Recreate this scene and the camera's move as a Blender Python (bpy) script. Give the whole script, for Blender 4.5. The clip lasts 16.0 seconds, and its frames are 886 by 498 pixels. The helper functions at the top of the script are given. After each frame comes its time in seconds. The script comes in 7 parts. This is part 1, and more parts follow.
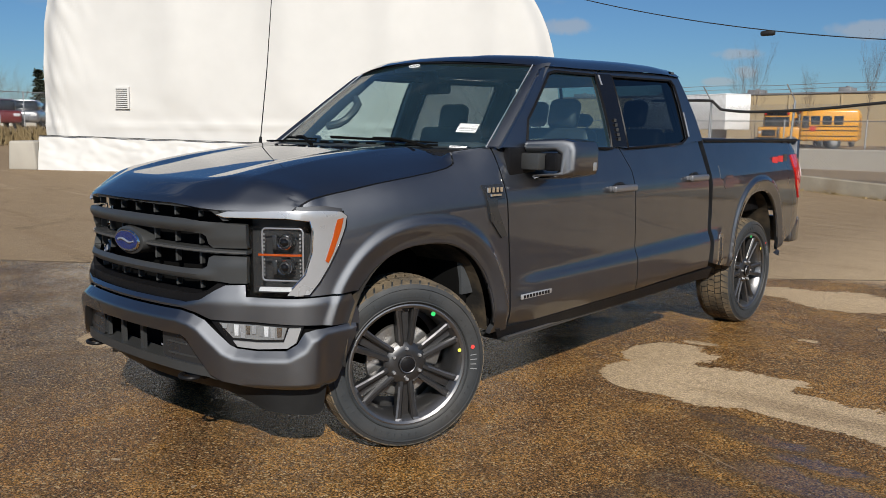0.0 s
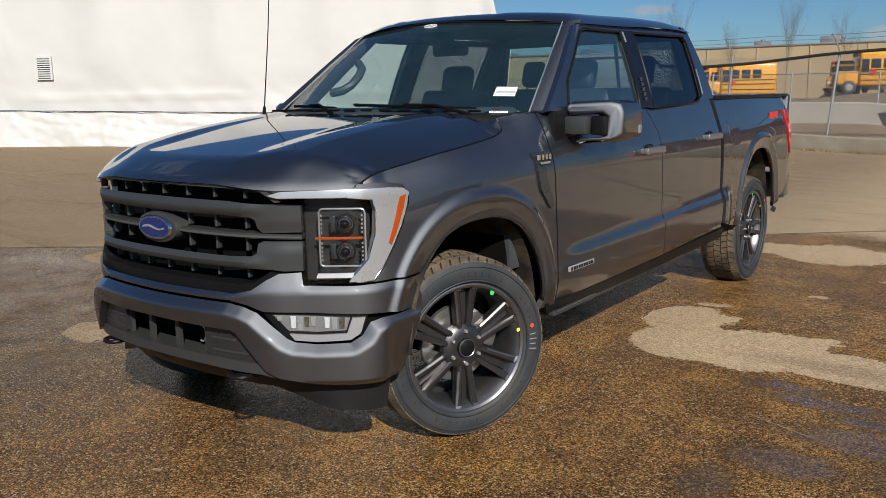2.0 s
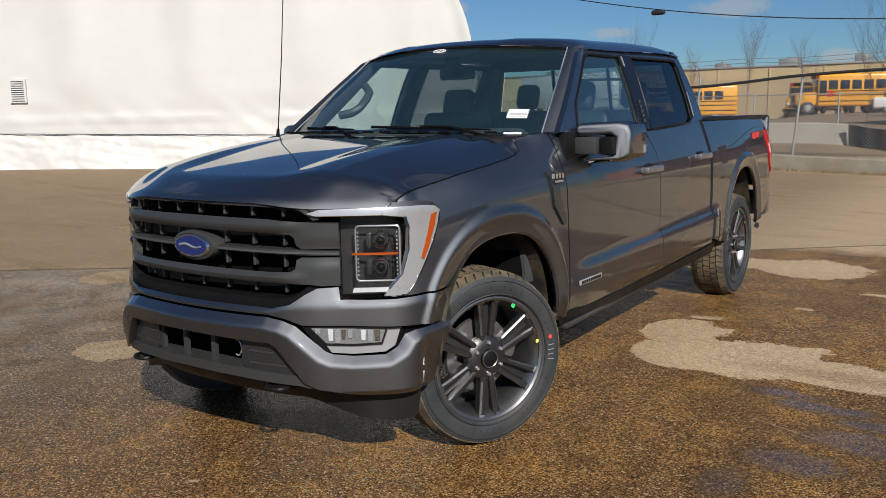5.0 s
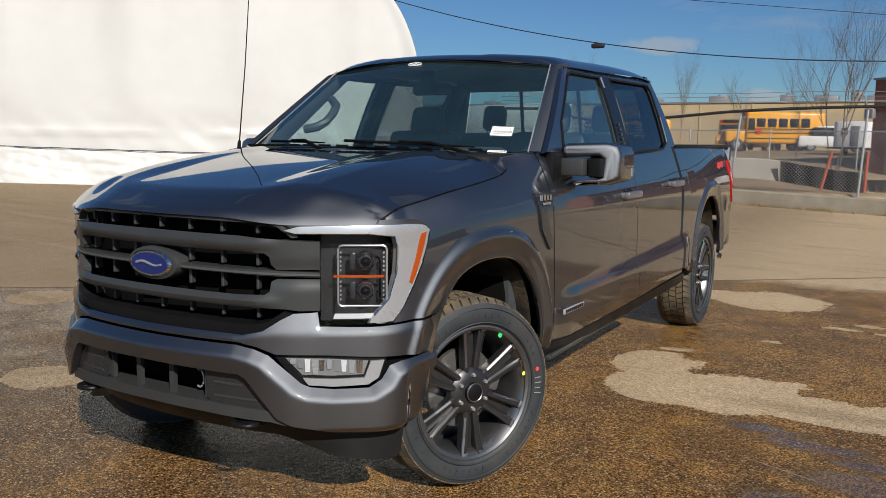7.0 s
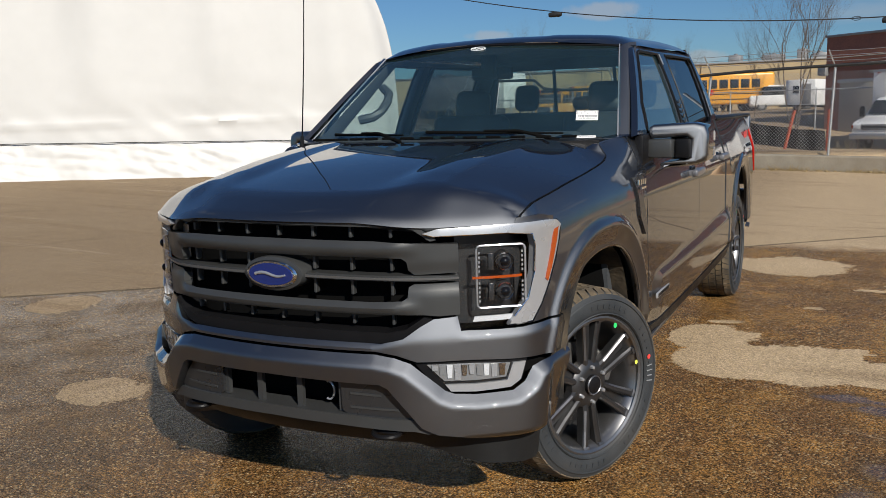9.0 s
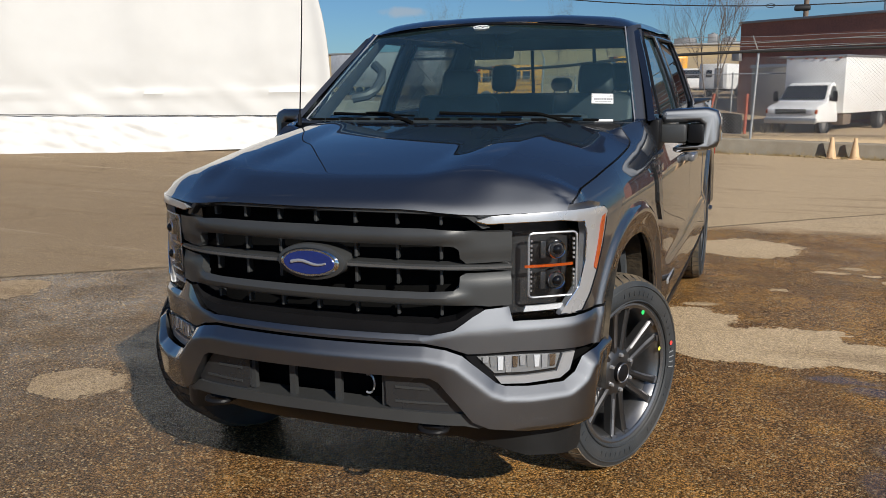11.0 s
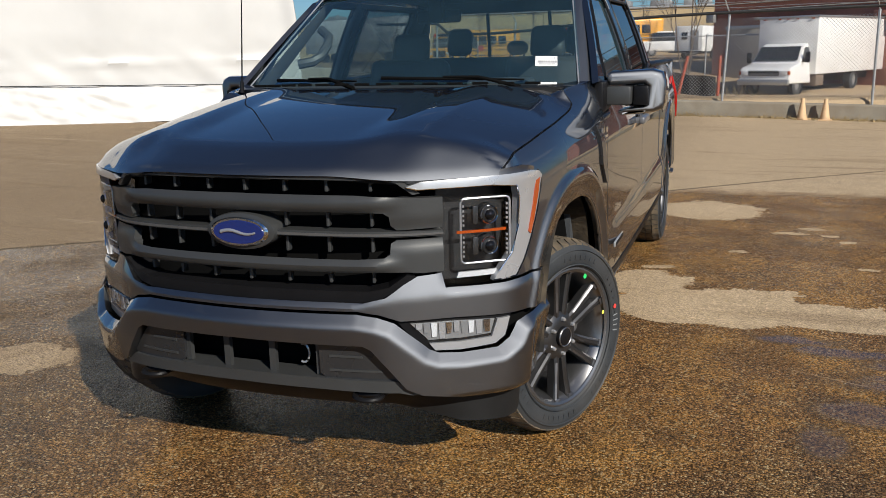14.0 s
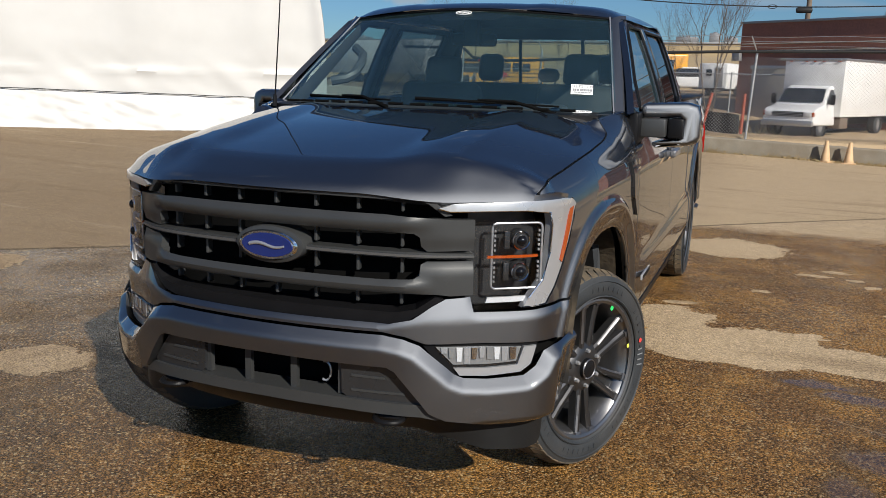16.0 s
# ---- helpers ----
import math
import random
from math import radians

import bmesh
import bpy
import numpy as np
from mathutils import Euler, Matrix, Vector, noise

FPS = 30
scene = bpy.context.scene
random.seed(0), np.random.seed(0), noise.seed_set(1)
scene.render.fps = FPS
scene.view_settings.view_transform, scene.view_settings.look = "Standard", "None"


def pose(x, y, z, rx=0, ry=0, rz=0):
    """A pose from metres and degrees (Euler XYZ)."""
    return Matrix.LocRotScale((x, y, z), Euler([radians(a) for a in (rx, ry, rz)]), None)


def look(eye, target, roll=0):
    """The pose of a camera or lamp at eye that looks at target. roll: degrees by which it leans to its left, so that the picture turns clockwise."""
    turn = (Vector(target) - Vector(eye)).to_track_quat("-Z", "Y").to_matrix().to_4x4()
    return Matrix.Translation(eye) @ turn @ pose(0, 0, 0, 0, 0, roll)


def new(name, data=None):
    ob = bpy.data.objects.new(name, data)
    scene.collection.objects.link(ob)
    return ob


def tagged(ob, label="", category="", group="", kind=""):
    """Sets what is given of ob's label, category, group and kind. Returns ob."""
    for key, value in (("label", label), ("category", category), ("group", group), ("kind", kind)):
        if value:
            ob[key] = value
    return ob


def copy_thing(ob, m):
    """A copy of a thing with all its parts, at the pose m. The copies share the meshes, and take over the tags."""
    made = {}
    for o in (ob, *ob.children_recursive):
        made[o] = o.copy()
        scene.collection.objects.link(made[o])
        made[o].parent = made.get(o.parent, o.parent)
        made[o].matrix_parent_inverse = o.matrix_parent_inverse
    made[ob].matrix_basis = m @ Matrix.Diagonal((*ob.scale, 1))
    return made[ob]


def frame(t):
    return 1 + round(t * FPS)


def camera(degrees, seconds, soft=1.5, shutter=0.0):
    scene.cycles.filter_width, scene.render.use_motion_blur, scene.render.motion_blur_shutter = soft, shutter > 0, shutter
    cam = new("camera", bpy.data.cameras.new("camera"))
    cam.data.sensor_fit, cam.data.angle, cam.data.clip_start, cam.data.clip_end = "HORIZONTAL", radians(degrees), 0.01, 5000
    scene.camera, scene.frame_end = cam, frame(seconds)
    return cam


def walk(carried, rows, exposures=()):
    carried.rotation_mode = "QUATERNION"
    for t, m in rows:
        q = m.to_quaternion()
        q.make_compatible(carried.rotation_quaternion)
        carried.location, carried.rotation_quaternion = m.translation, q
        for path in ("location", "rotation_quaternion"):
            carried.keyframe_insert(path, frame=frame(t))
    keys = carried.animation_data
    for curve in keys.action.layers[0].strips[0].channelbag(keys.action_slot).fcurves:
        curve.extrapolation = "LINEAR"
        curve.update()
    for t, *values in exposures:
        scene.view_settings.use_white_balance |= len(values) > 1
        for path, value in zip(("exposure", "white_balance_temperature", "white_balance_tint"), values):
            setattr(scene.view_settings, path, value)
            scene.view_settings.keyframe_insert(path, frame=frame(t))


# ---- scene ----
cam = camera(55.2, 16.0, 0.8)
PATH = [
    (0, (3.616, -2.733, 1.488), (2.288, -1.264, 1.208), 0.6),
    (0.5, (3.402, -2.917, 1.495), (2.14, -1.391, 1.213), -0.5),
    (1, (3.24, -2.966, 1.481), (2.016, -1.419, 1.149), -0.0),
    (1.5, (3.045, -2.862, 1.48), (1.866, -1.29, 1.108), -0.8),
    (2, (2.982, -2.888, 1.501), (1.8, -1.317, 1.135), -0.9),
    (2.5, (2.923, -3.048, 1.515), (1.755, -1.467, 1.149), -0.6),
    (3, (2.899, -3.169, 1.51), (1.741, -1.578, 1.154), -1.7),
    (3.5, (2.881, -3.17, 1.511), (1.75, -1.553, 1.186), -1.0),
    (5.8, (2.862, -3.168, 1.508), (1.75, -1.535, 1.196), -1.1),
    (6, (2.833, -3.167, 1.515), (1.742, -1.515, 1.229), -0.3),
    (6.5, (2.73, -3.163, 1.49), (1.713, -1.459, 1.238), 1.3),
    (7, (2.533, -3.05, 1.455), (1.54, -1.333, 1.197), 0.8),
    (7.5, (2.354, -2.997, 1.465), (1.355, -1.292, 1.161), 0.3),
    (8, (2.282, -3.03, 1.496), (1.264, -1.357, 1.091), 0.2),
    (8.5, (2.128, -3.221, 1.538), (1.189, -1.485, 1.216), -2.7),
    (8.8, (2.0, -3.276, 1.546), (1.091, -1.523, 1.233), -3.1),
    (9, (1.91, -3.265, 1.532), (1.017, -1.504, 1.213), -1.8),
    (9.2, (1.809, -3.227, 1.526), (0.933, -1.457, 1.207), -1.9),
    (11.3, (1.434, -3.349, 1.557), (0.743, -1.511, 1.178), -0.3),
    (11.5, (1.501, -3.306, 1.554), (0.812, -1.467, 1.177), -0.0),
    (12, (1.611, -3.246, 1.547), (0.927, -1.413, 1.136), 1.3),
    (12.5, (1.58, -3.259, 1.547), (0.92, -1.418, 1.128), 0.5),
    (13, (1.564, -3.257, 1.545), (0.905, -1.42, 1.11), -0.2),
    (13.5, (1.573, -3.258, 1.546), (0.915, -1.422, 1.103), -0.4),
    (14, (1.582, -3.26, 1.544), (0.924, -1.426, 1.093), -1.4),
    (14.5, (1.585, -3.263, 1.547), (0.927, -1.421, 1.13), -0.6),
    (15, (1.577, -3.263, 1.547), (0.933, -1.417, 1.128), -0.4),
    (15.5, (1.559, -3.259, 1.558), (0.913, -1.411, 1.152), 0.5),
    (16, (1.516, -3.244, 1.536), (0.825, -1.41, 1.138), 1.5),
]
walk(cam, [(t, look(eye, target, roll)) for t, eye, target, roll in PATH], [(0, -.14), (9.2, -.14), (11.3, -.06), (16, -.06)])

# ---- world and sun ----
SUN = Vector((0.49, -0.406, 0.40)).normalized()
world = bpy.data.worlds.new("sky")
scene.world = world
world.use_nodes = True
wn = world.node_tree.nodes
wl = world.node_tree.links
sky = wn.new("ShaderNodeTexSky")
sky.sky_type = "NISHITA"
sky.sun_disc = False
sky.sun_elevation = math.asin(SUN.z)
sky.sun_rotation = math.atan2(SUN.x, SUN.y)
sky.altitude = 300
sky.air_density = 1.0
sky.dust_density = 0.25
sky.ozone_density = 3.0
wc = wn.new("ShaderNodeTexCoord")
wm = wn.new("ShaderNodeMapping")
wm.inputs["Scale"].default_value = (1.0, 1.0, 5.0)
wl.new(wc.outputs["Generated"], wm.inputs["Vector"])
cn = wn.new("ShaderNodeTexNoise")
cn.inputs["Scale"].default_value = 3.2
cn.inputs["Detail"].default_value = 6.0
cn.inputs["Roughness"].default_value = 0.55
wl.new(wm.outputs["Vector"], cn.inputs["Vector"])
cr = wn.new("ShaderNodeValToRGB")
cr.color_ramp.elements[0].position = 0.60
cr.color_ramp.elements[0].color = (0, 0, 0, 1)
cr.color_ramp.elements[1].position = 0.72
cr.color_ramp.elements[1].color = (0.34, 0.34, 0.34, 1)
wl.new(cn.outputs["Fac"], cr.inputs["Fac"])
cm = wn.new("ShaderNodeMixRGB")
cm.inputs["Color2"].default_value = (7.5, 7.8, 8.2, 1)
wl.new(cr.outputs["Color"], cm.inputs["Fac"])
tint = wn.new("ShaderNodeMixRGB")
tint.blend_type = "MULTIPLY"
tint.inputs["Fac"].default_value = 1.0
tint.inputs["Color2"].default_value = (0.64, 0.94, 1.25, 1)
wl.new(sky.outputs["Color"], tint.inputs["Color1"])
wl.new(tint.outputs["Color"], cm.inputs["Color1"])


def sky_math(op, a, b=None):
    k = wn.new("ShaderNodeMath")
    k.operation = op
    for i, v in enumerate((a, b)):
        if isinstance(v, (int, float)):
            k.inputs[i].default_value = v
        elif v is not None:
            wl.new(v, k.inputs[i])
    return k.outputs[0]


# small fair-weather clouds low over the yard: bearing, height, half-width and half-height in radians
ws = wn.new("ShaderNodeSeparateXYZ")
wl.new(wc.outputs["Generated"], ws.inputs[0])
bearing = sky_math("ARCTAN2", ws.outputs["X"], ws.outputs["Y"])
height = sky_math("ARCSINE", ws.outputs["Z"])
fluff = wn.new("ShaderNodeTexNoise")
fluff.inputs["Scale"].default_value = 55.0
fluff.inputs["Detail"].default_value = 6.0
wl.new(wc.outputs["Generated"], fluff.inputs["Vector"])
ragged = sky_math("MULTIPLY", sky_math("SUBTRACT", fluff.outputs["Fac"], .5), 2.4)
puff = None
for a, e, ra, re in ((-.408, .084, .024, .0065), (-.4005, .0657, .012, .0070), (-.4255, .0549, .020, .0050), (-.280, .106, .042, .009), (-.595, .1166, .030, .009), (-.170, .052, .024, .0075)):
    u = sky_math("DIVIDE", sky_math("SUBTRACT", bearing, a), ra)
    v = sky_math("DIVIDE", sky_math("SUBTRACT", height, e), re)
    d = sky_math("ADD", sky_math("MULTIPLY", u, u), sky_math("MULTIPLY", v, v))
    puff = d if puff is None else sky_math("MINIMUM", puff, d)
soft_puff = wn.new("ShaderNodeMapRange")
soft_puff.interpolation_type = "SMOOTHSTEP"
soft_puff.inputs["From Min"].default_value = 1.5
soft_puff.inputs["From Max"].default_value = 0.2
soft_puff.inputs["To Min"].default_value = 0.0
soft_puff.inputs["To Max"].default_value = 0.5
wl.new(sky_math("ADD", puff, ragged), soft_puff.inputs["Value"])
cloudy = wn.new("ShaderNodeMixRGB")
cloudy.inputs["Color2"].default_value = (7.8, 7.8, 7.9, 1)
wl.new(soft_puff.outputs["Result"], cloudy.inputs["Fac"])
wl.new(cm.outputs["Color"], cloudy.inputs["Color1"])
wl.new(cloudy.outputs["Color"], wn["Background"].inputs["Color"])
wn["Background"].inputs["Strength"].default_value = 0.060

sun = new("sun", bpy.data.lights.new("sun", "SUN"))
sun.data.energy = 5.9
sun.data.angle = radians(0.53)
sun.data.color = (1.0, 0.94, 0.84)
sun.matrix_world = look(SUN * 50, (0, 0, 0))

# ---- materials ----


def material(name, base, rough=0.5, metal=0.0, coat=0.0, coat_rough=0.03, spec=0.5, vary=0.15, scale=8.0, bump=0.0, bump_scale=120.0, flake=0.0, dirt=None, dirt_amount=0.0, dirt_scale=3.0):
    """A principled surface with variation at two scales, optional fine relief and dirt."""
    m = bpy.data.materials.new(name)
    m.use_nodes = True
    n, l = m.node_tree.nodes, m.node_tree.links
    p = n["Principled BSDF"]
    p.inputs["Metallic"].default_value = metal
    p.inputs["Roughness"].default_value = rough
    p.inputs["Coat Weight"].default_value = coat
    p.inputs["Coat Roughness"].default_value = coat_rough
    p.inputs["Specular IOR Level"].default_value = spec
    tc = n.new("ShaderNodeTexCoord")
    big = n.new("ShaderNodeTexNoise")
    big.inputs["Scale"].default_value = scale
    big.inputs["Detail"].default_value = 5
    fine = n.new("ShaderNodeTexNoise")
    fine.inputs["Scale"].default_value = bump_scale
    fine.inputs["Detail"].default_value = 3
    l.new(tc.outputs["Object"], big.inputs["Vector"])
    l.new(tc.outputs["Object"], fine.inputs["Vector"])
    add = n.new("ShaderNodeMath")
    add.operation = "ADD"
    l.new(big.outputs["Fac"], add.inputs[0])
    l.new(fine.outputs["Fac"], add.inputs[1])
    mr = n.new("ShaderNodeMapRange")
    mr.inputs["From Min"].default_value = 0.6
    mr.inputs["From Max"].default_value = 1.4
    mr.inputs["To Min"].default_value = 1 - vary
    mr.inputs["To Max"].default_value = 1 + vary
    l.new(add.outputs[0], mr.inputs["Value"])
    mul = n.new("ShaderNodeMixRGB")
    mul.blend_type = "MULTIPLY"
    mul.inputs["Fac"].default_value = 1
    mul.inputs["Color1"].default_value = (*base, 1)
    l.new(mr.outputs["Result"], mul.inputs["Color2"])
    out = mul.outputs["Color"]
    if dirt:
        dn = n.new("ShaderNodeTexNoise")
        dn.inputs["Scale"].default_value = dirt_scale
        dn.inputs["Detail"].default_value = 8
        l.new(tc.outputs["Object"], dn.inputs["Vector"])
        dr = n.new("ShaderNodeMapRange")
        dr.inputs["From Min"].default_value = 0.42
        dr.inputs["From Max"].default_value = 0.72
        dr.inputs["To Max"].default_value = dirt_amount
        l.new(dn.outputs["Fac"], dr.inputs["Value"])
        dm = n.new("ShaderNodeMixRGB")
        dm.inputs["Color2"].default_value = (*dirt, 1)
        l.new(dr.outputs["Result"], dm.inputs["Fac"])
        l.new(out, dm.inputs["Color1"])
        out = dm.outputs["Color"]
    l.new(out, p.inputs["Base Color"])
    rr = n.new("ShaderNodeMapRange")
    rr.inputs["From Min"].default_value = 0.3
    rr.inputs["From Max"].default_value = 0.7
    rr.inputs["To Min"].default_value = max(0.0, rough * 0.85)
    rr.inputs["To Max"].default_value = min(1.0, rough * 1.15)
    l.new(big.outputs["Fac"], rr.inputs["Value"])
    l.new(rr.outputs["Result"], p.inputs["Roughness"])
    if bump:
        b = n.new("ShaderNodeBump")
        b.inputs["Strength"].default_value = bump
        b.inputs["Distance"].default_value = 0.01
        l.new(fine.outputs["Fac"], b.inputs["Height"])
        l.new(b.outputs["Normal"], p.inputs["Normal"])
    if flake:
        v = n.new("ShaderNodeTexVoronoi")
        v.inputs["Scale"].default_value = 900
        l.new(tc.outputs["Object"], v.inputs["Vector"])
        b = n.new("ShaderNodeBump")
        b.inputs["Strength"].default_value = flake
        b.inputs["Distance"].default_value = 0.0006
        l.new(v.outputs["Color"], b.inputs["Height"])
        l.new(b.outputs["Normal"], p.inputs["Normal"])
    return m


def glass(name, tint, rough=0.0, gloss=0.06, graze=0.9, dust_haze=0.0):
    """A pane: clear, tinted, with a mirror gloss that grows at grazing angles, and an optional hazy film."""
    m = bpy.data.materials.new(name)
    m.use_nodes = True
    n, l = m.node_tree.nodes, m.node_tree.links
    n.remove(n["Principled BSDF"])
    t = n.new("ShaderNodeBsdfTransparent")
    t.inputs["Color"].default_value = (*tint, 1)
    g = n.new("ShaderNodeBsdfGlossy")
    g.inputs["Roughness"].default_value = rough
    f = n.new("ShaderNodeLayerWeight")
    f.inputs["Blend"].default_value = 0.5
    pw = n.new("ShaderNodeMath")
    pw.operation = "POWER"
    pw.inputs[1].default_value = 5.0
    l.new(f.outputs["Facing"], pw.inputs[0])
    ma = n.new("ShaderNodeMath")
    ma.operation = "MULTIPLY_ADD"
    ma.inputs[1].default_value = graze
    ma.inputs[2].default_value = gloss
    l.new(pw.outputs[0], ma.inputs[0])
    mx = n.new("ShaderNodeMixShader")
    l.new(ma.outputs[0], mx.inputs["Fac"])
    l.new(t.outputs["BSDF"], mx.inputs[1])
    l.new(g.outputs["BSDF"], mx.inputs[2])
    out = mx.outputs["Shader"]
    # thin dust film, tinted teal so that it paints in the sky's sheen
    if dust_haze:
        tc = n.new("ShaderNodeTexCoord")
        nz = n.new("ShaderNodeTexNoise")
        nz.inputs["Scale"].default_value = 7.0
        nz.inputs["Detail"].default_value = 8
        l.new(tc.outputs["Object"], nz.inputs["Vector"])
        mr = n.new("ShaderNodeMapRange")
        mr.inputs["From Min"].default_value = 0.3
        mr.inputs["From Max"].default_value = 0.7
        mr.inputs["To Min"].default_value = dust_haze * 0.8
        mr.inputs["To Max"].default_value = dust_haze * 1.2
        l.new(nz.outputs["Fac"], mr.inputs["Value"])
        d = n.new("ShaderNodeBsdfDiffuse")
        d.inputs["Color"].default_value = (0.24, 0.50, 0.58, 1)
        dm = n.new("ShaderNodeMixShader")
        l.new(mr.outputs["Result"], dm.inputs["Fac"])
        l.new(out, dm.inputs[1])
        l.new(d.outputs["BSDF"], dm.inputs[2])
        out = dm.outputs["Shader"]
    l.new(out, n["Material Output"].inputs["Surface"])
    return m


def flake_paint(name, base, rough, gloss, power):
    """Metallic lacquer: a broad flake lobe under a smooth clear coat."""
    m = bpy.data.materials.new(name)
    m.use_nodes = True
    n, l = m.node_tree.nodes, m.node_tree.links
    n.remove(n["Principled BSDF"])
    tc = n.new("ShaderNodeTexCoord")
    dust_haze = n.new("ShaderNodeTexNoise")
    dust_haze.inputs["Scale"].default_value = 5.0
    dust_haze.inputs["Detail"].default_value = 8
    l.new(tc.outputs["Object"], dust_haze.inputs["Vector"])
    tone = n.new("ShaderNodeMapRange")
    tone.inputs["From Min"].default_value = 0.3
    tone.inputs["From Max"].default_value = 0.7
    tone.inputs["To Min"].default_value = 0.95
    tone.inputs["To Max"].default_value = 1.05
    l.new(dust_haze.outputs["Fac"], tone.inputs["Value"])
    mul = n.new("ShaderNodeMixRGB")
    mul.blend_type = "MULTIPLY"
    mul.inputs["Fac"].default_value = 1
    mul.inputs["Color1"].default_value = (*base, 1)
    l.new(tone.outputs["Result"], mul.inputs["Color2"])
    v = n.new("ShaderNodeTexVoronoi")
    v.inputs["Scale"].default_value = 900
    l.new(tc.outputs["Object"], v.inputs["Vector"])
    b = n.new("ShaderNodeBump")
    b.inputs["Strength"].default_value = 0.12
    b.inputs["Distance"].default_value = 0.0006
    l.new(v.outputs["Color"], b.inputs["Height"])
    flake = n.new("ShaderNodeBsdfAnisotropic")
    flake.distribution = "BECKMANN"
    flake.inputs["Roughness"].default_value = rough
    l.new(mul.outputs["Color"], flake.inputs["Color"])
    l.new(b.outputs["Normal"], flake.inputs["Normal"])
    film = n.new("ShaderNodeBsdfAnisotropic")
    film.distribution = "GGX"
    film.inputs["Roughness"].default_value = 0.025
    f = n.new("ShaderNodeLayerWeight")
    f.inputs["Blend"].default_value = 0.5
    pw = n.new("ShaderNodeMath")
    pw.operation = "POWER"
    pw.inputs[1].default_value = power
    l.new(f.outputs["Facing"], pw.inputs[0])
    ma = n.new("ShaderNodeMath")
    ma.operation = "MULTIPLY_ADD"
    ma.inputs[1].default_value = 0.93
    ma.inputs[2].default_value = gloss
    l.new(pw.outputs[0], ma.inputs[0])
    mx = n.new("ShaderNodeMixShader")
    l.new(ma.outputs[0], mx.inputs["Fac"])
    pigment = n.new("ShaderNodeBsdfDiffuse")
    pigment.inputs["Color"].default_value = (0.009, 0.0092, 0.0098, 1)
    under = n.new("ShaderNodeAddShader")
    l.new(flake.outputs["BSDF"], under.inputs[0])
    l.new(pigment.outputs["BSDF"], under.inputs[1])
    l.new(under.outputs["Shader"], mx.inputs[1])
    l.new(film.outputs["BSDF"], mx.inputs[2])
    l.new(mx.outputs["Shader"], n["Material Output"].inputs["Surface"])
    return m


PAINT = flake_paint("carbon_grey_metallic_paint", (0.150, 0.158, 0.172), 0.60, 0.058, 2.75)
SATIN = material("satin_dark_grey_plastic", (0.050, 0.052, 0.053), 0.38, 0.25, vary=0.06, bump=0.03, bump_scale=600)
BLACK = material("black_textured_plastic", (0.008, 0.008, 0.009), 0.42, spec=0.16, vary=0.2, bump=0.08, bump_scale=500)
DARK = material("matt_black_plastic", (0.004, 0.004, 0.004), 0.9, vary=0.2, spec=0.08)
GLOSSBLACK = material("gloss_black_plastic", (0.006, 0.006, 0.007), 0.12, spec=0.3, vary=0.1)
RUBBER = material("tyre_rubber", (0.028, 0.032, 0.036), 0.62, vary=0.2, scale=14, bump=0.15, bump_scale=260, dirt=(0.16, 0.12, 0.08), dirt_amount=0.10, dirt_scale=5)
TREAD = material("muddy_tyre_tread", (0.075, 0.062, 0.045), 0.8, vary=0.3, scale=20, bump=0.3, bump_scale=200, dirt=(0.23, 0.17, 0.10), dirt_amount=0.75, dirt_scale=9)
RIM = material("dark_tinted_alloy", (0.095, 0.095, 0.098), 0.36, 0.85, vary=0.08, bump_scale=300)
BARREL = material("satin_alloy_barrel", (0.22, 0.22, 0.225), 0.34, 0.9, vary=0.08)
MACHINED = material("bright_machined_alloy", (0.19, 0.19, 0.20), 0.44, 0.9, vary=0.05)
AIRDAM = material("worn_black_dam_plastic", (0.012, 0.0125, 0.013), 0.42, spec=0.3, vary=0.2, bump=0.05, bump_scale=400)
VENTBLACK = material("dark_satin_vent_plastic", (0.022, 0.023, 0.025), 0.28, coat=0.4, vary=0.05)
SATINSILVER = material("satin_silver_plastic", (0.20, 0.20, 0.21), 0.32, 0.6, coat=0.6, vary=0.05)
GRILLEEDGE = material("satin_grey_grille_edge", (0.14, 0.14, 0.14), 0.3, 0.5, vary=0.05)
RIMEDGE = material("machined_alloy_edge", (0.25, 0.25, 0.26), 0.34, 0.9, vary=0.06)
CHROME = material("bright_chrome", (0.78, 0.78, 0.79), 0.08, 1.0, vary=0.03)
SILVER = material("satin_silver_bezel", (0.44, 0.45, 0.47), 0.30, 0.45, coat=1.0, vary=0.04)
STEEL = material("cast_steel", (0.30, 0.29, 0.28), 0.45, 0.8, vary=0.2)
AMBER = material("amber_plastic_lens", (0.38, 0.062, 0.006), 0.15, coat=1.0, vary=0.1, scale=60)
RED = material("red_plastic_lens", (0.55, 0.015, 0.012), 0.15, coat=1.0, vary=0.1, scale=40)
WHITELENS = material("milky_white_lamp_lens", (0.62, 0.63, 0.65), 0.18, coat=1.0, vary=0.05)
BLUE = material("deep_blue_enamel", (0.010, 0.022, 0.13), 0.2, coat=1.0, vary=0.1)
BADGERED = material("red_badge_vinyl", (0.55, 0.03, 0.03), 0.35, vary=0.1)
PAPER = material("white_printed_paper", (0.85, 0.85, 0.84), 0.6, vary=0.04)
INK = material("grey_print", (0.25, 0.25, 0.26), 0.7, vary=0.1)
CABIN = material("black_leather", (0.055, 0.060, 0.066), 0.5, vary=0.25, scale=12, bump=0.1, bump_scale=160)
CABINGREY = material("dark_grey_cabin_trim", (0.11, 0.115, 0.12), 0.6, vary=0.15, scale=10)
TINTED = glass("tinted_window_glass", (0.62, 0.73, 0.72), 0.0, 0.26, 0.9, 0.03)
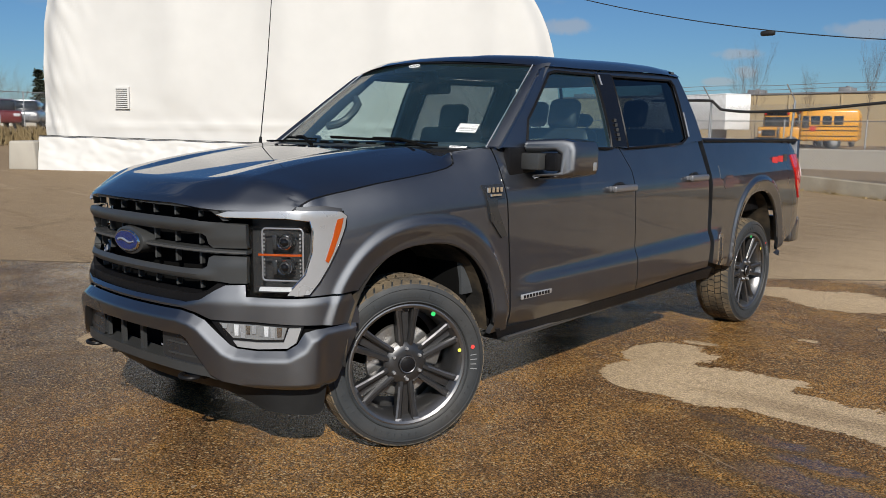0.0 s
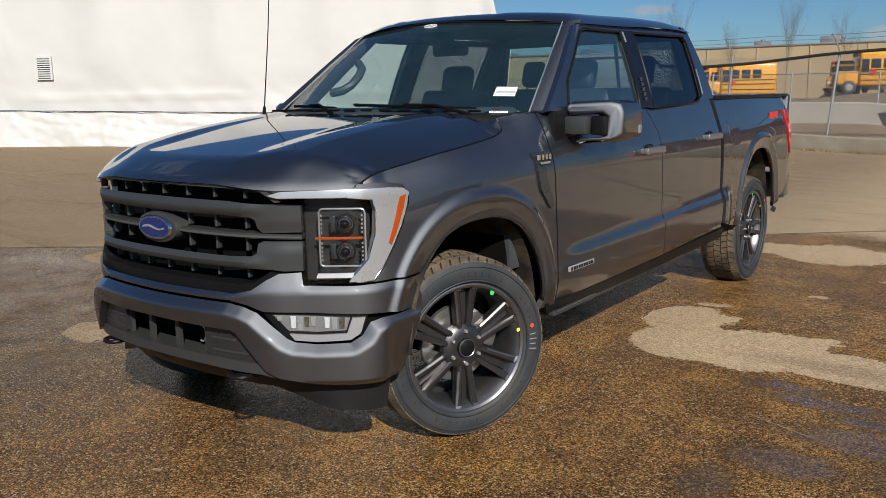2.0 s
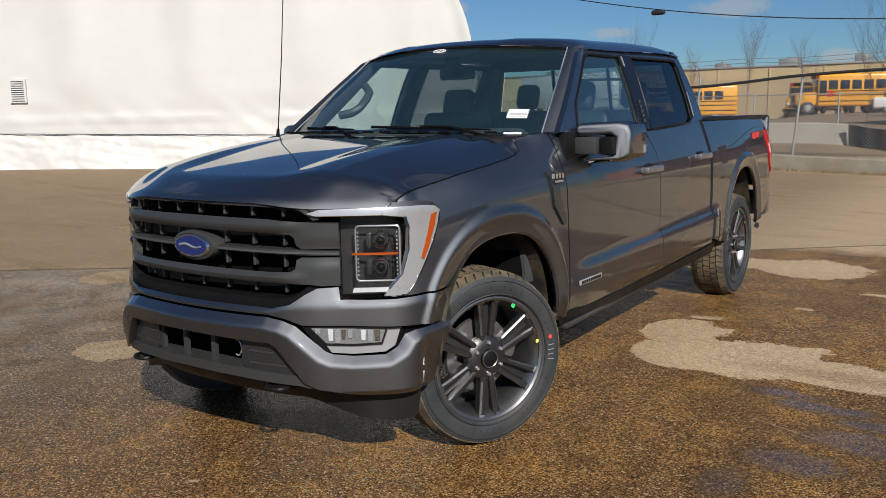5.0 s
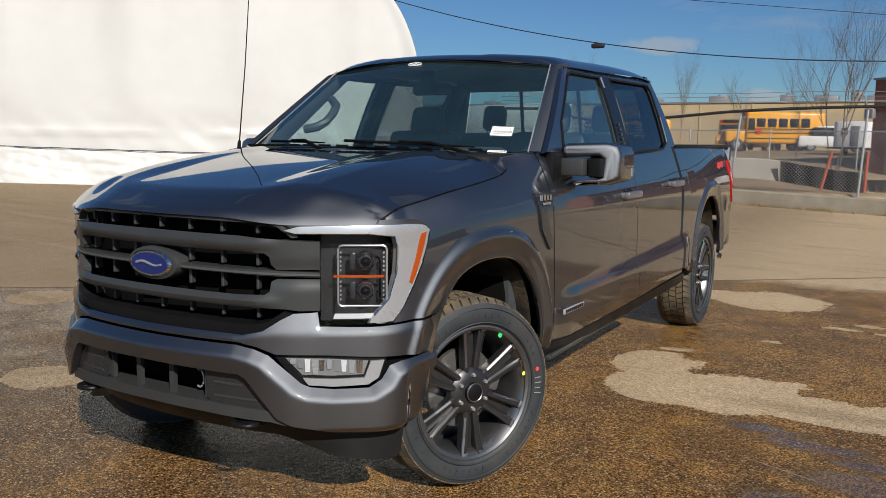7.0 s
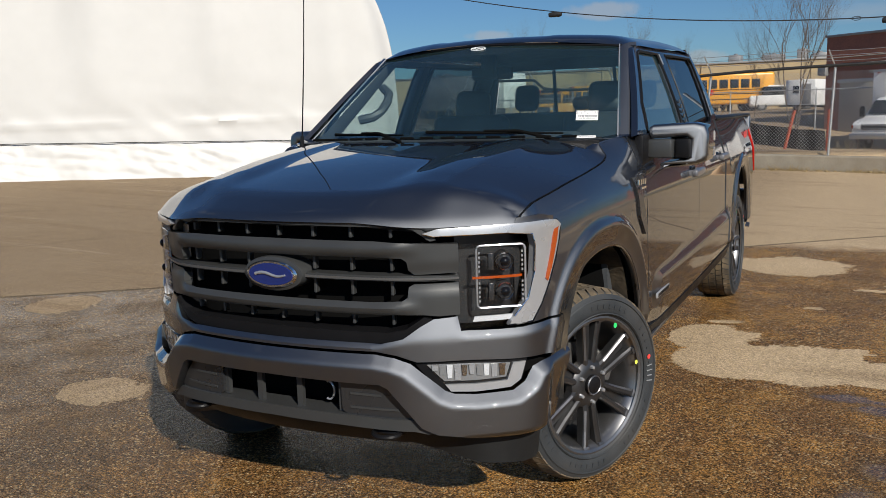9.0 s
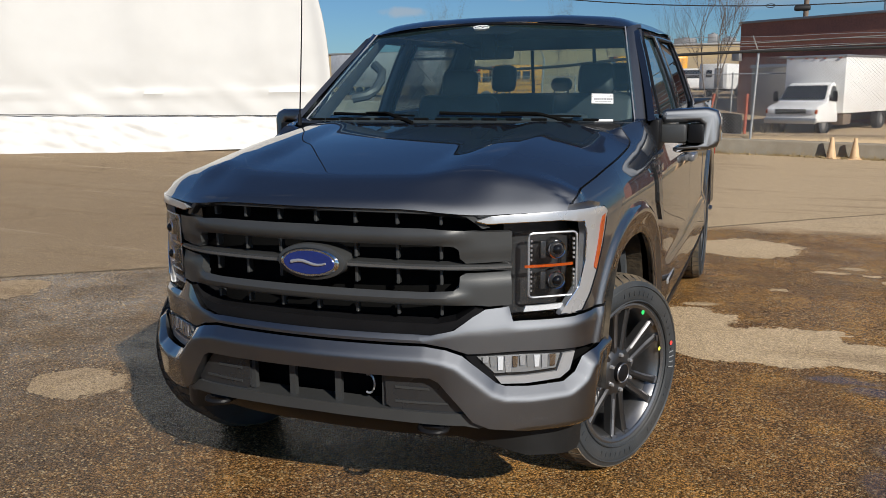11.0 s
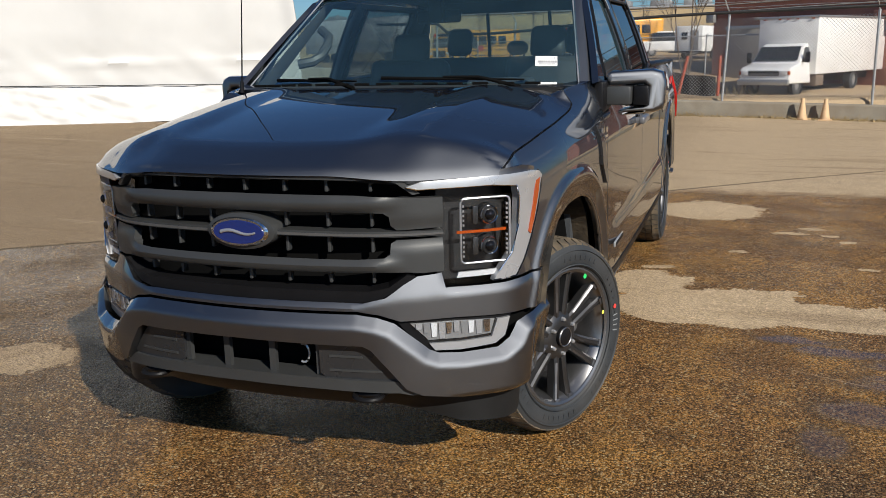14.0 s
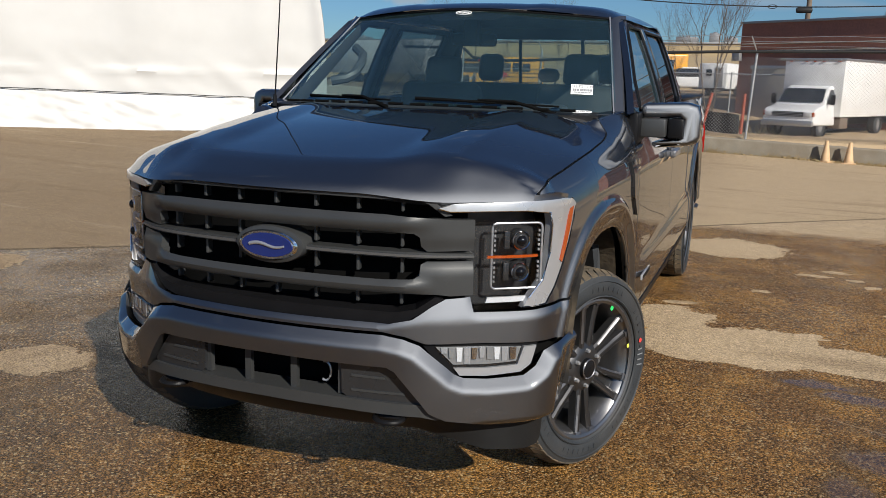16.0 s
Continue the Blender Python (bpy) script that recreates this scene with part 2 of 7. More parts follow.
PRIVACY = glass("dark_privacy_glass", (0.13, 0.15, 0.16), 0.0, 0.10)
WINDSCREEN = glass("windscreen_glass", (0.86, 0.97, 0.95), 0.0, 0.19, 0.14, 0.030)
CLEAR = glass("clear_lamp_cover", (0.95, 0.96, 0.97), 0.0, 0.05)
GREEN = material("green_paint_mark", (0.03, 0.6, 0.15), 0.5)
YELLOWDOT = material("yellow_sticker_dot", (0.75, 0.8, 0.1), 0.5)
REDDOT = material("red_sticker_dot", (0.75, 0.06, 0.05), 0.5)
CHALK = material("grey_chalk_mark", (0.22, 0.23, 0.24), 0.8)
MUDDYLINER = material("mud_splashed_liner", (0.008, 0.007, 0.006), 0.9, vary=0.3, scale=8, bump=0.3, bump_scale=60, dirt=(0.13, 0.095, 0.055), dirt_amount=0.7, dirt_scale=7)
LAMPGREY = material("dark_grey_lamp_housing", (0.028, 0.029, 0.031), 0.22, spec=0.5, vary=0.15, scale=40, bump=0.05, bump_scale=220)
SMOKED = material("smoked_grey_lens", (0.20, 0.205, 0.21), 0.15, coat=1.0, vary=0.1)
FRAMEBRIGHT = material("bright_plated_plastic", (0.46, 0.47, 0.49), 0.20, 0.6, coat=0.5, vary=0.05)
ROTOR = material("bare_brake_steel", (0.45, 0.44, 0.43), 0.35, 0.9, vary=0.15, scale=30)

# ---- mesh helpers ----


def part(name, bm, mat, parent=None, label="", smooth=True, kind="", category="", group=""):
    """Links a bmesh as one mesh object, under a thing or a part."""
    me = bpy.data.meshes.new(name)
    bm.normal_update()
    bm.to_mesh(me)
    bm.free()
    if mat:
        me.materials.append(mat)
    if smooth:
        me.shade_smooth()
        me.set_sharp_from_angle(angle=radians(38))
    ob = new(name, me)
    ob.parent = parent
    return tagged(ob, label, category, group, kind)


def thing(name, label, category, at=(0, 0, 0), turn=0, group="", kind=""):
    """An Empty at the base of a thing, to carry its parts."""
    ob = new(name)
    ob.empty_display_size = 0.2
    ob.matrix_basis = pose(*at, 0, 0, turn)
    return tagged(ob, label, category, group, kind)


def add_box(bm, lo, hi, m=None):
    """A box between two corners."""
    v = [bm.verts.new((x, y, z)) for x in (lo[0], hi[0]) for y in (lo[1], hi[1]) for z in (lo[2], hi[2])]
    if m:
        for p in v:
            p.co = m @ p.co
    fs = [bm.faces.new([v[i] for i in f]) for f in ((0, 1, 3, 2), (4, 6, 7, 5), (0, 4, 5, 1), (2, 3, 7, 6), (0, 2, 6, 4), (1, 5, 7, 3))]
    return v, fs


def box(lo, hi, bevel=0.0, m=None, seg=2):
    bm = bmesh.new()
    add_box(bm, lo, hi)
    if bevel:
        bmesh.ops.bevel(bm, geom=bm.edges[:], offset=bevel, segments=seg, profile=0.5, affect="EDGES")
    if m:
        bmesh.ops.transform(bm, matrix=m, verts=bm.verts)
    return bm


def tube(points, radius, sides=8, closed=False, taper=None):
    """A round bar along points."""
    bm = bmesh.new()
    pts = [Vector(p) for p in points]
    rings = []
    for i, p in enumerate(pts):
        a = pts[i - 1] if i or closed else p
        b = pts[(i + 1) % len(pts)] if i + 1 < len(pts) or closed else p
        d = (b - a).normalized()
        up = Vector((0, 0, 1)) if abs(d.z) < 0.9 else Vector((1, 0, 0))
        s = d.cross(up).normalized()
        u = s.cross(d)
        r = radius if taper is None else radius * (1 + (taper - 1) * i / max(1, len(pts) - 1))
        rings.append([bm.verts.new(p + (s * math.cos(k * math.tau / sides) + u * math.sin(k * math.tau / sides)) * r) for k in range(sides)])
    n = len(rings)
    for i in range(n if closed else n - 1):
        a, b = rings[i], rings[(i + 1) % n]
        for k in range(sides):
            bm.faces.new((a[k], a[(k + 1) % sides], b[(k + 1) % sides], b[k]))
    if not closed:
        bm.faces.new(rings[0][::-1])
        bm.faces.new(rings[-1])
    bmesh.ops.recalc_face_normals(bm, faces=bm.faces)
    return bm


def lathe(profile, sides=48, axis="X", close=False):
    """A body turned from (radius, along) pairs about an axis."""
    bm = bmesh.new()
    rings = []
    for k in range(sides):
        a = k * math.tau / sides
        c, s = math.cos(a), math.sin(a)
        rings.append([bm.verts.new((x, r * c, r * s) if axis == "X" else (r * c, r * s, x)) for r, x in profile])
    m = len(profile)
    for k in range(sides):
        a, b = rings[k], rings[(k + 1) % sides]
        for i in range(m if close else m - 1):
            j = (i + 1) % m
            bm.faces.new((a[i], a[j], b[j], b[i]))
    bmesh.ops.recalc_face_normals(bm, faces=bm.faces)
    return bm


def sheet(outline, mapper, du, dv, outward, thick=0.0, bevel=0.0):
    """A panel: a flat outline cut into cells, bent by mapper(a, b), facing outward, with a rim turned inwards."""
    bm = bmesh.new()
    f = bm.faces.new([bm.verts.new((a, b, 0)) for a, b in outline])
    lo = [min(p[i] for p in outline) for i in (0, 1)]
    hi = [max(p[i] for p in outline) for i in (0, 1)]
    for i, step in ((0, du), (1, dv)):
        k = math.floor(lo[i] / step) + 1
        while k * step < hi[i] - 1e-4:
            co = [0, 0, 0]
            no = [0, 0, 0]
            co[i] = k * step + 1.3e-5
            no[i] = 1
            bmesh.ops.bisect_plane(bm, geom=bm.verts[:] + bm.edges[:] + bm.faces[:], plane_co=co, plane_no=no, dist=1e-5)
            k += 1
    for v in bm.verts:
        v.co = mapper(v.co.x, v.co.y)
    bm.normal_update()
    total = sum((f.normal * f.calc_area() for f in bm.faces), Vector())
    if total.dot(Vector(outward)) < 0:
        bmesh.ops.reverse_faces(bm, faces=bm.faces)
        bm.normal_update()
    if thick:
        normals = {v: v.normal.copy() for v in bm.verts}
        rim = [e for e in bm.edges if len(e.link_faces) == 1]
        ext = bmesh.ops.extrude_edge_only(bm, edges=rim)
        moved = [g for g in ext["geom"] if isinstance(g, bmesh.types.BMVert)]
        near = {}
        for e in rim:
            for v in e.verts:
                near[v] = normals[v]
        for v in moved:
            src = None
            for e in v.link_edges:
                o = e.other_vert(v)
                if o in near:
                    src = o
                    break
            if src is not None:
                v.co = v.co - near[src] * thick
        bm.normal_update()
    return bm


def merge(*bms):
    """Joins bmeshes into the first."""
    out = bms[0]
    for b in bms[1:]:
        me = bpy.data.meshes.new("tmp")
        b.to_mesh(me)
        b.free()
        out.from_mesh(me)
        bpy.data.meshes.remove(me)
    return out


def smoothstep(a, b, x):
    t = min(1.0, max(0.0, (x - a) / (b - a)))
    return t * t * (3 - 2 * t)


def lerp_table(table, x):
    """A smooth curve through (x, y) pairs that never overshoots them."""
    n = len(table)
    if x <= table[0][0]:
        return table[0][1]
    if x >= table[-1][0]:
        return table[-1][1]
    i = 0
    while x > table[i + 1][0]:
        i += 1

    def slope(k):
        return (table[k + 1][1] - table[k][1]) / (table[k + 1][0] - table[k][0])

    def tangent(k):
        if k == 0 or k == n - 1:
            return slope(0) if k == 0 else slope(n - 2)
        a, b = slope(k - 1), slope(k)
        return 0.0 if a * b <= 0 else 2 * a * b / (a + b)
    h = table[i + 1][0] - table[i][0]
    s = (x - table[i][0]) / h
    return (2 * s**3 - 3 * s**2 + 1) * table[i][1] + (s**3 - 2 * s**2 + s) * h * tangent(i) + (3 * s**2 - 2 * s**3) * table[i + 1][1] + (s**3 - s**2) * h * tangent(i + 1)

# ---- the pickup truck: plan line of the body, from the middle of the nose round the corner to the tail ----
NOSE = [(0, -.85), (.25, -.835), (.45, -.80), (.56, -.755), (.66, -.69), (.76, -.62), (.835, -.55), (.88, -.46), (.91, -.31), (.945, -.05), (.97, .3),
        (.99, .62), (1.0, 1.0), (1.005, 1.7), (1.0, 2.9), (1.0, 3.8), (.985, 4.5), (.975, 4.75), (.94, 4.87)]


def hermite_line(P, n=14):
    P = np.array(P, float)
    out = []
    for i in range(len(P) - 1):
        a, b = P[i], P[i + 1]
        m0 = P[i + 1] - P[i - 1] if i else np.array([1.0, 0.0])
        m1 = P[i + 2] - P[i] if i + 2 < len(P) else b - a
        L = np.linalg.norm(b - a)
        m0, m1 = m0 / np.linalg.norm(m0) * L, m1 / np.linalg.norm(m1) * L
        for k in range(n):
            s = k / n
            out.append((2 * s**3 - 3 * s**2 + 1) * a + (s**3 - 2 * s**2 + s) * m0 + (3 * s**2 - 2 * s**3) * b + (s**3 - s**2) * m1)
    out.append(P[-1])
    return np.array(out)


LINE = hermite_line(NOSE)
RUN = np.concatenate([[0], np.cumsum(np.linalg.norm(np.diff(LINE, axis=0), axis=1))])


def at_x(x):
    """Run along the nose where its half-width is x."""
    return math.copysign(float(np.interp(abs(x), LINE[:, 0][:140], RUN[:140])), x)


def at_y(y):
    """Run along the flank at the station y."""
    return float(np.interp(y, LINE[:, 1], RUN))


def plan(u, off=0.0):
    """The point on the plan line, off metres outside it."""
    a = abs(u)
    x, y = np.interp(a, RUN, LINE[:, 0]), np.interp(a, RUN, LINE[:, 1])
    e = 0.02
    dx = np.interp(a + e, RUN, LINE[:, 0]) - np.interp(max(0, a - e), RUN, LINE[:, 0])
    dy = np.interp(a + e, RUN, LINE[:, 1]) - np.interp(max(0, a - e), RUN, LINE[:, 1])
    if a < e:
        dx, dy = 1.0, 0.0
    n = math.hypot(dx, dy)
    x, y = x + dy / n * off, y - dx / n * off
    return (math.copysign(x, u) if u else 0.0), y


def nose_y(x):
    return float(np.interp(abs(x), LINE[:140, 0], LINE[:140, 1]))


# wheel arches: middle, half-width and height of the opening, half-width and height of the flare
FA = (0.10, 0.38, 0.49, 0.587, 0.588, 0.705)
RA = (3.885, 0.39, 0.455, 0.65, 0.55, 0.758)
SHOULDER = [(-.6, 1.160), (-.55, 1.168), (-.50, 1.197), (-.415, 1.216), (-.28, 1.243), (-.13, 1.274), (.12, 1.322), (.42, 1.376), (.65, 1.403), (1.2, 1.40), (2.5, 1.405), (2.95, 1.43), (5, 1.43)]
SEAM = [(-.6, 1.154), (-.548, 1.158), (-.525, 1.176), (-.50, 1.188), (-.415, 1.203), (-.28, 1.223), (-.13, 1.246), (.12, 1.275), (.29, 1.300), (.36, 1.325), (.385, 1.37), (.42, 1.376)]
ROLL = [(-.6, .02), (-.53, .025), (-.415, .07), (-.28, .080), (-.13, .085), (.12, .090), (.29, .085), (.42, .070), (.62, .030), (.85, .006), (2.8, .004), (3.0, .006), (5, .006)]


def arch_run(e, y, z, flare=False):
    """1 on the edge of a squarish wheel opening (or on its flare), more outside."""
    cy, cz, a, b, fa, fb = e
    if flare:
        a, b = fa, fb
    return (abs((y - cy) / a) ** 2.4 + abs((z - cz) / b) ** 2.4) ** (1 / 2.4)


def flank(y, z):
    """How far the side panels stand out from the plan line: crease, lean, rolled shoulder and wheel flares."""
    top = lerp_table(SHOULDER, y)
    o = -lerp_table(ROLL, y) * math.exp(-max(0.0, top - z) / 0.075)
    lean = max(0.0, z - 1.10)
    o -= 0.29 * (lean * lean / .20 if lean < .10 else lean - .05) * smoothstep(-.5, .3, y)
    up, low = 0.737 + 0.036 * (y - 0.8), 0.686 + 0.007 * (y - 0.8)
    o += (0.018 + .007 * min(2.5, max(0.0, y - .8))) * (1 - smoothstep(low, up, z)) * smoothstep(0.70, 0.92, y) * (1 - smoothstep(3.05, 3.25, y))
    o -= 0.03 * smoothstep(0.58, 0.42, z) * smoothstep(-0.2, 0.3, y)
    for e in (FA, RA):
        if z > e[1] - 0.25:
            r, f = arch_run(e, y, z), arch_run(e, y, z, True)
            o += 0.020 * (1 - smoothstep(0.955, 1.005, f))
            if f < 1:
                o -= 0.020 * (1 - smoothstep(0, 1, max(0.0, r - 1) / (max(0.0, r - 1) + 1 - f + 1e-6)))
    return o


def skin(u, z, extra=0.0):
    """A point of the flank and nose corner."""
    y0 = float(np.interp(abs(u), RUN, LINE[:, 1]))
    x, y = plan(u, flank(y0, z) * smoothstep(-0.72, -0.52, y0) + extra)
    return Vector((x, y, z))


def ellipse_arc(e, a0, a1, n, grow=1.0):
    """Points along a wheel opening between two angles."""
    cy, cz, a, b = e[:4]
    out = []
    for i in range(n + 1):
        t = math.radians(a0 + (a1 - a0) * i / n)
        c, k = math.cos(t), math.sin(t)
        out.append((cy + a * grow * math.copysign(abs(c) ** (2 / 2.4), c), cz + b * grow * math.copysign(abs(k) ** (2 / 2.4), k)))
    return out


def flank_panel(name, outline_yz, parent, mat=PAINT, side=1, thick=0.03, extra=0.0, step=0.02, label=""):
    pts = [(at_y(y), z) for y, z in outline_yz]
    bm = sheet(pts, lambda u, z: skin(u, z, extra), step, step, (1, -0.01, 0), thick)
    if side < 0:
        bmesh.ops.scale(bm, vec=(-1, 1, 1), verts=bm.verts)
        bmesh.ops.reverse_faces(bm, faces=bm.faces)
    return part(name, bm, mat, parent, label)


def nose_panel(name, outline_xz, parent, mat, extra=0.0, thick=0.03, label="", step=0.05, shape=None):
    """A panel on the nose, from (x, z) pairs; pairs ('y', side, y, z) lie on the corner."""
    pts = []
    for p in outline_xz:
        if len(p) == 4:
            pts.append((p[1] * at_y(p[2]), p[3]))
        else:
            pts.append((at_x(p[0]), p[1]))

    def bend(u, z):
        e = extra + (shape(u, z) if shape else 0.0)
        x, y = plan(u, e)
        return Vector((x, y, z))

    bm = sheet(pts, bend, step, step, (0, -1, 0) if abs(sum(p[0] for p in pts)) < 0.3 else (math.copysign(0.5, sum(p[0] for p in pts)), -1, 0), thick)
    return part(name, bm, mat, parent, label)


def mirror_outline(right):
    """A closed outline from its right half, listed from the top middle round to the bottom middle."""
    left = [((-p[0], p[1]) if len(p) == 2 else (p[0], -p[1], p[2], p[3])) for p in right]
    return right + left[::-1]


truck = thing("pickup_truck", "dark grey metallic crew-cab pickup truck parked on the wet lot", "pickup truck")

# flanks, both sides
for s in (1, -1):
    arc = ellipse_arc(FA, 8, 152, 34)
    fender = [(-.53, .785), (-.475, .87), (-.425, .955), (-.385, 1.05), (-.345, 1.138), (-.40, 1.150), (-.535, 1.157)]
    fender += [(y, lerp_table(SEAM, y) - .002) for y in list(np.arange(-.53, .34, .03)) + [.35, .36, .372, .385]] + [(.40, 1.379), (.42, 1.382), (.55, 1.395), (.622, 1.40)]
    fender += [(.64, 1.25), (.66, 1.0), (.68, .75), (.69, .47), (.56, .455)] + [p for p in arc if p[1] > .785 or p[0] > .1]
    flank_panel("fender", fender, truck, PAINT, s, step=.0125)
    front_door = [(.63, 1.40), (1.2, 1.40), (1.80, 1.40), (1.90, 1.25), (1.925, .9), (1.925, .51), (1.2, .49), (.70, .478), (.69, .75), (.67, 1.0), (.648, 1.25)]
    fd = flank_panel("front_door", front_door, truck, PAINT, s)
    rear_door = [(1.809, 1.40), (2.3, 1.403), (2.70, 1.41), (2.90, 1.43), (2.935, 1.2), (2.955, .95), (2.955, .80), (2.945, .66), (2.92, .545), (2.3, .525), (1.934, .51), (1.934, .9), (1.909, 1.25)]
    rd = flank_panel("rear_door", rear_door, truck, PAINT, s)
    rarc = ellipse_arc(RA, 0, 180, 34)
    bed = [(2.975, 1.43), (3.4, 1.43), (4.0, 1.43), (4.6, 1.43), (4.80, 1.425), (4.86, 1.40), (4.87, 1.31), (4.87, .78), (4.80, .765), (4.62, .64), (4.40, .56), (4.27, .50)]
    bed += [p for p in rarc if p[1] > .40] + [(3.32, .50), (3.14, .53), (3.0, .56), (3.01, .70), (3.015, .95), (3.0, 1.2)]
    bs = flank_panel("bed_side", bed, truck, PAINT, s, step=.0125, label="dark grey bed side with flared wheel arch")
    # dark shell behind the shut lines
    shell = [(.50, 1.36), (2.98, 1.38), (3.05, 1.3), (3.05, .62), (2.9, .52), (.66, .47), (.62, .8)]
    flank_panel("body_shell", shell, truck, DARK, s, 0, -0.035, 0.2)
    # rocker and running board; the rocker's black paints in the shaded gap under the doors
    rock = [(.60, .475), (3.0, .53), (2.98, .46), (.62, .425)]
    flank_panel("rocker_panel", rock, truck, BLACK, s, 0.04, 0.004, 0.3)
    bm = box((.80, .66, .400), (.992, 2.99, .428), 0.012)
    for v in bm.verts:
        v.co = Vector((s * v.co.x, v.co.y, v.co.z + .022 * (v.co.y - .7)))
    bmesh.ops.recalc_face_normals(bm, faces=bm.faces)
    board = part("running_board", bm, SATIN, truck, "dark running board with a bright outer edge")
    bm = box((.982, .68, .420), (.996, 2.97, .4315), .002)
    for v in bm.verts:
        v.co = Vector((s * v.co.x, v.co.y, v.co.z + .022 * (v.co.y - .7)))
    bmesh.ops.recalc_face_normals(bm, faces=bm.faces)
    part("edge_strip", bm, RIMEDGE, board, "bright metal edge strip")
    # wheel-arch liners
    for e in (FA, RA):
        prof = ellipse_arc(e, 6, 174, 30, 0.985)
        bm = bmesh.new()
        rows = []
        for x in (.93, .55):
            rows.append([bm.verts.new((s * x, y, z)) for y, z in prof])
        for i in range(len(prof) - 1):
            bm.faces.new((rows[0][i], rows[0][i + 1], rows[1][i + 1], rows[1][i]))
        part("arch_liner", bm, MUDDYLINER, truck, "mud-splashed black arch liner", smooth=False)
        # back plate in plain black, standing in for the shade inside the arch
        bm = bmesh.new()
        bm.faces.new([bm.verts.new((s * .552, y, z)) for y, z in prof])
        part("arch_shade", bm, DARK, truck, smooth=False)
    # lip moulding on the arches
    for e in (FA, RA):
        pts = [skin(at_y(y), z, -0.010) for y, z in ellipse_arc(e, 10 if e is FA else 18, 138 if e is FA else 162, 34, 0.997)]
        bm = tube([(s * p.x, p.y, p.z) for p in pts], 0.008, 8)
        part("arch_lip", bm, PAINT, truck)
    # door handles
    for hy, hz in ((1.735, 1.150), (2.735, 1.178)):
        p = skin(at_y(hy), hz)
        bm = box((0.016, -.128, -.021), (0.050, .128, .021), 0.012, seg=3)
        merge(bm, box((-.01, -.122, -.016), (.03, -.075, .016), 0.004), box((-.01, .08, -.016), (.03, .122, .016), 0.004))
        bmesh.ops.transform(bm, matrix=Matrix.Translation((s * p.x, p.y, p.z)) @ Matrix.Diagonal((s, 1, 1, 1)), verts=bm.verts)
        bmesh.ops.recalc_face_normals(bm, faces=bm.faces)
        part("door_handle", bm, SATINSILVER, fd if hy < 2 else rd, "satin grey metallic door handle")
        bm = lathe([(.0, -.006), (.040, -.004), (.046, -.001)], 20)
        bmesh.ops.transform(bm, matrix=Matrix.Translation((s * (p.x + .003), p.y - .01, p.z - .006)) @ Matrix.Diagonal((s, 1.7, .95, 1)), verts=bm.verts)
        part("handle_recess", bm, PAINT, fd if hy < 2 else rd)
    # fender vent badge
    vent = [(.475, 1.218), (.622, 1.221), (.634, 1.149), (.572, 1.147), (.570, 1.101), (.645, .958), (.606, .948), (.524, 1.042), (.494, 1.17)]
    v = flank_panel("fender_vent", vent, truck, VENTBLACK, s, 0.02, 0.010, 0.03, "dark grey fender vent with a name badge")
    bm = bmesh.new()
    for yy, w, zz, hh in ((.507, .020, 1.194, .024), (.536, .020, 1.194, .024), (.565, .020, 1.194, .024), (.594, .020, 1.194, .024), (.550, .08, 1.168, .010)):
        q = skin(at_y(yy), zz, 0.021)
        add_box(bm, (-.002, -w / 2, -hh / 2), (.004, w / 2, hh / 2), Matrix.Translation((s * q.x, q.y, q.z)))
    part("name_badge", bm, CHROME, v)
    q = skin(at_y(.885), .627, 0.002)
    bm = box((-.004, -.135, -.0135), (.006, .135, .0135), 0.004, Matrix.Translation((s * q.x, q.y, q.z)))
    nb = part("door_badge", bm, SILVER, fd, "silver rectangular door badge")
    bm = bmesh.new()
    for i in range(9):
        add_box(bm, (.004, -.118 + i * .0265, -.008), (.008, -.100 + i * .0265, .008), Matrix.Translation((s * q.x - (0 if s > 0 else .013), q.y, q.z)))
    part("badge_letters", bm, BLACK, nb)
    if s > 0:
        fl = [(3.14, 1.245), (3.16, 1.255), (3.33, 1.262), (3.35, 1.25), (3.36, 1.11), (3.33, 1.085), (3.22, 1.08), (3.19, 1.10), (3.185, 1.14), (3.14, 1.16)]
        flank_panel("fuel_door", fl, bs, PAINT, s, 0.004, 0.003, 0.08)
    # off-road decal as plain bars, and tail lamp
    bm = bmesh.new()
    for yy, w, dz, hz in ((4.225, .105, 0, .038), (4.355, .105, 0, .038)):
        q = skin(at_y(yy), 1.255 + .05 * (yy - 4.2) + dz, 0.002)
        add_box(bm, (-.002, -w / 2, -hz), (.002, w / 2, hz), Matrix.Translation((s * q.x, q.y, q.z)))
    part("decal", bm, BADGERED, bs, "red and grey decal bars")
    q = skin(at_y(4.475), 1.268, 0.002)
    part("decal", box((-.002, -.036, -.044), (.002, .036, .044), 0, Matrix.Translation((s * q.x, q.y, q.z))), SATIN, bs)
    tl = [(4.60, 1.305), (4.87, 1.315), (4.87, .93), (4.76, .935), (4.68, 1.05), (4.62, 1.2)]
    tlo = flank_panel("tail_lamp", tl, truck, RED, s, 0.03, 0.010, 0.05, "red tail lamp with a clear reversing lens")
    flank_panel("reversing_lens", [(4.845, 1.22), (4.872, 1.22), (4.872, 1.12), (4.845, 1.12)], tlo, WHITELENS, s, 0.01, 0.014, 0.05)

# nose: hood
def hood_edge(y):
    """Half-width and height of the hood's side edge."""
    z = lerp_table(SEAM, y)
    return plan(at_y(y), flank(y, z))[0] - 0.004, z + 0.002


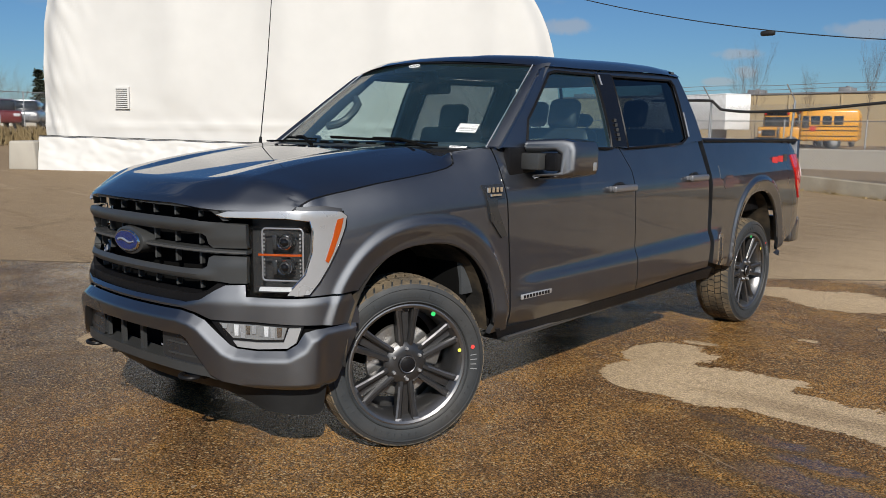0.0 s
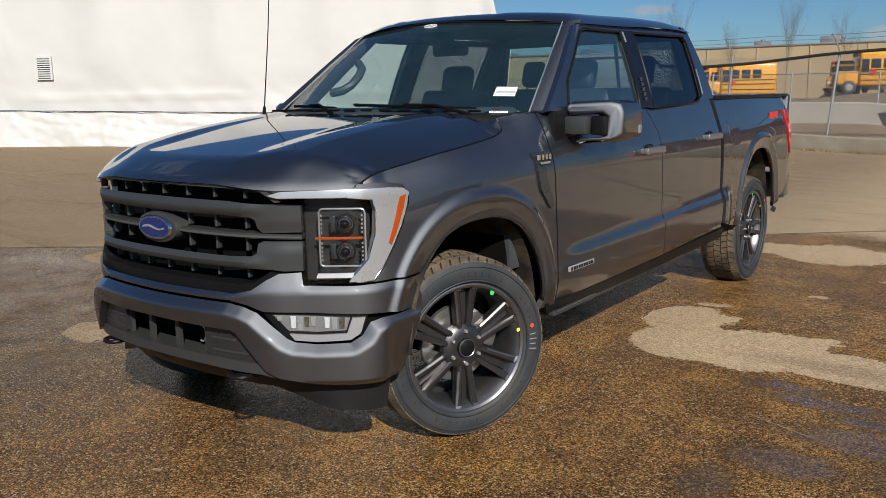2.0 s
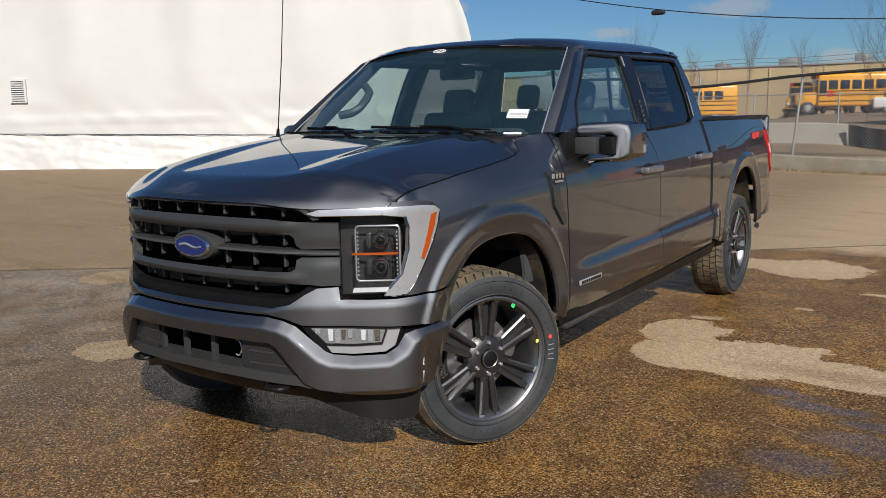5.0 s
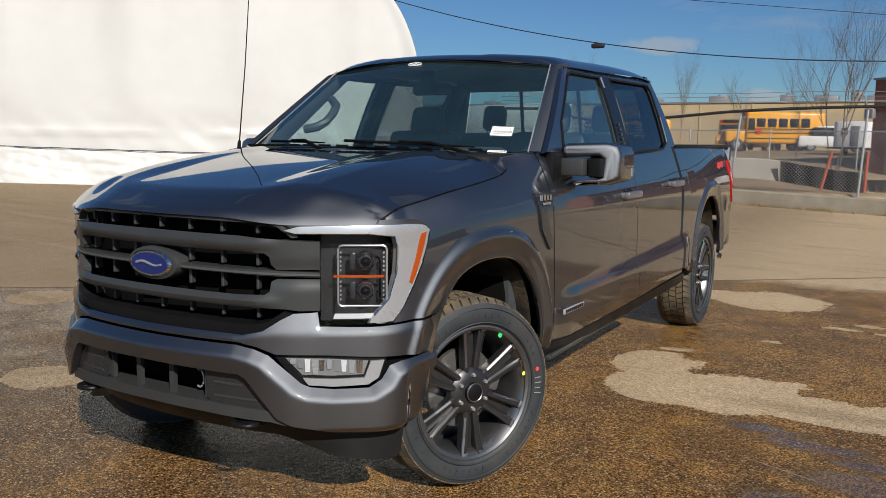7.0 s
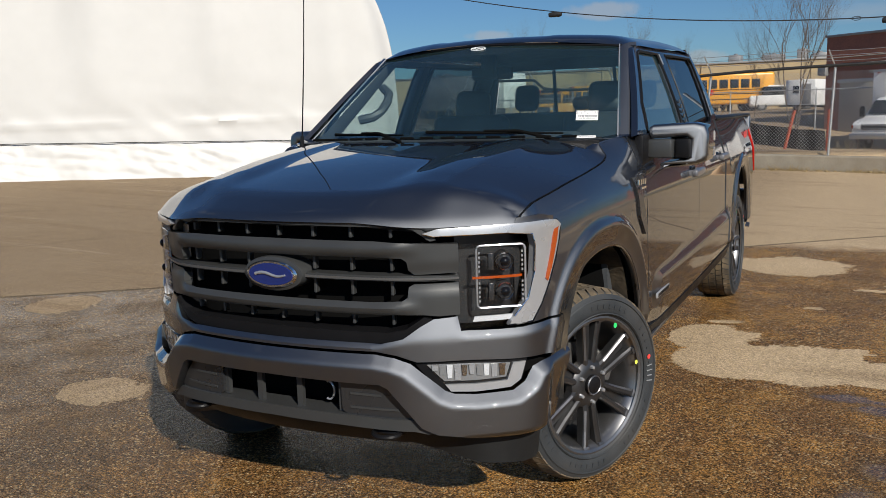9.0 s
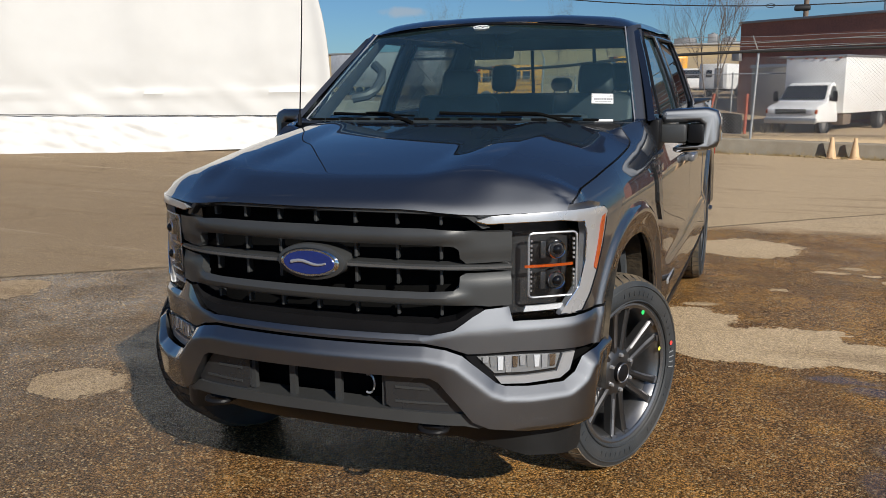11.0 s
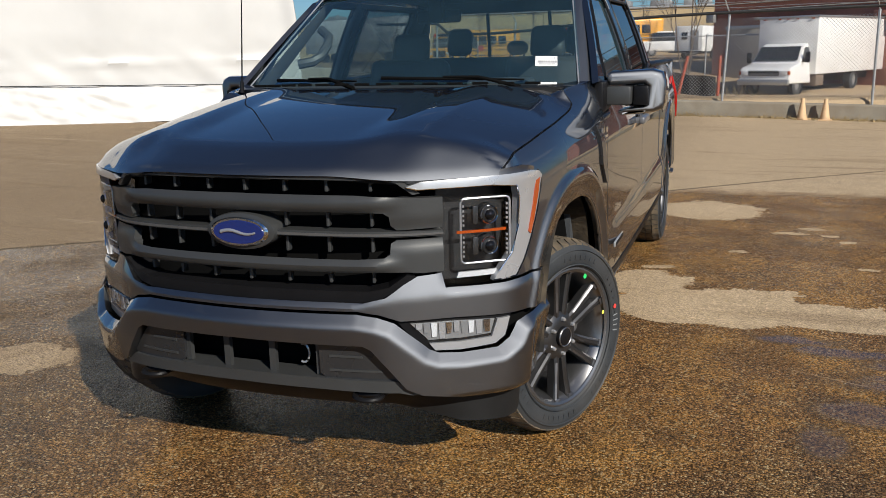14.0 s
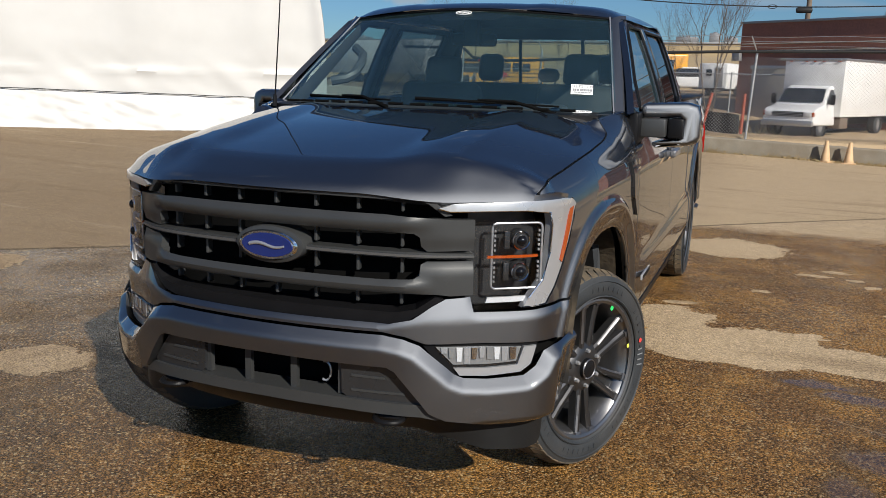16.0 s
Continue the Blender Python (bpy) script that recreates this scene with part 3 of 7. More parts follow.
HOODSIDE = [(-.80, 1.180), (-.65, 1.186), (-.5, 1.200), (-.28, 1.228), (-.13, 1.246), (.12, 1.275), (.29, 1.305), (.42, 1.35)]
HOODTOP = [(-.85, 1.220), (-.70, 1.256), (-.45, 1.308), (-.2, 1.350), (.05, 1.381), (.25, 1.401), (.5, 1.420)]


def nose_x(y):
    """Half-width of the nose at the station y."""
    return float(np.interp(y, LINE[:140, 1], LINE[:140, 0]))


def hood_lip(x):
    return 1.178 - .021 * smoothstep(.30, .60, abs(x))


def hood_top(x, y):
    """The upper skin: two long bulges beside a flat middle, and facets that fall to the side edges."""
    a = abs(x)
    bulge = .46 + .07 * (y + .7)
    z = lerp_table(HOODTOP, y) - .020 * min(1.0, a / .57) ** 2 * smoothstep(-.80, -.45, y)
    grow = smoothstep(-.74, -.40, y)
    z += .015 * grow * (smoothstep(bulge - .17, bulge - .02, a) - .25 * smoothstep(bulge, bulge + .12, a))
    ridge = .545 + .04 * (y + .7)
    if a > ridge:
        xe, ze = hood_edge(y) if y > -.544 else (nose_x(y) + .07 * smoothstep(-.545, -.68, y), hood_lip(.7) + .003)
        k = min(1.0, (a - ridge) / max(.02, xe - ridge))
        soft = lerp_table(HOODSIDE, y)
        z += (soft - z) * (.70 * k + .30 * k ** 2) + (ze - soft) * smoothstep(.74, 1.0, k)
    return z


def hood_z(x, y):
    """The upper skin and a sloping front face that meet in a cross crease."""
    ny = nose_y(x) - .006
    d = max(0.0, y - ny)
    lip = hood_lip(x)
    z = hood_top(x, y)
    face = lip + (.55 + .15 * smoothstep(.46, .62, abs(x))) * d
    w = .014 + .010 * smoothstep(.40, .58, abs(x))
    h = max(0.0, w - abs(face - z)) / w
    z = min(face, z) - h * h * w / 4
    return lip - .012 + (z - lip + .012) * (1 - math.exp(-d / .008))


def hood_y(x, q):
    """Station from a run that starts level along the curved front edge."""
    return q + (nose_y(x) + .85) * (1 - smoothstep(-.86, -.15, q))


def hood_run(x, y):
    lo, hi = -1.0, .6
    for _ in range(40):
        m = (lo + hi) / 2
        lo, hi = (m, hi) if hood_y(x, m) < y else (lo, m)
    return lo


front = [(x, nose_y(x) - .006) for x in np.linspace(-.82, .82, 41)]
side_r = [(hood_edge(y)[0], y) for y in list(np.arange(-.54, .33, .02)) + [.335, .35, .36, .375]] + [(hood_edge(.385)[0] - .006, .39), (.835, .408)]
rear = [(x, .47 - .27 * (1 - (x / .83) ** 2)) for x in np.linspace(.83, -.83, 25)]
rim_line = [(x, hood_run(x, y)) for x, y in front + side_r + rear + [(-x, y) for x, y in side_r[::-1]]]
bm = sheet(rim_line, lambda x, q: Vector((x, hood_y(x, q), hood_z(x, hood_y(x, q)))), 0.016, .0115, (0, 0, 1), 0.03)
part("hood", bm, PAINT, truck, "grey metallic hood with raised creases")

# fascia under the grille and headlamps
def corner_flare(u, z):
    y0 = float(np.interp(abs(u), RUN, LINE[:, 1]))
    return flank(y0, z) * smoothstep(-0.60, -0.40, y0)


def fascia_shape(u, z):
    """A ledge that falls forward to a crease, with a nearly upright face below."""
    a = abs(u)
    deep = .034 - .012 * smoothstep(.35, .75, a)
    crease = .734 + .026 * smoothstep(.36, .55, a)
    rise = .030 + .045 * smoothstep(.42, .55, a) * (1 - smoothstep(.66, .72, a))
    ramp, face = deep * (1 - (z - crease) / rise), deep - .10 * (crease - z)
    r = .006
    h = max(0.0, r - abs(ramp - face)) / r
    return max(-.01, min(ramp, face) - h * h * r / 4) * (1 - smoothstep(.90, 1.2, a))


half = [(0, .748), (.42, .748), (.49, .765), (.545, .805), (.585, .828), (.655, .832), (.662, .783), (.76, .780), (.835, .779), ("y", 1, -.535, .780), ("y", 1, -.33, .782), ("y", 1, -.29, .70), ("y", 1, -.285, .645), ("y", 1, -.42, .658),
        (.835, .668), (.70, .678), (.53, .682), (.47, .708), (.40, .722), (0, .722)]
nose_panel("fascia", mirror_outline(half), truck, PAINT, 0.004, 0.05, "painted fascia under the grille", 0.012, shape=lambda u, z: fascia_shape(u, z) + corner_flare(u, z))
# bumper
top = [(0, .712), (.40, .712), (.465, .701), (.512, .681), (.586, .606), (.608, .581), (.634, .567), (.70, .560), (.80, .563), (.828, .59), (.845, .640), ("y", 1, -.50, .650), ("y", 1, -.315, .655)]
low = [("y", 1, -.325, .60), ("y", 1, -.40, .42), ("y", 1, -.415, .398), ("y", 1, -.48, .395), (.80, .398), (.70, .405), (.585, .428), (.54, .455), (.445, .598), (.42, .612), (0, .618)]
TOPRUN = np.array([(at_y(p[2]) if len(p) == 4 else at_x(p[0]), p[-1]) for p in top])


def bumper_shape(u, z):
    """A sloping ledge along the upper edge, a crease, and a face that leans in below it."""
    q = np.array((abs(u), z))
    a, b = TOPRUN[:-1], TOPRUN[1:]
    k = np.clip(((q - a) * (b - a)).sum(1) / ((b - a) ** 2).sum(1), 0, 1)
    d = float(np.min(np.linalg.norm(q - a - k[:, None] * (b - a), axis=1)))
    far = smoothstep(.97, 1.03, abs(u))
    w = .036 - .020 * far
    r = .007
    ramp, face = d / w * (.036 - .018 * far), .036 - .018 * far - .13 * (d - w)
    h = max(0.0, r - abs(ramp - face)) / r
    out = min(ramp, face) - h * h * r / 4
    y0 = float(np.interp(abs(u), RUN, LINE[:, 1]))
    return out - .016 * smoothstep(.415, .392, z) - .024 * smoothstep(-.54, -.34, y0)


bumper = nose_panel("front_bumper", mirror_outline(top + low), truck, PAINT, 0.038, 0.10, "grey metallic front bumper with stone chips", 0.009, bumper_shape)
chips = random.Random(5)
bm = bmesh.new()
for k in range(26):
    x, z = .69 + chips.gauss(0, .028), .452 + chips.gauss(0, .008)
    px, py = plan(at_x(x), 0.038 + bumper_shape(at_x(x), z) + .0012)
    w = chips.uniform(.0005, .0013)
    bm.faces.new([bm.verts.new((px + i * w, py + i * w * .75, z + j * w)) for i, j in ((-1, -1), (1, -.6), (.8, 1), (-.7, .9))])
part("stone_chips", bm, SMOKED, bumper, kind="stuff", smooth=False)
nose_panel("bumper_gap", mirror_outline([(0, .745), (.5, .745), (.62, .70), (.80, .70), ("y", 1, -.36, .70), ("y", 1, -.38, .60), (.8, .56), (.5, .56), (0, .62)]), truck, DARK, -0.02, 0, step=0.08)
# lower intake
nose_panel("intake_back", mirror_outline([(0, .62), (.45, .61), (.55, .44), (0, .44)]), truck, DARK, -0.10, 0, step=0.08)
for s in (1, -1):
    nose_panel("intake_panel", [(s * x, z) for x, z in ((.265, .608), (.42, .602), (.445, .590), (.525, .485), (.515, .475), (.285, .487), (.268, .50))], truck, VENTBLACK, 0.028, 0.02, "black ribbed intake blank")
    for z0, x1 in ((.565, .41), (.515, .47)):
        nose_panel("intake_rib", [(s * x, z) for x, z in ((.30, z0 + .003), (x1, z0), (x1 + .004, z0 - .008), (.30, z0 - .005))], truck, SATIN, 0.032, 0.006, step=0.1)
    for x in (.09, .262):
        nose_panel("intake_post", [(s * (x - .012), .612), (s * (x + .012), .612), (s * (x + .012), .49), (s * (x - .012), .49)], truck, SATIN, 0.016, 0.018)
trim = [(0, .492), (.28, .487), (.515, .478), (.535, .462), (.575, .428), (.56, .425), (.52, .436), (.28, .447), (0, .452)]
nose_panel("intake_sill", mirror_outline(trim), truck, SATIN, 0.040, 0.10, "satin dark grey lower trim")
# bent sensor cable seen in the intake
bm = tube([plan(at_x(.185 + .022 * math.sin(a)), -.03)[:2] + (.545 + .034 * math.cos(a),) for a in np.linspace(-.3, 3.6, 12)], 0.0042, 6)
part("intake_cable", bm, FRAMEBRIGHT, truck)
# air dam
dam = [(0, .452), (.50, .438), (.575, .428), (.70, .405), (.80, .396), ("y", 1, -.45, .392), ("y", 1, -.43, .392), ("y", 1, -.45, .275), ("y", 1, -.47, .258), ("y", 1, -.53, .258), (.72, .275), (.60, .315), (.50, .345), (0, .352)]
nose_panel("air_dam", mirror_outline(dam), truck, AIRDAM, -0.035, 0.10, "black plastic air dam", shape=lambda u, z: -0.09 * smoothstep(.44, .28, z) * (1 - smoothstep(.5, .8, abs(u))))
for s in (1, -1):
    ring = [(s * .43 + .048 * math.cos(a), -.83 - .040 * max(-0.3, math.sin(a)), .422) for a in np.linspace(0, math.tau, 20, endpoint=False)]
    bm = merge(tube(ring, 0.0095, 8, True), box((s * .43 - .05, -.80, .405), (s * .43 + .05, -.70, .44), 0.01))
    part("tow_hook", bm, BLACK, truck, "black tow hook")

# grille
grille = part("grille", sheet([(at_x(x), z) for x, z in mirror_outline([(0, 1.16), (.55, 1.155), (.67, 1.09), (.67, .82), (.55, .77), (0, .74)])], lambda u, z: Vector((*plan(u, -.095), z)), .08, .08, (0, -1, 0), 0), DARK, truck, "satin dark grey grille with black openings")


def grille_bar(name, half, extra=0.0, mat=SATIN, thick=0.03, label="", shape=None):
    return nose_panel(name, mirror_outline(half), grille, mat, extra, thick, label, 0.0145, shape)


grille_bar("top_rim", [(0, 1.168), (.50, 1.160), (.545, 1.148), (.60, 1.102), (.58, 1.098), (.532, 1.138), (.49, 1.149), (0, 1.156)], -0.004)
grille_bar("upper_bar", [(0, 1.106), (.40, 1.103), (.60, 1.088), (.662, 1.086), (.662, .985), (.53, .983), (.512, 1.0), (.508, 1.03), (.49, 1.042), (.40, 1.046), (0, 1.048)], 0.0, shape=lambda u, z: 0.018 * max(0.0, 1 - ((z - 1.077) / .031) ** 2) * (1 - smoothstep(.46, .58, abs(u))) - .010 * smoothstep(1.03, .985, z))
grille_bar("centre_bar", [(0, .986), (.50, .981), (.662, .975), (.662, .958), (.50, .961), (0, .966)], -0.004, SATIN, 0.06)
grille_bar("centre_glint", [(0, .979), (.50, .974), (.662, .969), (.662, .963), (.50, .966), (0, .970)], 0.002, GRILLEEDGE, 0.004)
grille_bar("lower_bar", [(0, .848), (.47, .845), (.56, .842), (.60, .836), (.662, .838), (.662, .950), (.53, .950), (.512, .94), (.508, .905), (.49, .893), (.40, .890), (0, .892)], 0.0, shape=lambda u, z: 0.018 * max(0.0, 1 - ((z - .868) / .026) ** 2) * (1 - smoothstep(.46, .58, abs(u))) - .010 * smoothstep(.905, .950, z))
grille_bar("bottom_rim", [(0, .785), (.44, .783), (.50, .795), (.555, .835), (.58, .828), (.53, .79), (.48, .758), (.42, .744), (0, .744)], 0.008, BLACK, 0.08, "black lower grille lip")
for row, (za, zb) in enumerate(((1.108, 1.154), (.992, 1.046), (.905, .964), (.800, .848))):
    for k in range(-3, 4):
        x = k * .150
        if row in (1, 2) and abs(k) < 1:
            continue
        u = at_x(x)
        p0, p1 = plan(u - .0060, -.030), plan(u + .0060, -.030)
        q0, q1 = plan(u - .0060, -.058), plan(u + .0060, -.058)
        bm = bmesh.new()
        v = [bm.verts.new((*p, z)) for p in (p0, p1, q1, q0) for z in (za, zb)]
        for i in range(4):
            a, b = 2 * i, 2 * ((i + 1) % 4)
            bm.faces.new((v[a], v[b], v[b + 1], v[a + 1]))
        bm.faces.new((v[1], v[3], v[5], v[7]))
        bm.faces.new((v[6], v[4], v[2], v[0]))
        bmesh.ops.recalc_face_normals(bm, faces=bm.faces)
        bmesh.ops.bevel(bm, geom=bm.edges[:], offset=0.003, segments=1, affect="EDGES")
        part("grille_tooth", bm, SATIN, grille, smooth=False)
nose_panel("grille_shroud", mirror_outline([(0, 1.15), (.66, 1.13), (.80, 1.12), ("y", 1, -.42, 1.12), ("y", 1, -.42, .76), (.66, .74), (0, .74)]), truck, DARK, -0.115, 0, step=.08)
# emblem
bm = lathe([(.0, .028), (.80, .028), (.97, .022), (1.0, .010), (1.0, -.06)], 40)
bmesh.ops.transform(bm, matrix=Matrix.Translation((0, -.838, .976)) @ pose(0, 0, 0, 0, 0, -90) @ Matrix.Diagonal((1, .132, .064, 1)), verts=bm.verts)
bmesh.ops.recalc_face_normals(bm, faces=bm.faces)
emblem = part("emblem", bm, SATIN, grille, "blue oval emblem in a silver rim")
for nm, a, b, y, mt in (("emblem_rim", .112, .0505, -.8685, CHROME), ("emblem_field", .103, .0425, -.8705, BLUE)):
    bm = lathe([(.0, .006), (.93, .006), (1.0, .0)], 40)
    bmesh.ops.transform(bm, matrix=Matrix.Translation((0, y, .976)) @ pose(0, 0, 0, 0, 0, -90) @ Matrix.Diagonal((1, a, b, 1)), verts=bm.verts)
    part(nm, bm, mt, emblem)
ribbon = [(-.066 + .132 * i / 24, -.8775, .976 + .006 * math.sin(i * math.tau / 24)) for i in range(25)]
part("emblem_ribbon", tube(ribbon, 0.0065, 8, taper=.6), FRAMEBRIGHT, emblem)

# headlamps and fog lamps
def lift(outline):
    """Raises the upper part of a lamp outline to the hood's edge."""
    return [p[:-1] + (p[-1] + .019 * smoothstep(.97, 1.10, p[-1]),) for p in outline]


for s in (1, -1):
    lamp = nose_panel("headlamp", lift([(s * .66, 1.083), (s * .76, 1.083), ("y", s, -.50, 1.083), ("y", s, -.44, 1.02), ("y", s, -.50, .86), ("y", s, -.53, .785), (s * .79, .785), (s * .66, .785)]), truck, LAMPGREY, -0.085, 0, "headlamp with twin projectors, silver bracket and amber marker")
    # silver bracket: a thin blade over the top and a broad slanted leg
    bracket = [(s * .560, 1.108), (s * .60, 1.122), (s * .70, 1.125), (s * .80, 1.128), ("y", s, -.45, 1.127), ("y", s, -.38, 1.120), ("y", s, -.352, 1.100), ("y", s, -.356, 1.06), ("y", s, -.385, 1.0), ("y", s, -.432, .915), ("y", s, -.475, .845), ("y", s, -.515, .79),
               (s * .80, .788), (s * .815, .82), ("y", s, -.53, .88), ("y", s, -.505, .97), ("y", s, -.500, 1.05), ("y", s, -.512, 1.086), (s * .80, 1.098), (s * .66, 1.098), (s * .59, 1.098)]
    nose_panel("lamp_bracket", lift(bracket), lamp, SILVER, 0.008, 0.03, "silver light-guide bracket", 0.03, lambda u, z: .006 * math.sin(math.pi * min(1, max(0, (z - 1.10) / .05))) if z > 1.10 else 0.0)
    nose_panel("lamp_cap", [(s * .74, 1.135), (s * .80, 1.135), ("y", s, -.45, 1.135), ("y", s, -.36, 1.125), ("y", s, -.36, 1.150), ("y", s, -.45, 1.165), ("y", s, -.53, 1.163), (s * .78, 1.160), (s * .74, 1.155)], truck, PAINT, -0.014, 0.01)
    inner = lift([(s * .815, .82), ("y", s, -.53, .88), ("y", s, -.505, .97), ("y", s, -.50, 1.05), ("y", s, -.512, 1.086), (s * .80, 1.098), (s * .66, 1.098), (s * .59, 1.098), (s * .560, 1.107)])
    guide = []
    for q in inner:
        u = s * at_y(q[2]) if len(q) == 4 else at_x(q[0])
        guide.append(Vector((*plan(u, .009), q[-1])))
    part("bracket_edge", tube(guide, .0032, 6), CHROME, lamp)
    outer = lift([(s * .80, .790), ("y", s, -.515, .792), ("y", s, -.475, .845), ("y", s, -.432, .915), ("y", s, -.385, 1.0), ("y", s, -.356, 1.06), ("y", s, -.352, 1.100), ("y", s, -.38, 1.120)])
    guide = []
    for q in outer:
        u = s * at_y(q[2]) if len(q) == 4 else at_x(q[0])
        guide.append(Vector((*plan(u, .009), q[-1])))
    part("bracket_seam", tube(guide, .0035, 6), GLOSSBLACK, lamp)
    nose_panel("marker_lens", lift([("y", s, -.398, 1.088), ("y", s, -.368, 1.094), ("y", s, -.381, 1.05), ("y", s, -.417, .97), ("y", s, -.440, .925), ("y", s, -.452, .935), ("y", s, -.420, 1.02)]), lamp, AMBER, 0.0125, 0.02, "amber side marker")
    nose_panel("lamp_cover", lift([(s * .662, 1.070), (s * .76, 1.070), ("y", s, -.513, 1.066), ("y", s, -.508, .97), ("y", s, -.533, .88), (s * .812, .82), (s * .79, .787), (s * .662, .787)]), lamp, CLEAR, 0.004, 0, step=0.08)
    turn = Matrix.Translation((s * .770, -.578, .962)) @ Matrix.Rotation(s * radians(36), 4, "Z") @ Matrix.Diagonal((s, 1, 1, 1))
    loop = []
    for cx, cz, a0 in ((.070, .094, 0), (-.072, .094, 90), (-.072, -.094, 180), (.070, -.094, 270)):
        for k in range(5):
            a = radians(a0 + 22.5 * k)
            loop.append(turn @ Vector((cx + .016 * math.cos(a), -.012, cz + .016 * math.sin(a))))
    part("lamp_frame", tube(loop, 0.0040, 8, True), FRAMEBRIGHT, lamp, "chrome rounded lamp frame")
    for zc in (.053, -.053):
        bm = lathe([(.0, -.030), (.018, -.027), (.030, -.016), (.034, .0), (.036, .02), (.0, .025)], 24)
        bmesh.ops.transform(bm, matrix=turn @ Matrix.Translation((.010, 0, zc)) @ pose(0, 0, 0, 0, 0, 90), verts=bm.verts)
        part("projector", bm, LAMPGREY, lamp)
        bm = lathe([(.0, -.016), (.010, -.014), (.018, -.006), (.020, .006)], 20)
        bmesh.ops.transform(bm, matrix=turn @ Matrix.Translation((.010, -.022, zc)) @ pose(0, 0, 0, 0, 0, 90), verts=bm.verts)
        part("projector_lens", bm, GLOSSBLACK, lamp)
        part("projector_ring", lathe([(.026, -.024), (.029, -.0265), (.0315, -.022)], 24), CHROME, lamp).matrix_basis = turn @ Matrix.Translation((.010, 0, zc)) @ pose(0, 0, 0, 0, 0, 90)
        part("projector_fin", box((-.046, -.014, -.030), (-.026, .004, .030), .003, turn @ Matrix.Translation((0, 0, zc))), LAMPGREY, lamp)
        for sx in (-.080, .074):
            for i in range(5):
                part("led_cell", box((sx - .002, -.016, zc - .036 + i * .016), (sx + .004, -.006, zc - .028 + i * .016), 0, turn), FRAMEBRIGHT, lamp, smooth=False)
    nose_panel("turn_strip", [(s * .702, .966), (s * .842, .964), (s * .842, .955), (s * .702, .957)], lamp, AMBER, -0.010, 0.008)
    nose_panel("low_led", [(s * .706, .824), (s * .818, .824), (s * .812, .806), (s * .700, .806)], lamp, WHITELENS, -0.012, 0.01)
    # fog lamp
    fog = nose_panel("fog_lamp", [(s * .515, .682), (s * .70, .676), (s * .845, .662), (s * .832, .60), (s * .805, .568), (s * .70, .560), (s * .60, .570)], truck, BLACK, 0.006, 0.03, "fog lamp in a black bezel with a white light bar")
    nose_panel("fog_reflector", [(s * .560, .668), (s * .70, .664), (s * .80, .656), (s * .788, .606), (s * .70, .602), (s * .610, .606)], fog, SMOKED, 0.012, 0.012)
    sparkle = random.Random(11)
    # facets of alternating bright and dark materials paint the reflector's sparkle
    for k in range(10):
        xa = .574 + k * .0215
        xb, zb = xa + sparkle.uniform(.016, .0205), .667 - .001 * k
        za = max(sparkle.uniform(.606, .628), .606 + (.63 - xa) * .75)
        nose_panel("reflector_facet", [(s * xa, zb), (s * xb, zb - .001), (s * (xb - .002), za), (s * (xa + .002), za)], fog, (SILVER, SMOKED, WHITELENS, SILVER, CHROME)[k % 5], 0.016 + .003 * sparkle.random(), 0.006)
    nose_panel("light_bar", [(s * .612, .594), (s * .70, .590), (s * .790, .594), (s * .806, .655), (s * .838, .655), (s * .826, .592), (s * .800, .568), (s * .70, .562), (s * .628, .568)], fog, SILVER, 0.016, 0.012)
    nose_panel("fog_cover", [(s * .555, .670), (s * .70, .666), (s * .81, .658), (s * .795, .602), (s * .70, .599), (s * .606, .603)], fog, CLEAR, 0.026, 0)

# cab: greenhouse
def pane_x(z):
    return 0.938 - 0.30 * (z - 1.38) - 0.18 * (z - 1.38) ** 2


def cab_skin(off):
    return lambda y, z: Vector((pane_x(z) + off, y, z))


def ring(outer, inner, mapper, depth, outward):
    """A frame between two outlines of equally many points, with rims turned in."""
    bm = bmesh.new()
    n = len(outer)
    o = [bm.verts.new(mapper(*p)) for p in outer]
    i = [bm.verts.new(mapper(*p)) for p in inner]
    d = Vector(outward) * -depth
    ob_ = [bm.verts.new(v.co + d) for v in o]
    ib = [bm.verts.new(v.co + d) for v in i]
    for k in range(n):
        j = (k + 1) % n
        bm.faces.new((o[k], o[j], i[j], i[k]))
        bm.faces.new((i[k], i[j], ib[j], ib[k]))
        bm.faces.new((o[j], o[k], ob_[k], ob_[j]))
    bmesh.ops.recalc_face_normals(bm, faces=bm.faces)
    bm.normal_update()
    f = max(bm.faces, key=lambda q: abs(q.normal.dot(Vector(outward))))
    if f.normal.dot(Vector(outward)) < 0:
        bmesh.ops.reverse_faces(bm, faces=bm.faces)
    return bm


def resample(poly, n):
    """n points evenly along each edge of a closed outline."""
    out = []
    for k in range(len(poly)):
        a, b = poly[k], poly[(k + 1) % len(poly)]
        out += [(a[0] + (b[0] - a[0]) * i / n, a[1] + (b[1] - a[1]) * i / n) for i in range(n)]
    return out


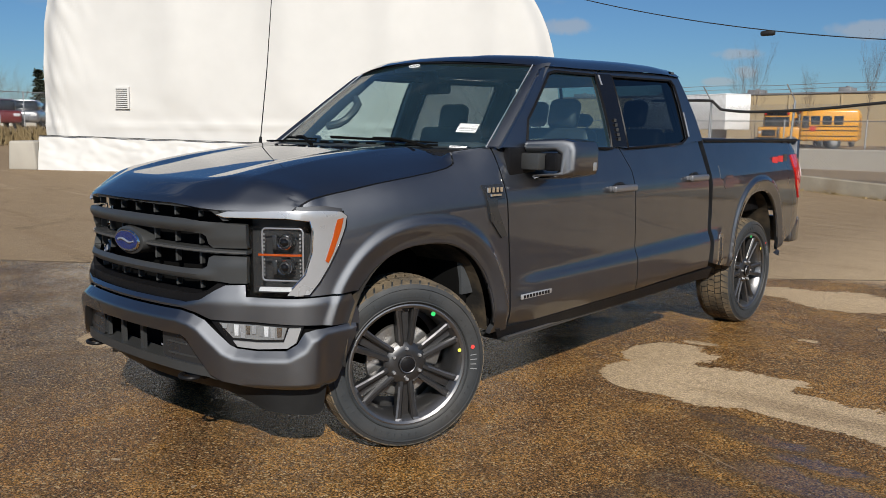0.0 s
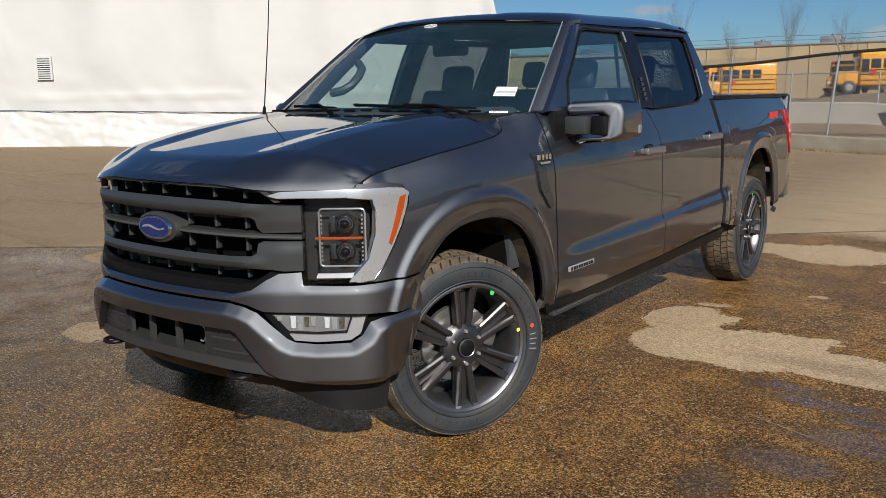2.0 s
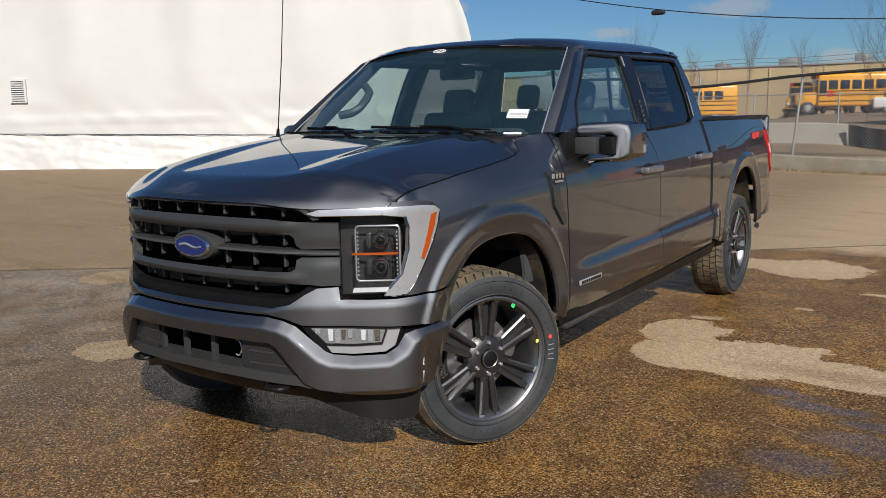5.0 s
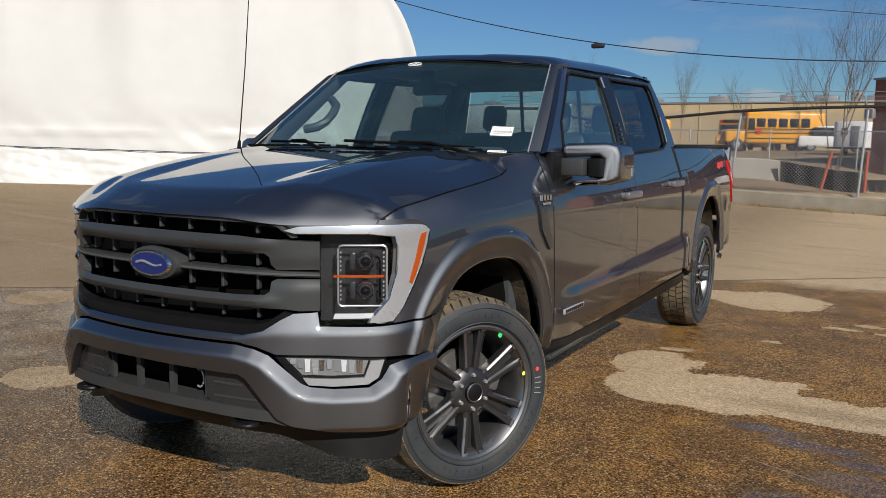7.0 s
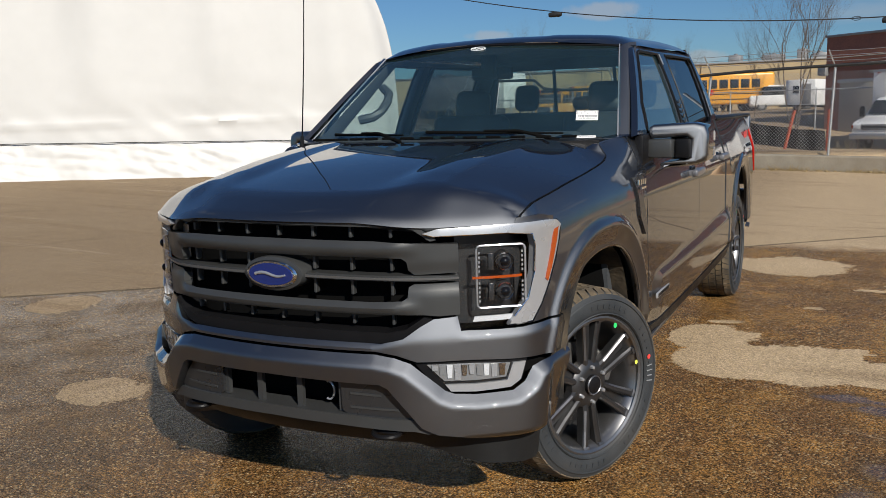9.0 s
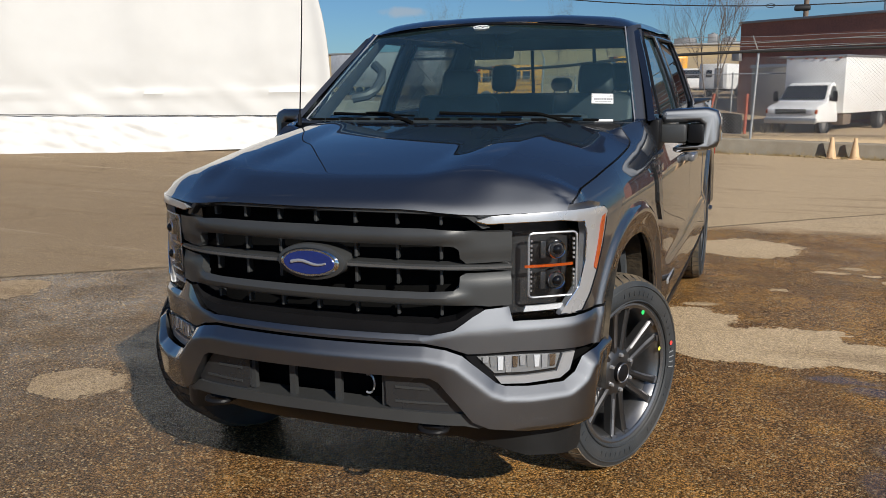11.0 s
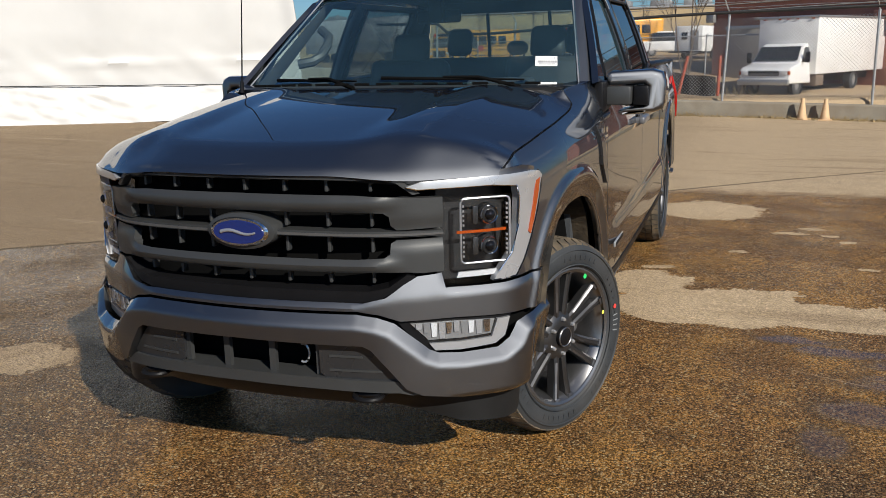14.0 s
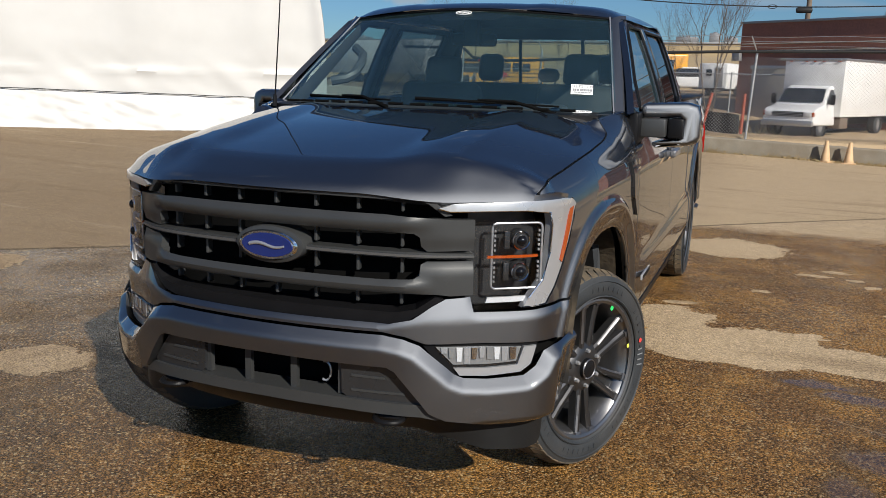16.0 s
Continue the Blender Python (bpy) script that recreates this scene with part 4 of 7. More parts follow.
for s in (1, -1):
    def both(bm):
        if s < 0:
            bmesh.ops.scale(bm, vec=(-1, 1, 1), verts=bm.verts)
            bmesh.ops.reverse_faces(bm, faces=bm.faces)
        return bm

    f_out = [(.66, 1.40), (1.752, 1.395), (1.80, 1.862), (1.33, 1.86), (1.22, 1.835), (.92, 1.60)]
    f_in = [(.87, 1.405), (1.715, 1.385), (1.755, 1.822), (1.34, 1.822), (1.265, 1.805), (.94, 1.545)]
    r_out = [(1.757, 1.395), (2.60, 1.40), (2.92, 1.43), (2.85, 1.865), (2.70, 1.872), (1.805, 1.862)]
    r_in = [(1.90, 1.385), (2.62, 1.41), (2.715, 1.445), (2.755, 1.80), (2.73, 1.835), (1.945, 1.825)]
    part("front_door_frame", both(ring(resample(f_out, 4), resample(f_in, 4), cab_skin(0.012), 0.03, (1, 0, .3))), PAINT, truck, "grey metallic door frame")
    part("rear_door_frame", both(ring(resample(r_out, 4), resample(r_in, 4), cab_skin(0.012), 0.03, (1, 0, .3))), PAINT, truck, "grey metallic door frame")
    for nm, poly, mt in (("front_window", f_in, TINTED), ("rear_side_window", r_in, PRIVACY)):
        big = [(p[0], p[1]) for p in poly]
        bm = sheet(big, cab_skin(0.0), .12, .08, (1, 0, 0), 0)
        part(nm, both(bm), mt, truck, "tinted side window")
        q = resample(big, 5)
        bm = tube([cab_skin(0.012)(*p) for p in q], 0.008, 5, True)
        part("window_seal", both(bm), BLACK, truck)
    bm = sheet([(1.72, 1.395), (1.885, 1.395), (1.945, 1.835), (1.755, 1.832)], cab_skin(0.016), .1, .1, (1, 0, 0), 0.02)
    part("door_post_trim", both(bm), GLOSSBLACK, truck)
    # short silver strips put in as the glints on the window edges
    bm = sheet([(1.782, 1.765), (1.794, 1.765), (1.799, 1.825), (1.784, 1.825)], cab_skin(0.020), .1, .1, (1, 0, 0), 0.004)
    part("glint_strip", both(bm), SILVER, truck)
    bm = sheet([(2.722, 1.455), (2.740, 1.455), (2.756, 1.62), (2.748, 1.62)], cab_skin(0.021), .1, .1, (1, 0, 0), 0.006)
    part("glint_strip", both(bm), SILVER, truck)
    bm = bmesh.new()
    for i in range(5):
        p = cab_skin(0.022)(1.80 + i * .002, 1.44 + i * .028)
        add_box(bm, (-.002, -.012, -.010), (.003, .012, .010), Matrix.Translation(p))
    part("keypad", both(bm), SATIN, truck)
    # front pillar
    def pillar(t, w):
        b = Vector((.855, .640, 1.394)) * (1 - t) + Vector((.706, 1.226, 1.848)) * t
        o = Vector((.931, .72, 1.385)) * (1 - t) + Vector((.775, 1.305, 1.868)) * t
        p = b * (1 - w) + o * w
        p += Vector((.45, -.5, .7)).normalized() * 0.006 * math.sin(math.pi * w)
        return p
    bm = bmesh.new()
    g = [[bm.verts.new(pillar(i / 10, j / 6)) for j in range(7)] for i in range(11)]
    for i in range(10):
        for j in range(6):
            bm.faces.new((g[i][j], g[i][j + 1], g[i + 1][j + 1], g[i + 1][j]))
    bmesh.ops.recalc_face_normals(bm, faces=bm.faces)
    part("front_pillar", both(bm), PAINT, truck)
    part("pillar_trim", both(tube([pillar(i / 10, .02) + Vector((0, -.004, .006)) for i in range(11)], .0035, 5)), SILVER, truck)
    lining = bmesh.new()
    rows = []
    for i in range(11):
        p = pillar(i / 10, .05)
        k = .17 - .06 * i / 10
        rows.append([lining.verts.new(p + Vector(d)) for d in ((-.012, .014, -.012), (-.022, k * .5, -.016), (-.010, k, -.030), (.02, k, -.030))])
    for a_, b_ in zip(rows[:-1], rows[1:]):
        for j in range(3):
            lining.faces.new((a_[j], a_[j + 1], b_[j + 1], b_[j]))
    part("pillar_lining", both(lining), CABIN, truck)
    # cab back corner
    bm = sheet([(2.85, 1.42), (2.95, 1.43), (2.93, 1.6), (2.87, 1.88), (2.82, 1.87)], cab_skin(0.008), .1, .1, (1, 0, 0), 0.10)
    part("cab_corner", both(bm), PAINT, truck)
    # cowl corner behind the hood
    bm = bmesh.new()
    pts = [(.848, .42), (.86, .50), (.90, .62), (.93, .66), (.835, .66), (.80, .60), (.79, .46)]
    bm.faces.new([bm.verts.new((x, y, 1.374 + .030 * (y - .42) / .24)) for x, y in pts])
    part("cowl_corner", both(bm), PAINT, truck, smooth=False)

# roof panel, rolled over at the sides and down to the screen
def roof_front(x):
    return 1.222 - .19 * (1 - min(1.2, (x / .70) ** 2))


def roof_z(x, y):
    a = abs(x)
    z = 1.940 - 0.016 * min(1.0, a / .6) ** 2.5 + .018 * smoothstep(1.5, 2.4, y) - .012 * smoothstep(2.6, 2.9, y) - 0.006 * (1 - smoothstep(.30, .34, a))
    z -= 0.074 * min(1.0, max(0.0, (a - .58) / .205)) ** 2.2
    zf = 1.853 + .034 * (1 - (x / .70) ** 2)
    return zf + (z - zf) * (1 - math.exp(-max(0.0, y - roof_front(x)) / .09))


rf = [(x, roof_front(x)) for x in np.linspace(-.785, .785, 33)]
bm = sheet(rf + [(.785, 2.0), (.775, 2.87), (-.775, 2.87), (-.785, 2.0)], lambda x, y: Vector((x, y, roof_z(x, y))), .035, .05, (0, 0, 1), 0)
part("roof", bm, PAINT, truck, "grey metallic roof")
bm = box((-.02, 2.40, 1.935), (.02, 2.55, 1.985), 0.014)
part("roof_antenna", bm, PAINT, truck)
bm = box((-.17, 2.78, 1.915), (.17, 2.885, 1.962), 0.012)
part("brake_lamp_hood", bm, PAINT, truck)


# windscreen
def screen(a, b, off=0.0):
    sag = 1 - abs(a) ** 1.6
    lowp = Vector((.865 * a, .660 - .35 * sag, 1.395 + .015 * sag))
    top_p = Vector((.716 * a, 1.236 - .206 * sag, 1.844 + .032 * sag))
    p = lowp * (1 - b) + top_p * b
    return p + Vector((0, -.6, .8)) * (0.022 * math.sin(math.pi * b) + off)


grid = [(-1, 0), (1, 0), (1, 1), (-1, 1)]
part("windscreen", sheet(grid, screen, .1, .1, (0, -1, 1), 0), WINDSCREEN, truck, "clear windscreen with price stickers")
ceramic = [(-1, .965), (-.3, .965), (-.22, .90), (.22, .90), (.3, .965), (1, .965), (1, 1), (-1, 1)]
part("shade_band", sheet(ceramic, lambda a, b: screen(a, b, -.012), .1, .1, (0, -1, 1), 0), BLACK, truck)
part("screen_trim", tube([screen(-1 + .1 * i, 1.0, .003) for i in range(21)], .008, 5), BLACK, truck)
for a, b, w, h in ((.835, .185, .105, .068), (.84, -.005, .09, .014)):
    bm = bmesh.new()
    c = screen(a, b, .004)
    ex = (screen(a + .02, b) - screen(a - .02, b)).normalized()
    ey = (screen(a, b + .02) - screen(a, b - .02)).normalized()
    bm.faces.new([bm.verts.new(c + ex * i * w / 2 + ey * j * h / 2) for i, j in ((-1, -1), (1, -1), (1, 1), (-1, 1))])
    st = part("price_sticker", bm, PAPER, truck, "white printed paper sticker", smooth=False)
    bm = bmesh.new()
    n = ex.cross(ey)
    rows = ((-.08, .22, .8), (-.32, .10, .7)) if h > .03 else ((0, .3, .8),)
    for yy, hh, ww in rows:
        x = -ww / 2
        k = 0
        while x < ww / 2:
            step_w = .07 + .03 * ((k * 7) % 3)
            bm.faces.new([bm.verts.new(c + n * .002 + ex * (x + i * step_w * .7) * w + ey * (yy + j * hh / 2) * h) for i, j in ((0, -1), (1, -1), (1, 1), (0, 1))])
            x += step_w
            k += 1
    part("sticker_print", bm, INK, st, smooth=False)
    if h > .03:
        fc = bpy.data.curves.new("stock_number", "FONT")
        fc.body = "21LT21235"
        fc.align_x, fc.align_y = "CENTER", "CENTER"
        fc.size = .0235
        fo = new("stock_number", fc)
        tm = bpy.data.meshes.new_from_object(fo.evaluated_get(bpy.context.evaluated_depsgraph_get()))
        bpy.data.objects.remove(fo)
        bm = bmesh.new()
        bm.from_mesh(tm)
        bpy.data.meshes.remove(tm)
        at = c + n * .002 + ey * .26 * h
        bmesh.ops.transform(bm, matrix=Matrix((ex, ey, n)).transposed().to_4x4(), verts=bm.verts)
        bmesh.ops.translate(bm, vec=at, verts=bm.verts)
        part("stock_number", bm, INK, st, smooth=False)
# small oval transfer at the top of the screen
c = screen(0, .955, .004)
ex, ey = Vector((1, 0, 0)), (screen(0, 1) - screen(0, .9)).normalized()
part("screen_transfer", tube([c + ex * .042 * math.cos(t) + ey * .02 * math.sin(t) for t in np.linspace(0, math.tau, 28, endpoint=False)], .0025, 4, True), PAPER, truck)
part("screen_transfer_bar", tube([c + ex * (-.028 + .007 * i) + ey * .006 * math.sin(i * 1.6) for i in range(9)], .003, 4), PAPER, truck)
# cowl and wipers
cowl = [(x, .20 + .27 * (x / .83) ** 2) for x in np.linspace(-.82, .82, 17)] + [(x, .33 + .33 * (x / .845) ** 2) for x in np.linspace(.835, -.835, 17)]
part("cowl_panel", sheet(cowl, lambda x, y: Vector((x, y, 1.382 + .012 * (1 - (x / .83) ** 2) + .03 * (y - .3))), .1, .05, (0, 0, 1), 0.02), BLACK, truck, "black louvred cowl panel")
for x0, x1 in ((-.62, -.10), (.02, .62)):
    pts = [screen((x0 + (x1 - x0) * i / 10) / .845, .010 + .022 * (1 - i / 10), .016) for i in range(11)]
    w = part("wiper", tube(pts, .009, 6, taper=.5), DARK, truck, "black wiper blade")
    m0 = screen((x0 * .55 + x1 * .45) / .845, .026, .024)
    part("wiper_arm", tube([screen(x1 / .845 * .98, -.045, .012), screen((x0 * .3 + x1 * .7) / .845, .016, .028), m0], .010, 6, taper=.6), DARK, w)
for i in range(14):
    x = -.70 + .105 * i
    y0 = .225 + .27 * (x / .83) ** 2
    part("cowl_slot", box((x, y0, 1.398 + .012 * (1 - (x / .83) ** 2)), (x + .07, y0 + .012, 1.409 + .012 * (1 - (x / .83) ** 2)), .003), DARK, truck, smooth=False)
# whip antenna
ant = part("whip_antenna", tube([(-.775, .425, 1.375), (-.775, .43, 1.43)], .012, 8, taper=.7), BLACK, truck, "thin black whip antenna")
part("antenna_rod", tube([(-.775, .43, 1.42), (-.78, .49, 1.84), (-.784, .54, 2.30)], .0038, 5, taper=.7), BLACK, ant)

# door mirrors
for s in (1, -1):
    def both(bm):
        if s < 0:
            bmesh.ops.scale(bm, vec=(-1, 1, 1), verts=bm.verts)
            bmesh.ops.reverse_faces(bm, faces=bm.faces)
        return bm
    # the shell: a rounded block, wider above, with a notch for the arm
    prof = [(.975, 1.437), (1.155, 1.442), (1.200, 1.428), (1.216, 1.39), (1.215, 1.29), (1.203, 1.262), (1.165, 1.25), (1.025, 1.240), (1.010, 1.250), (1.012, 1.260), (1.120, 1.272), (1.138, 1.285), (1.140, 1.365), (1.122, 1.380), (.968, 1.376), (.956, 1.393), (.958, 1.425)]
    bm = bmesh.new()

    def depth(x, z, back):
        k = smoothstep(1.0, 1.21, x)
        return .815 + .085 * k + (0.25 - .02 * k if back else .0)
    fr = [bm.verts.new((x, depth(x, z, 0), z)) for x, z in prof]
    mid = [bm.verts.new((x + .004 * (1 if x > 1.15 else 0), depth(x, z, 0) + .05, z + (.006 if z > 1.42 else -.006 if z < 1.26 else 0))) for x, z in prof]
    bk = [bm.verts.new((x, depth(x, z, 1), z)) for x, z in prof]
    n = len(prof)
    for a, b in ((fr, mid), (mid, bk)):
        for i in range(n):
            j = (i + 1) % n
            bm.faces.new((a[i], a[j], b[j], b[i]))
    bm.faces.new(fr)
    bm.faces.new(bk[::-1])
    bmesh.ops.recalc_face_normals(bm, faces=bm.faces)
    front_edges = [e for e in bm.edges if all(v in fr for v in e.verts) and e.calc_face_angle(0) > .6]
    bmesh.ops.bevel(bm, geom=front_edges, offset=.022, segments=4, profile=.5, affect="EDGES")
    mirror = part("door_mirror", both(bm), PAINT, truck, "grey metallic door mirror on a black arm")
    part("mirror_insert", both(box((1.075, .845, 1.282), (1.146, 1.0, 1.372), .010)), BLACK, mirror)
    part("mirror_arm", both(box((.90, .80, 1.285), (1.072, .93, 1.372), .012)), SATIN, mirror, "dark grey mirror arm")
    part("mirror_foot", both(box((.915, .70, 1.25), (.962, .93, 1.40), .014)), BLACK, mirror)
    part("mirror_glass", both(box((1.01, 1.062, 1.265), (1.19, 1.072, 1.425), .004)), CHROME, mirror)
    part("mirror_repeater", both(box((1.204, 1.085, 1.28), (1.219, 1.12, 1.325), .005)), SMOKED, mirror)

# wheels
R = 0.404
RIMSCALE = Matrix.Diagonal((1, 1.045, 1.045, 1))


def rim_part(name, bm, mat, label="", smooth=True, parent=None):
    bmesh.ops.transform(bm, matrix=RIMSCALE, verts=bm.verts)
    return part(name, bm, mat, parent, label, smooth)


tyre_prof = [(.274, -.115), (.284, -.128), (.304, -.136), (.335, -.139), (.362, -.134), (.376, -.124), (.380, -.108), (.382, -.06), (.383, 0), (.382, .06), (.380, .108), (.376, .124), (.362, .134), (.335, .139), (.304, .136), (.284, .128), (.274, .115)]
# outer face of the wheel looks along +x
wheel = rim_part("wheel", lathe([(.205, -.11), (.235, -.112), (.262, -.118), (.266, -.108), (.245, -.095), (.228, -.02), (.232, .06), (.245, .098), (.258, .112), (.266, .122), (.262, .128), (.252, .122)], 64), BARREL, "dark alloy wheel with six split spokes", True, truck)
tyre = part("tyre", lathe(tyre_prof, 72), RUBBER, wheel, "black tyre with a muddy tread")
bm = bmesh.new()
nb = 54
for k in range(nb):
    for row, (x0, x1, sk) in enumerate(((-.128, -.082, .10), (-.074, -.032, -.05), (-.024, .024, .04), (.032, .074, -.05), (.082, .128, .10))):
        a0 = (k + .5 * (row % 2)) * math.tau / nb
        w = math.tau / nb * .80
        zz = []
        for x, sh in ((x0, 0), (x1, sk)):
            for a in (a0, a0 + w):
                rr = .391 - .016 * max(0.0, (abs(x) - .080) / .048) ** 2
                t = a + sh * .5
                for r in (rr - .010, rr):
                    zz.append(bm.verts.new((x, r * math.cos(t), r * math.sin(t))))
        i0, o0, i1, o1, i2, o2, i3, o3 = zz
        bm.faces.new((o0, o1, o3, o2))
        bm.faces.new((i0, o0, o2, i2))
        bm.faces.new((i1, i3, o3, o1))
        bm.faces.new((i0, i1, o1, o0))
        bm.faces.new((i2, o2, o3, i3))
bmesh.ops.recalc_face_normals(bm, faces=bm.faces)
part("tread", bm, TREAD, tyre, smooth=False, kind="stuff")
part("tread_band", lathe([(.374, -.122), (.380, -.106), (.383, -.05), (.3835, 0), (.383, .05), (.380, .106), (.374, .122)], 72), RUBBER, tyre)
for rr in (.292, .352):
    part("sidewall_ring", lathe([(rr - .004, .1355), (rr, .1415), (rr + .004, .1385)], 64), RUBBER, tyre)
bm = bmesh.new()
for k in range(60):
    a = k * math.tau / 60
    if k % 10 < 7:
        add_box(bm, (.134, .315, -.004), (.1405, .332, .004), Matrix.Rotation(a, 4, "X"))
part("sidewall_lettering", bm, RUBBER, tyre, smooth=False, kind="stuff")
# six pairs of spokes
for k in range(6):
    rot = Matrix.Rotation(k * math.tau / 6 + math.tau / 12, 4, "X")
    bm = bmesh.new()
    for sg in (1, -1):
        sec = []
        for r, c, w, xf, xb in ((.045, .0190, .0135, .092, .05), (.10, .0225, .0128, .098, .055), (.18, .0305, .0130, .103, .06), (.258, .0405, .0160, .112, .075)):
            sec.append([bm.verts.new((x, r, z)) for x, z in ((xb, sg * (c - w)), (xf - .008, sg * (c - w)), (xf, sg * (c - w * .45)), (xf, sg * (c + w * .5)), (xf - .009, sg * (c + w)), (xb, sg * (c + w)))])
        for p, q in zip(sec[:-1], sec[1:]):
            for i in range(6):
                j = (i + 1) % 6
                bm.faces.new((p[i], p[j], q[j], q[i]))
        bm.faces.new(sec[0])
        bm.faces.new(sec[-1])
    add_box(bm, (.060, .05, -.016), (.074, .245, .016))
    bmesh.ops.recalc_face_normals(bm, faces=bm.faces)
    bmesh.ops.transform(bm, matrix=rot, verts=bm.verts)
    rim_part("spoke", bm, RIM, smooth=False, parent=wheel)
    bm = bmesh.new()
    for sg in (1, -1):
        v = []
        for r, c, x in ((.10, .0200, .0990), (.18, .0285, .1040), (.256, .0410, .1130)):
            v.append([bm.verts.new((x - .0012, r, sg * (c + .0080))), bm.verts.new((x - .007, r, sg * (c + .0150)))])
        for p, q in zip(v[:-1], v[1:]):
            bm.faces.new((p[0], p[1], q[1], q[0]))
    bmesh.ops.transform(bm, matrix=Matrix.Translation((.0035, 0, 0)) @ rot, verts=bm.verts)
    rim_part("spoke_edge", bm, MACHINED, smooth=False, parent=wheel)
    for sg in (1, -1):
        bm = bmesh.new()
        v = [bm.verts.new((x, r, sg * c)) for x, r, c in ((.1155, .240, .0265), (.1195, .2585, .0285), (.1195, .2585, .0600), (.1125, .240, .0545))]
        bm.faces.new(v)
        w = [bm.verts.new(q.co + Vector((-.012, .001, 0))) for q in v]
        for i in range(4):
            bm.faces.new((v[i], v[(i + 1) % 4], w[(i + 1) % 4], w[i]))
        bmesh.ops.recalc_face_normals(bm, faces=bm.faces)
        bmesh.ops.transform(bm, matrix=rot, verts=bm.verts)
        rim_part("spoke_foot", bm, MACHINED, smooth=False, parent=wheel)
    bm = lathe([(.0, .116), (.006, .1155), (.0085, .111), (.009, .085)], 6)
    bmesh.ops.transform(bm, matrix=Matrix.Rotation(k * math.tau / 6 + math.tau / 12, 4, "X") @ Matrix.Translation((0, .068, 0)), verts=bm.verts)
    rim_part("lug_nut", bm, FRAMEBRIGHT, smooth=False, parent=wheel)
rim_part("rim_flange", lathe([(.256, .118), (.262, .1275), (.268, .126), (.270, .118)], 64), RIMEDGE, parent=wheel)
rim_part("hub_face", lathe([(.0, .100), (.05, .101), (.078, .099), (.094, .085), (.094, .05)], 36), RIM, parent=wheel)
rim_part("hub_cap", lathe([(.0, .120), (.030, .119), (.038, .113), (.040, .085)], 28), BLACK, parent=wheel)
rim_part("cap_ring", lathe([(.033, .1185), (.0355, .1205), (.0385, .1165)], 28), RIMEDGE, parent=wheel)
part("brake_disc", lathe([(.04, .02), (.165, .02), (.168, .014), (.168, -.002), (.04, -.002)], 40), ROTOR, wheel, "bare steel brake disc")
bm = box((-.02, .085, .02), (.05, .172, .14), .015)
bmesh.ops.transform(bm, matrix=Matrix.Rotation(radians(-20), 4, "X"), verts=bm.verts)
part("brake_caliper", bm, STEEL, wheel)
for nm, r, a, w, mt in (("balance_mark", .256, 62, .011, GREEN), ("yellow_dot", .256, 10, .009, YELLOWDOT), ("red_dot", .316, 11, .010, REDDOT)):
    bm = bmesh.new()
    xx = .1225 if r < .26 else .1425
    t = radians(a)
    bmesh.ops.create_circle(bm, cap_ends=True, radius=w, segments=12)
    bmesh.ops.transform(bm, matrix=Matrix.Translation((xx, r * math.cos(t), r * math.sin(t))) @ pose(0, 0, 0, 0, 90, 0), verts=bm.verts)
    part(nm, bm, mt, wheel, smooth=False)
bm = bmesh.new()
for i, (aa, r0, r1) in enumerate(((4, .30, .33), (0, .298, .334), (-4, .30, .33), (-8, .30, .336))):
    t = radians(aa)
    add_box(bm, (.141, r0, -.002), (.1425, r1, .002), Matrix.Rotation(t, 4, "X"))
part("chalk_mark", bm, CHALK, wheel, smooth=False)
STEER = radians(-25)
TYRESCALE = Matrix.Diagonal((1, 1.03, 1.03, 1))
wheel.matrix_basis = Matrix.Translation((.93, 0, R - .001)) @ Matrix.Rotation(STEER, 4, "Z") @ Matrix.Translation((-.112, 0, 0)) @ TYRESCALE
copy_thing(wheel, Matrix.Translation((.955 - .112, 3.81, R - .001)) @ Matrix.Rotation(radians(25), 4, "X") @ TYRESCALE)
copy_thing(wheel, Matrix.Translation((-.955 + .112, 3.81, R - .001)) @ Matrix.Rotation(math.pi, 4, "Z") @ TYRESCALE)
copy_thing(wheel, Matrix.Translation((-.93, 0, R - .001)) @ Matrix.Rotation(math.pi + STEER, 4, "Z") @ Matrix.Translation((-.112, 0, 0)) @ TYRESCALE)

# cargo bed, tailgate, rear bumper, underbody
part("bed_floor", box((-.80, 2.99, .84), (.80, 4.82, .88), .01), BLACK, truck)
for s in (1, -1):
    part("bed_wall", box((s * .82 - .03, 2.99, .86), (s * .82 + .03, 4.82, 1.41), .01), BLACK, truck)
    part("bed_rail_cap", box((min(s * .80, s * .945), 2.995, 1.415), (max(s * .80, s * .935), 4.79, 1.437), .010), BLACK, truck, "black plastic bed rail cap")
part("bed_front_wall", box((-.85, 2.985, .80), (.85, 3.02, 1.43), .01), PAINT, truck)
part("tailgate", box((-.93, 4.80, .80), (.93, 4.87, 1.43), .02), PAINT, truck)
part("rear_bumper", box((-.95, 4.74, .54), (.95, 4.93, .76), .03), PAINT, truck)
part("floor_pan", box((-.93, .62, .47), (.93, 2.97, .52), .01), DARK, truck)
part("underbody", box((-.55, -.55, .36), (.55, 4.7, .62), .05), DARK, truck)
part("cab_floor", box((-.86, .62, .56), (.86, 2.93, .66), .02), DARK, truck)
part("firewall", box((-.85, .45, .5), (.85, .52, 1.30), .02), DARK, truck)
part("engine_bay_floor", box((-.70, -.70, .40), (.70, .50, .50), .04), DARK, truck)
part("front_axle", tube([(-.80, 0, .40), (.80, 0, .40)], .05, 10), DARK, truck)
part("rear_axle", tube([(-.80, 3.81, .40), (.80, 3.81, .40)], .07, 10), DARK, truck)
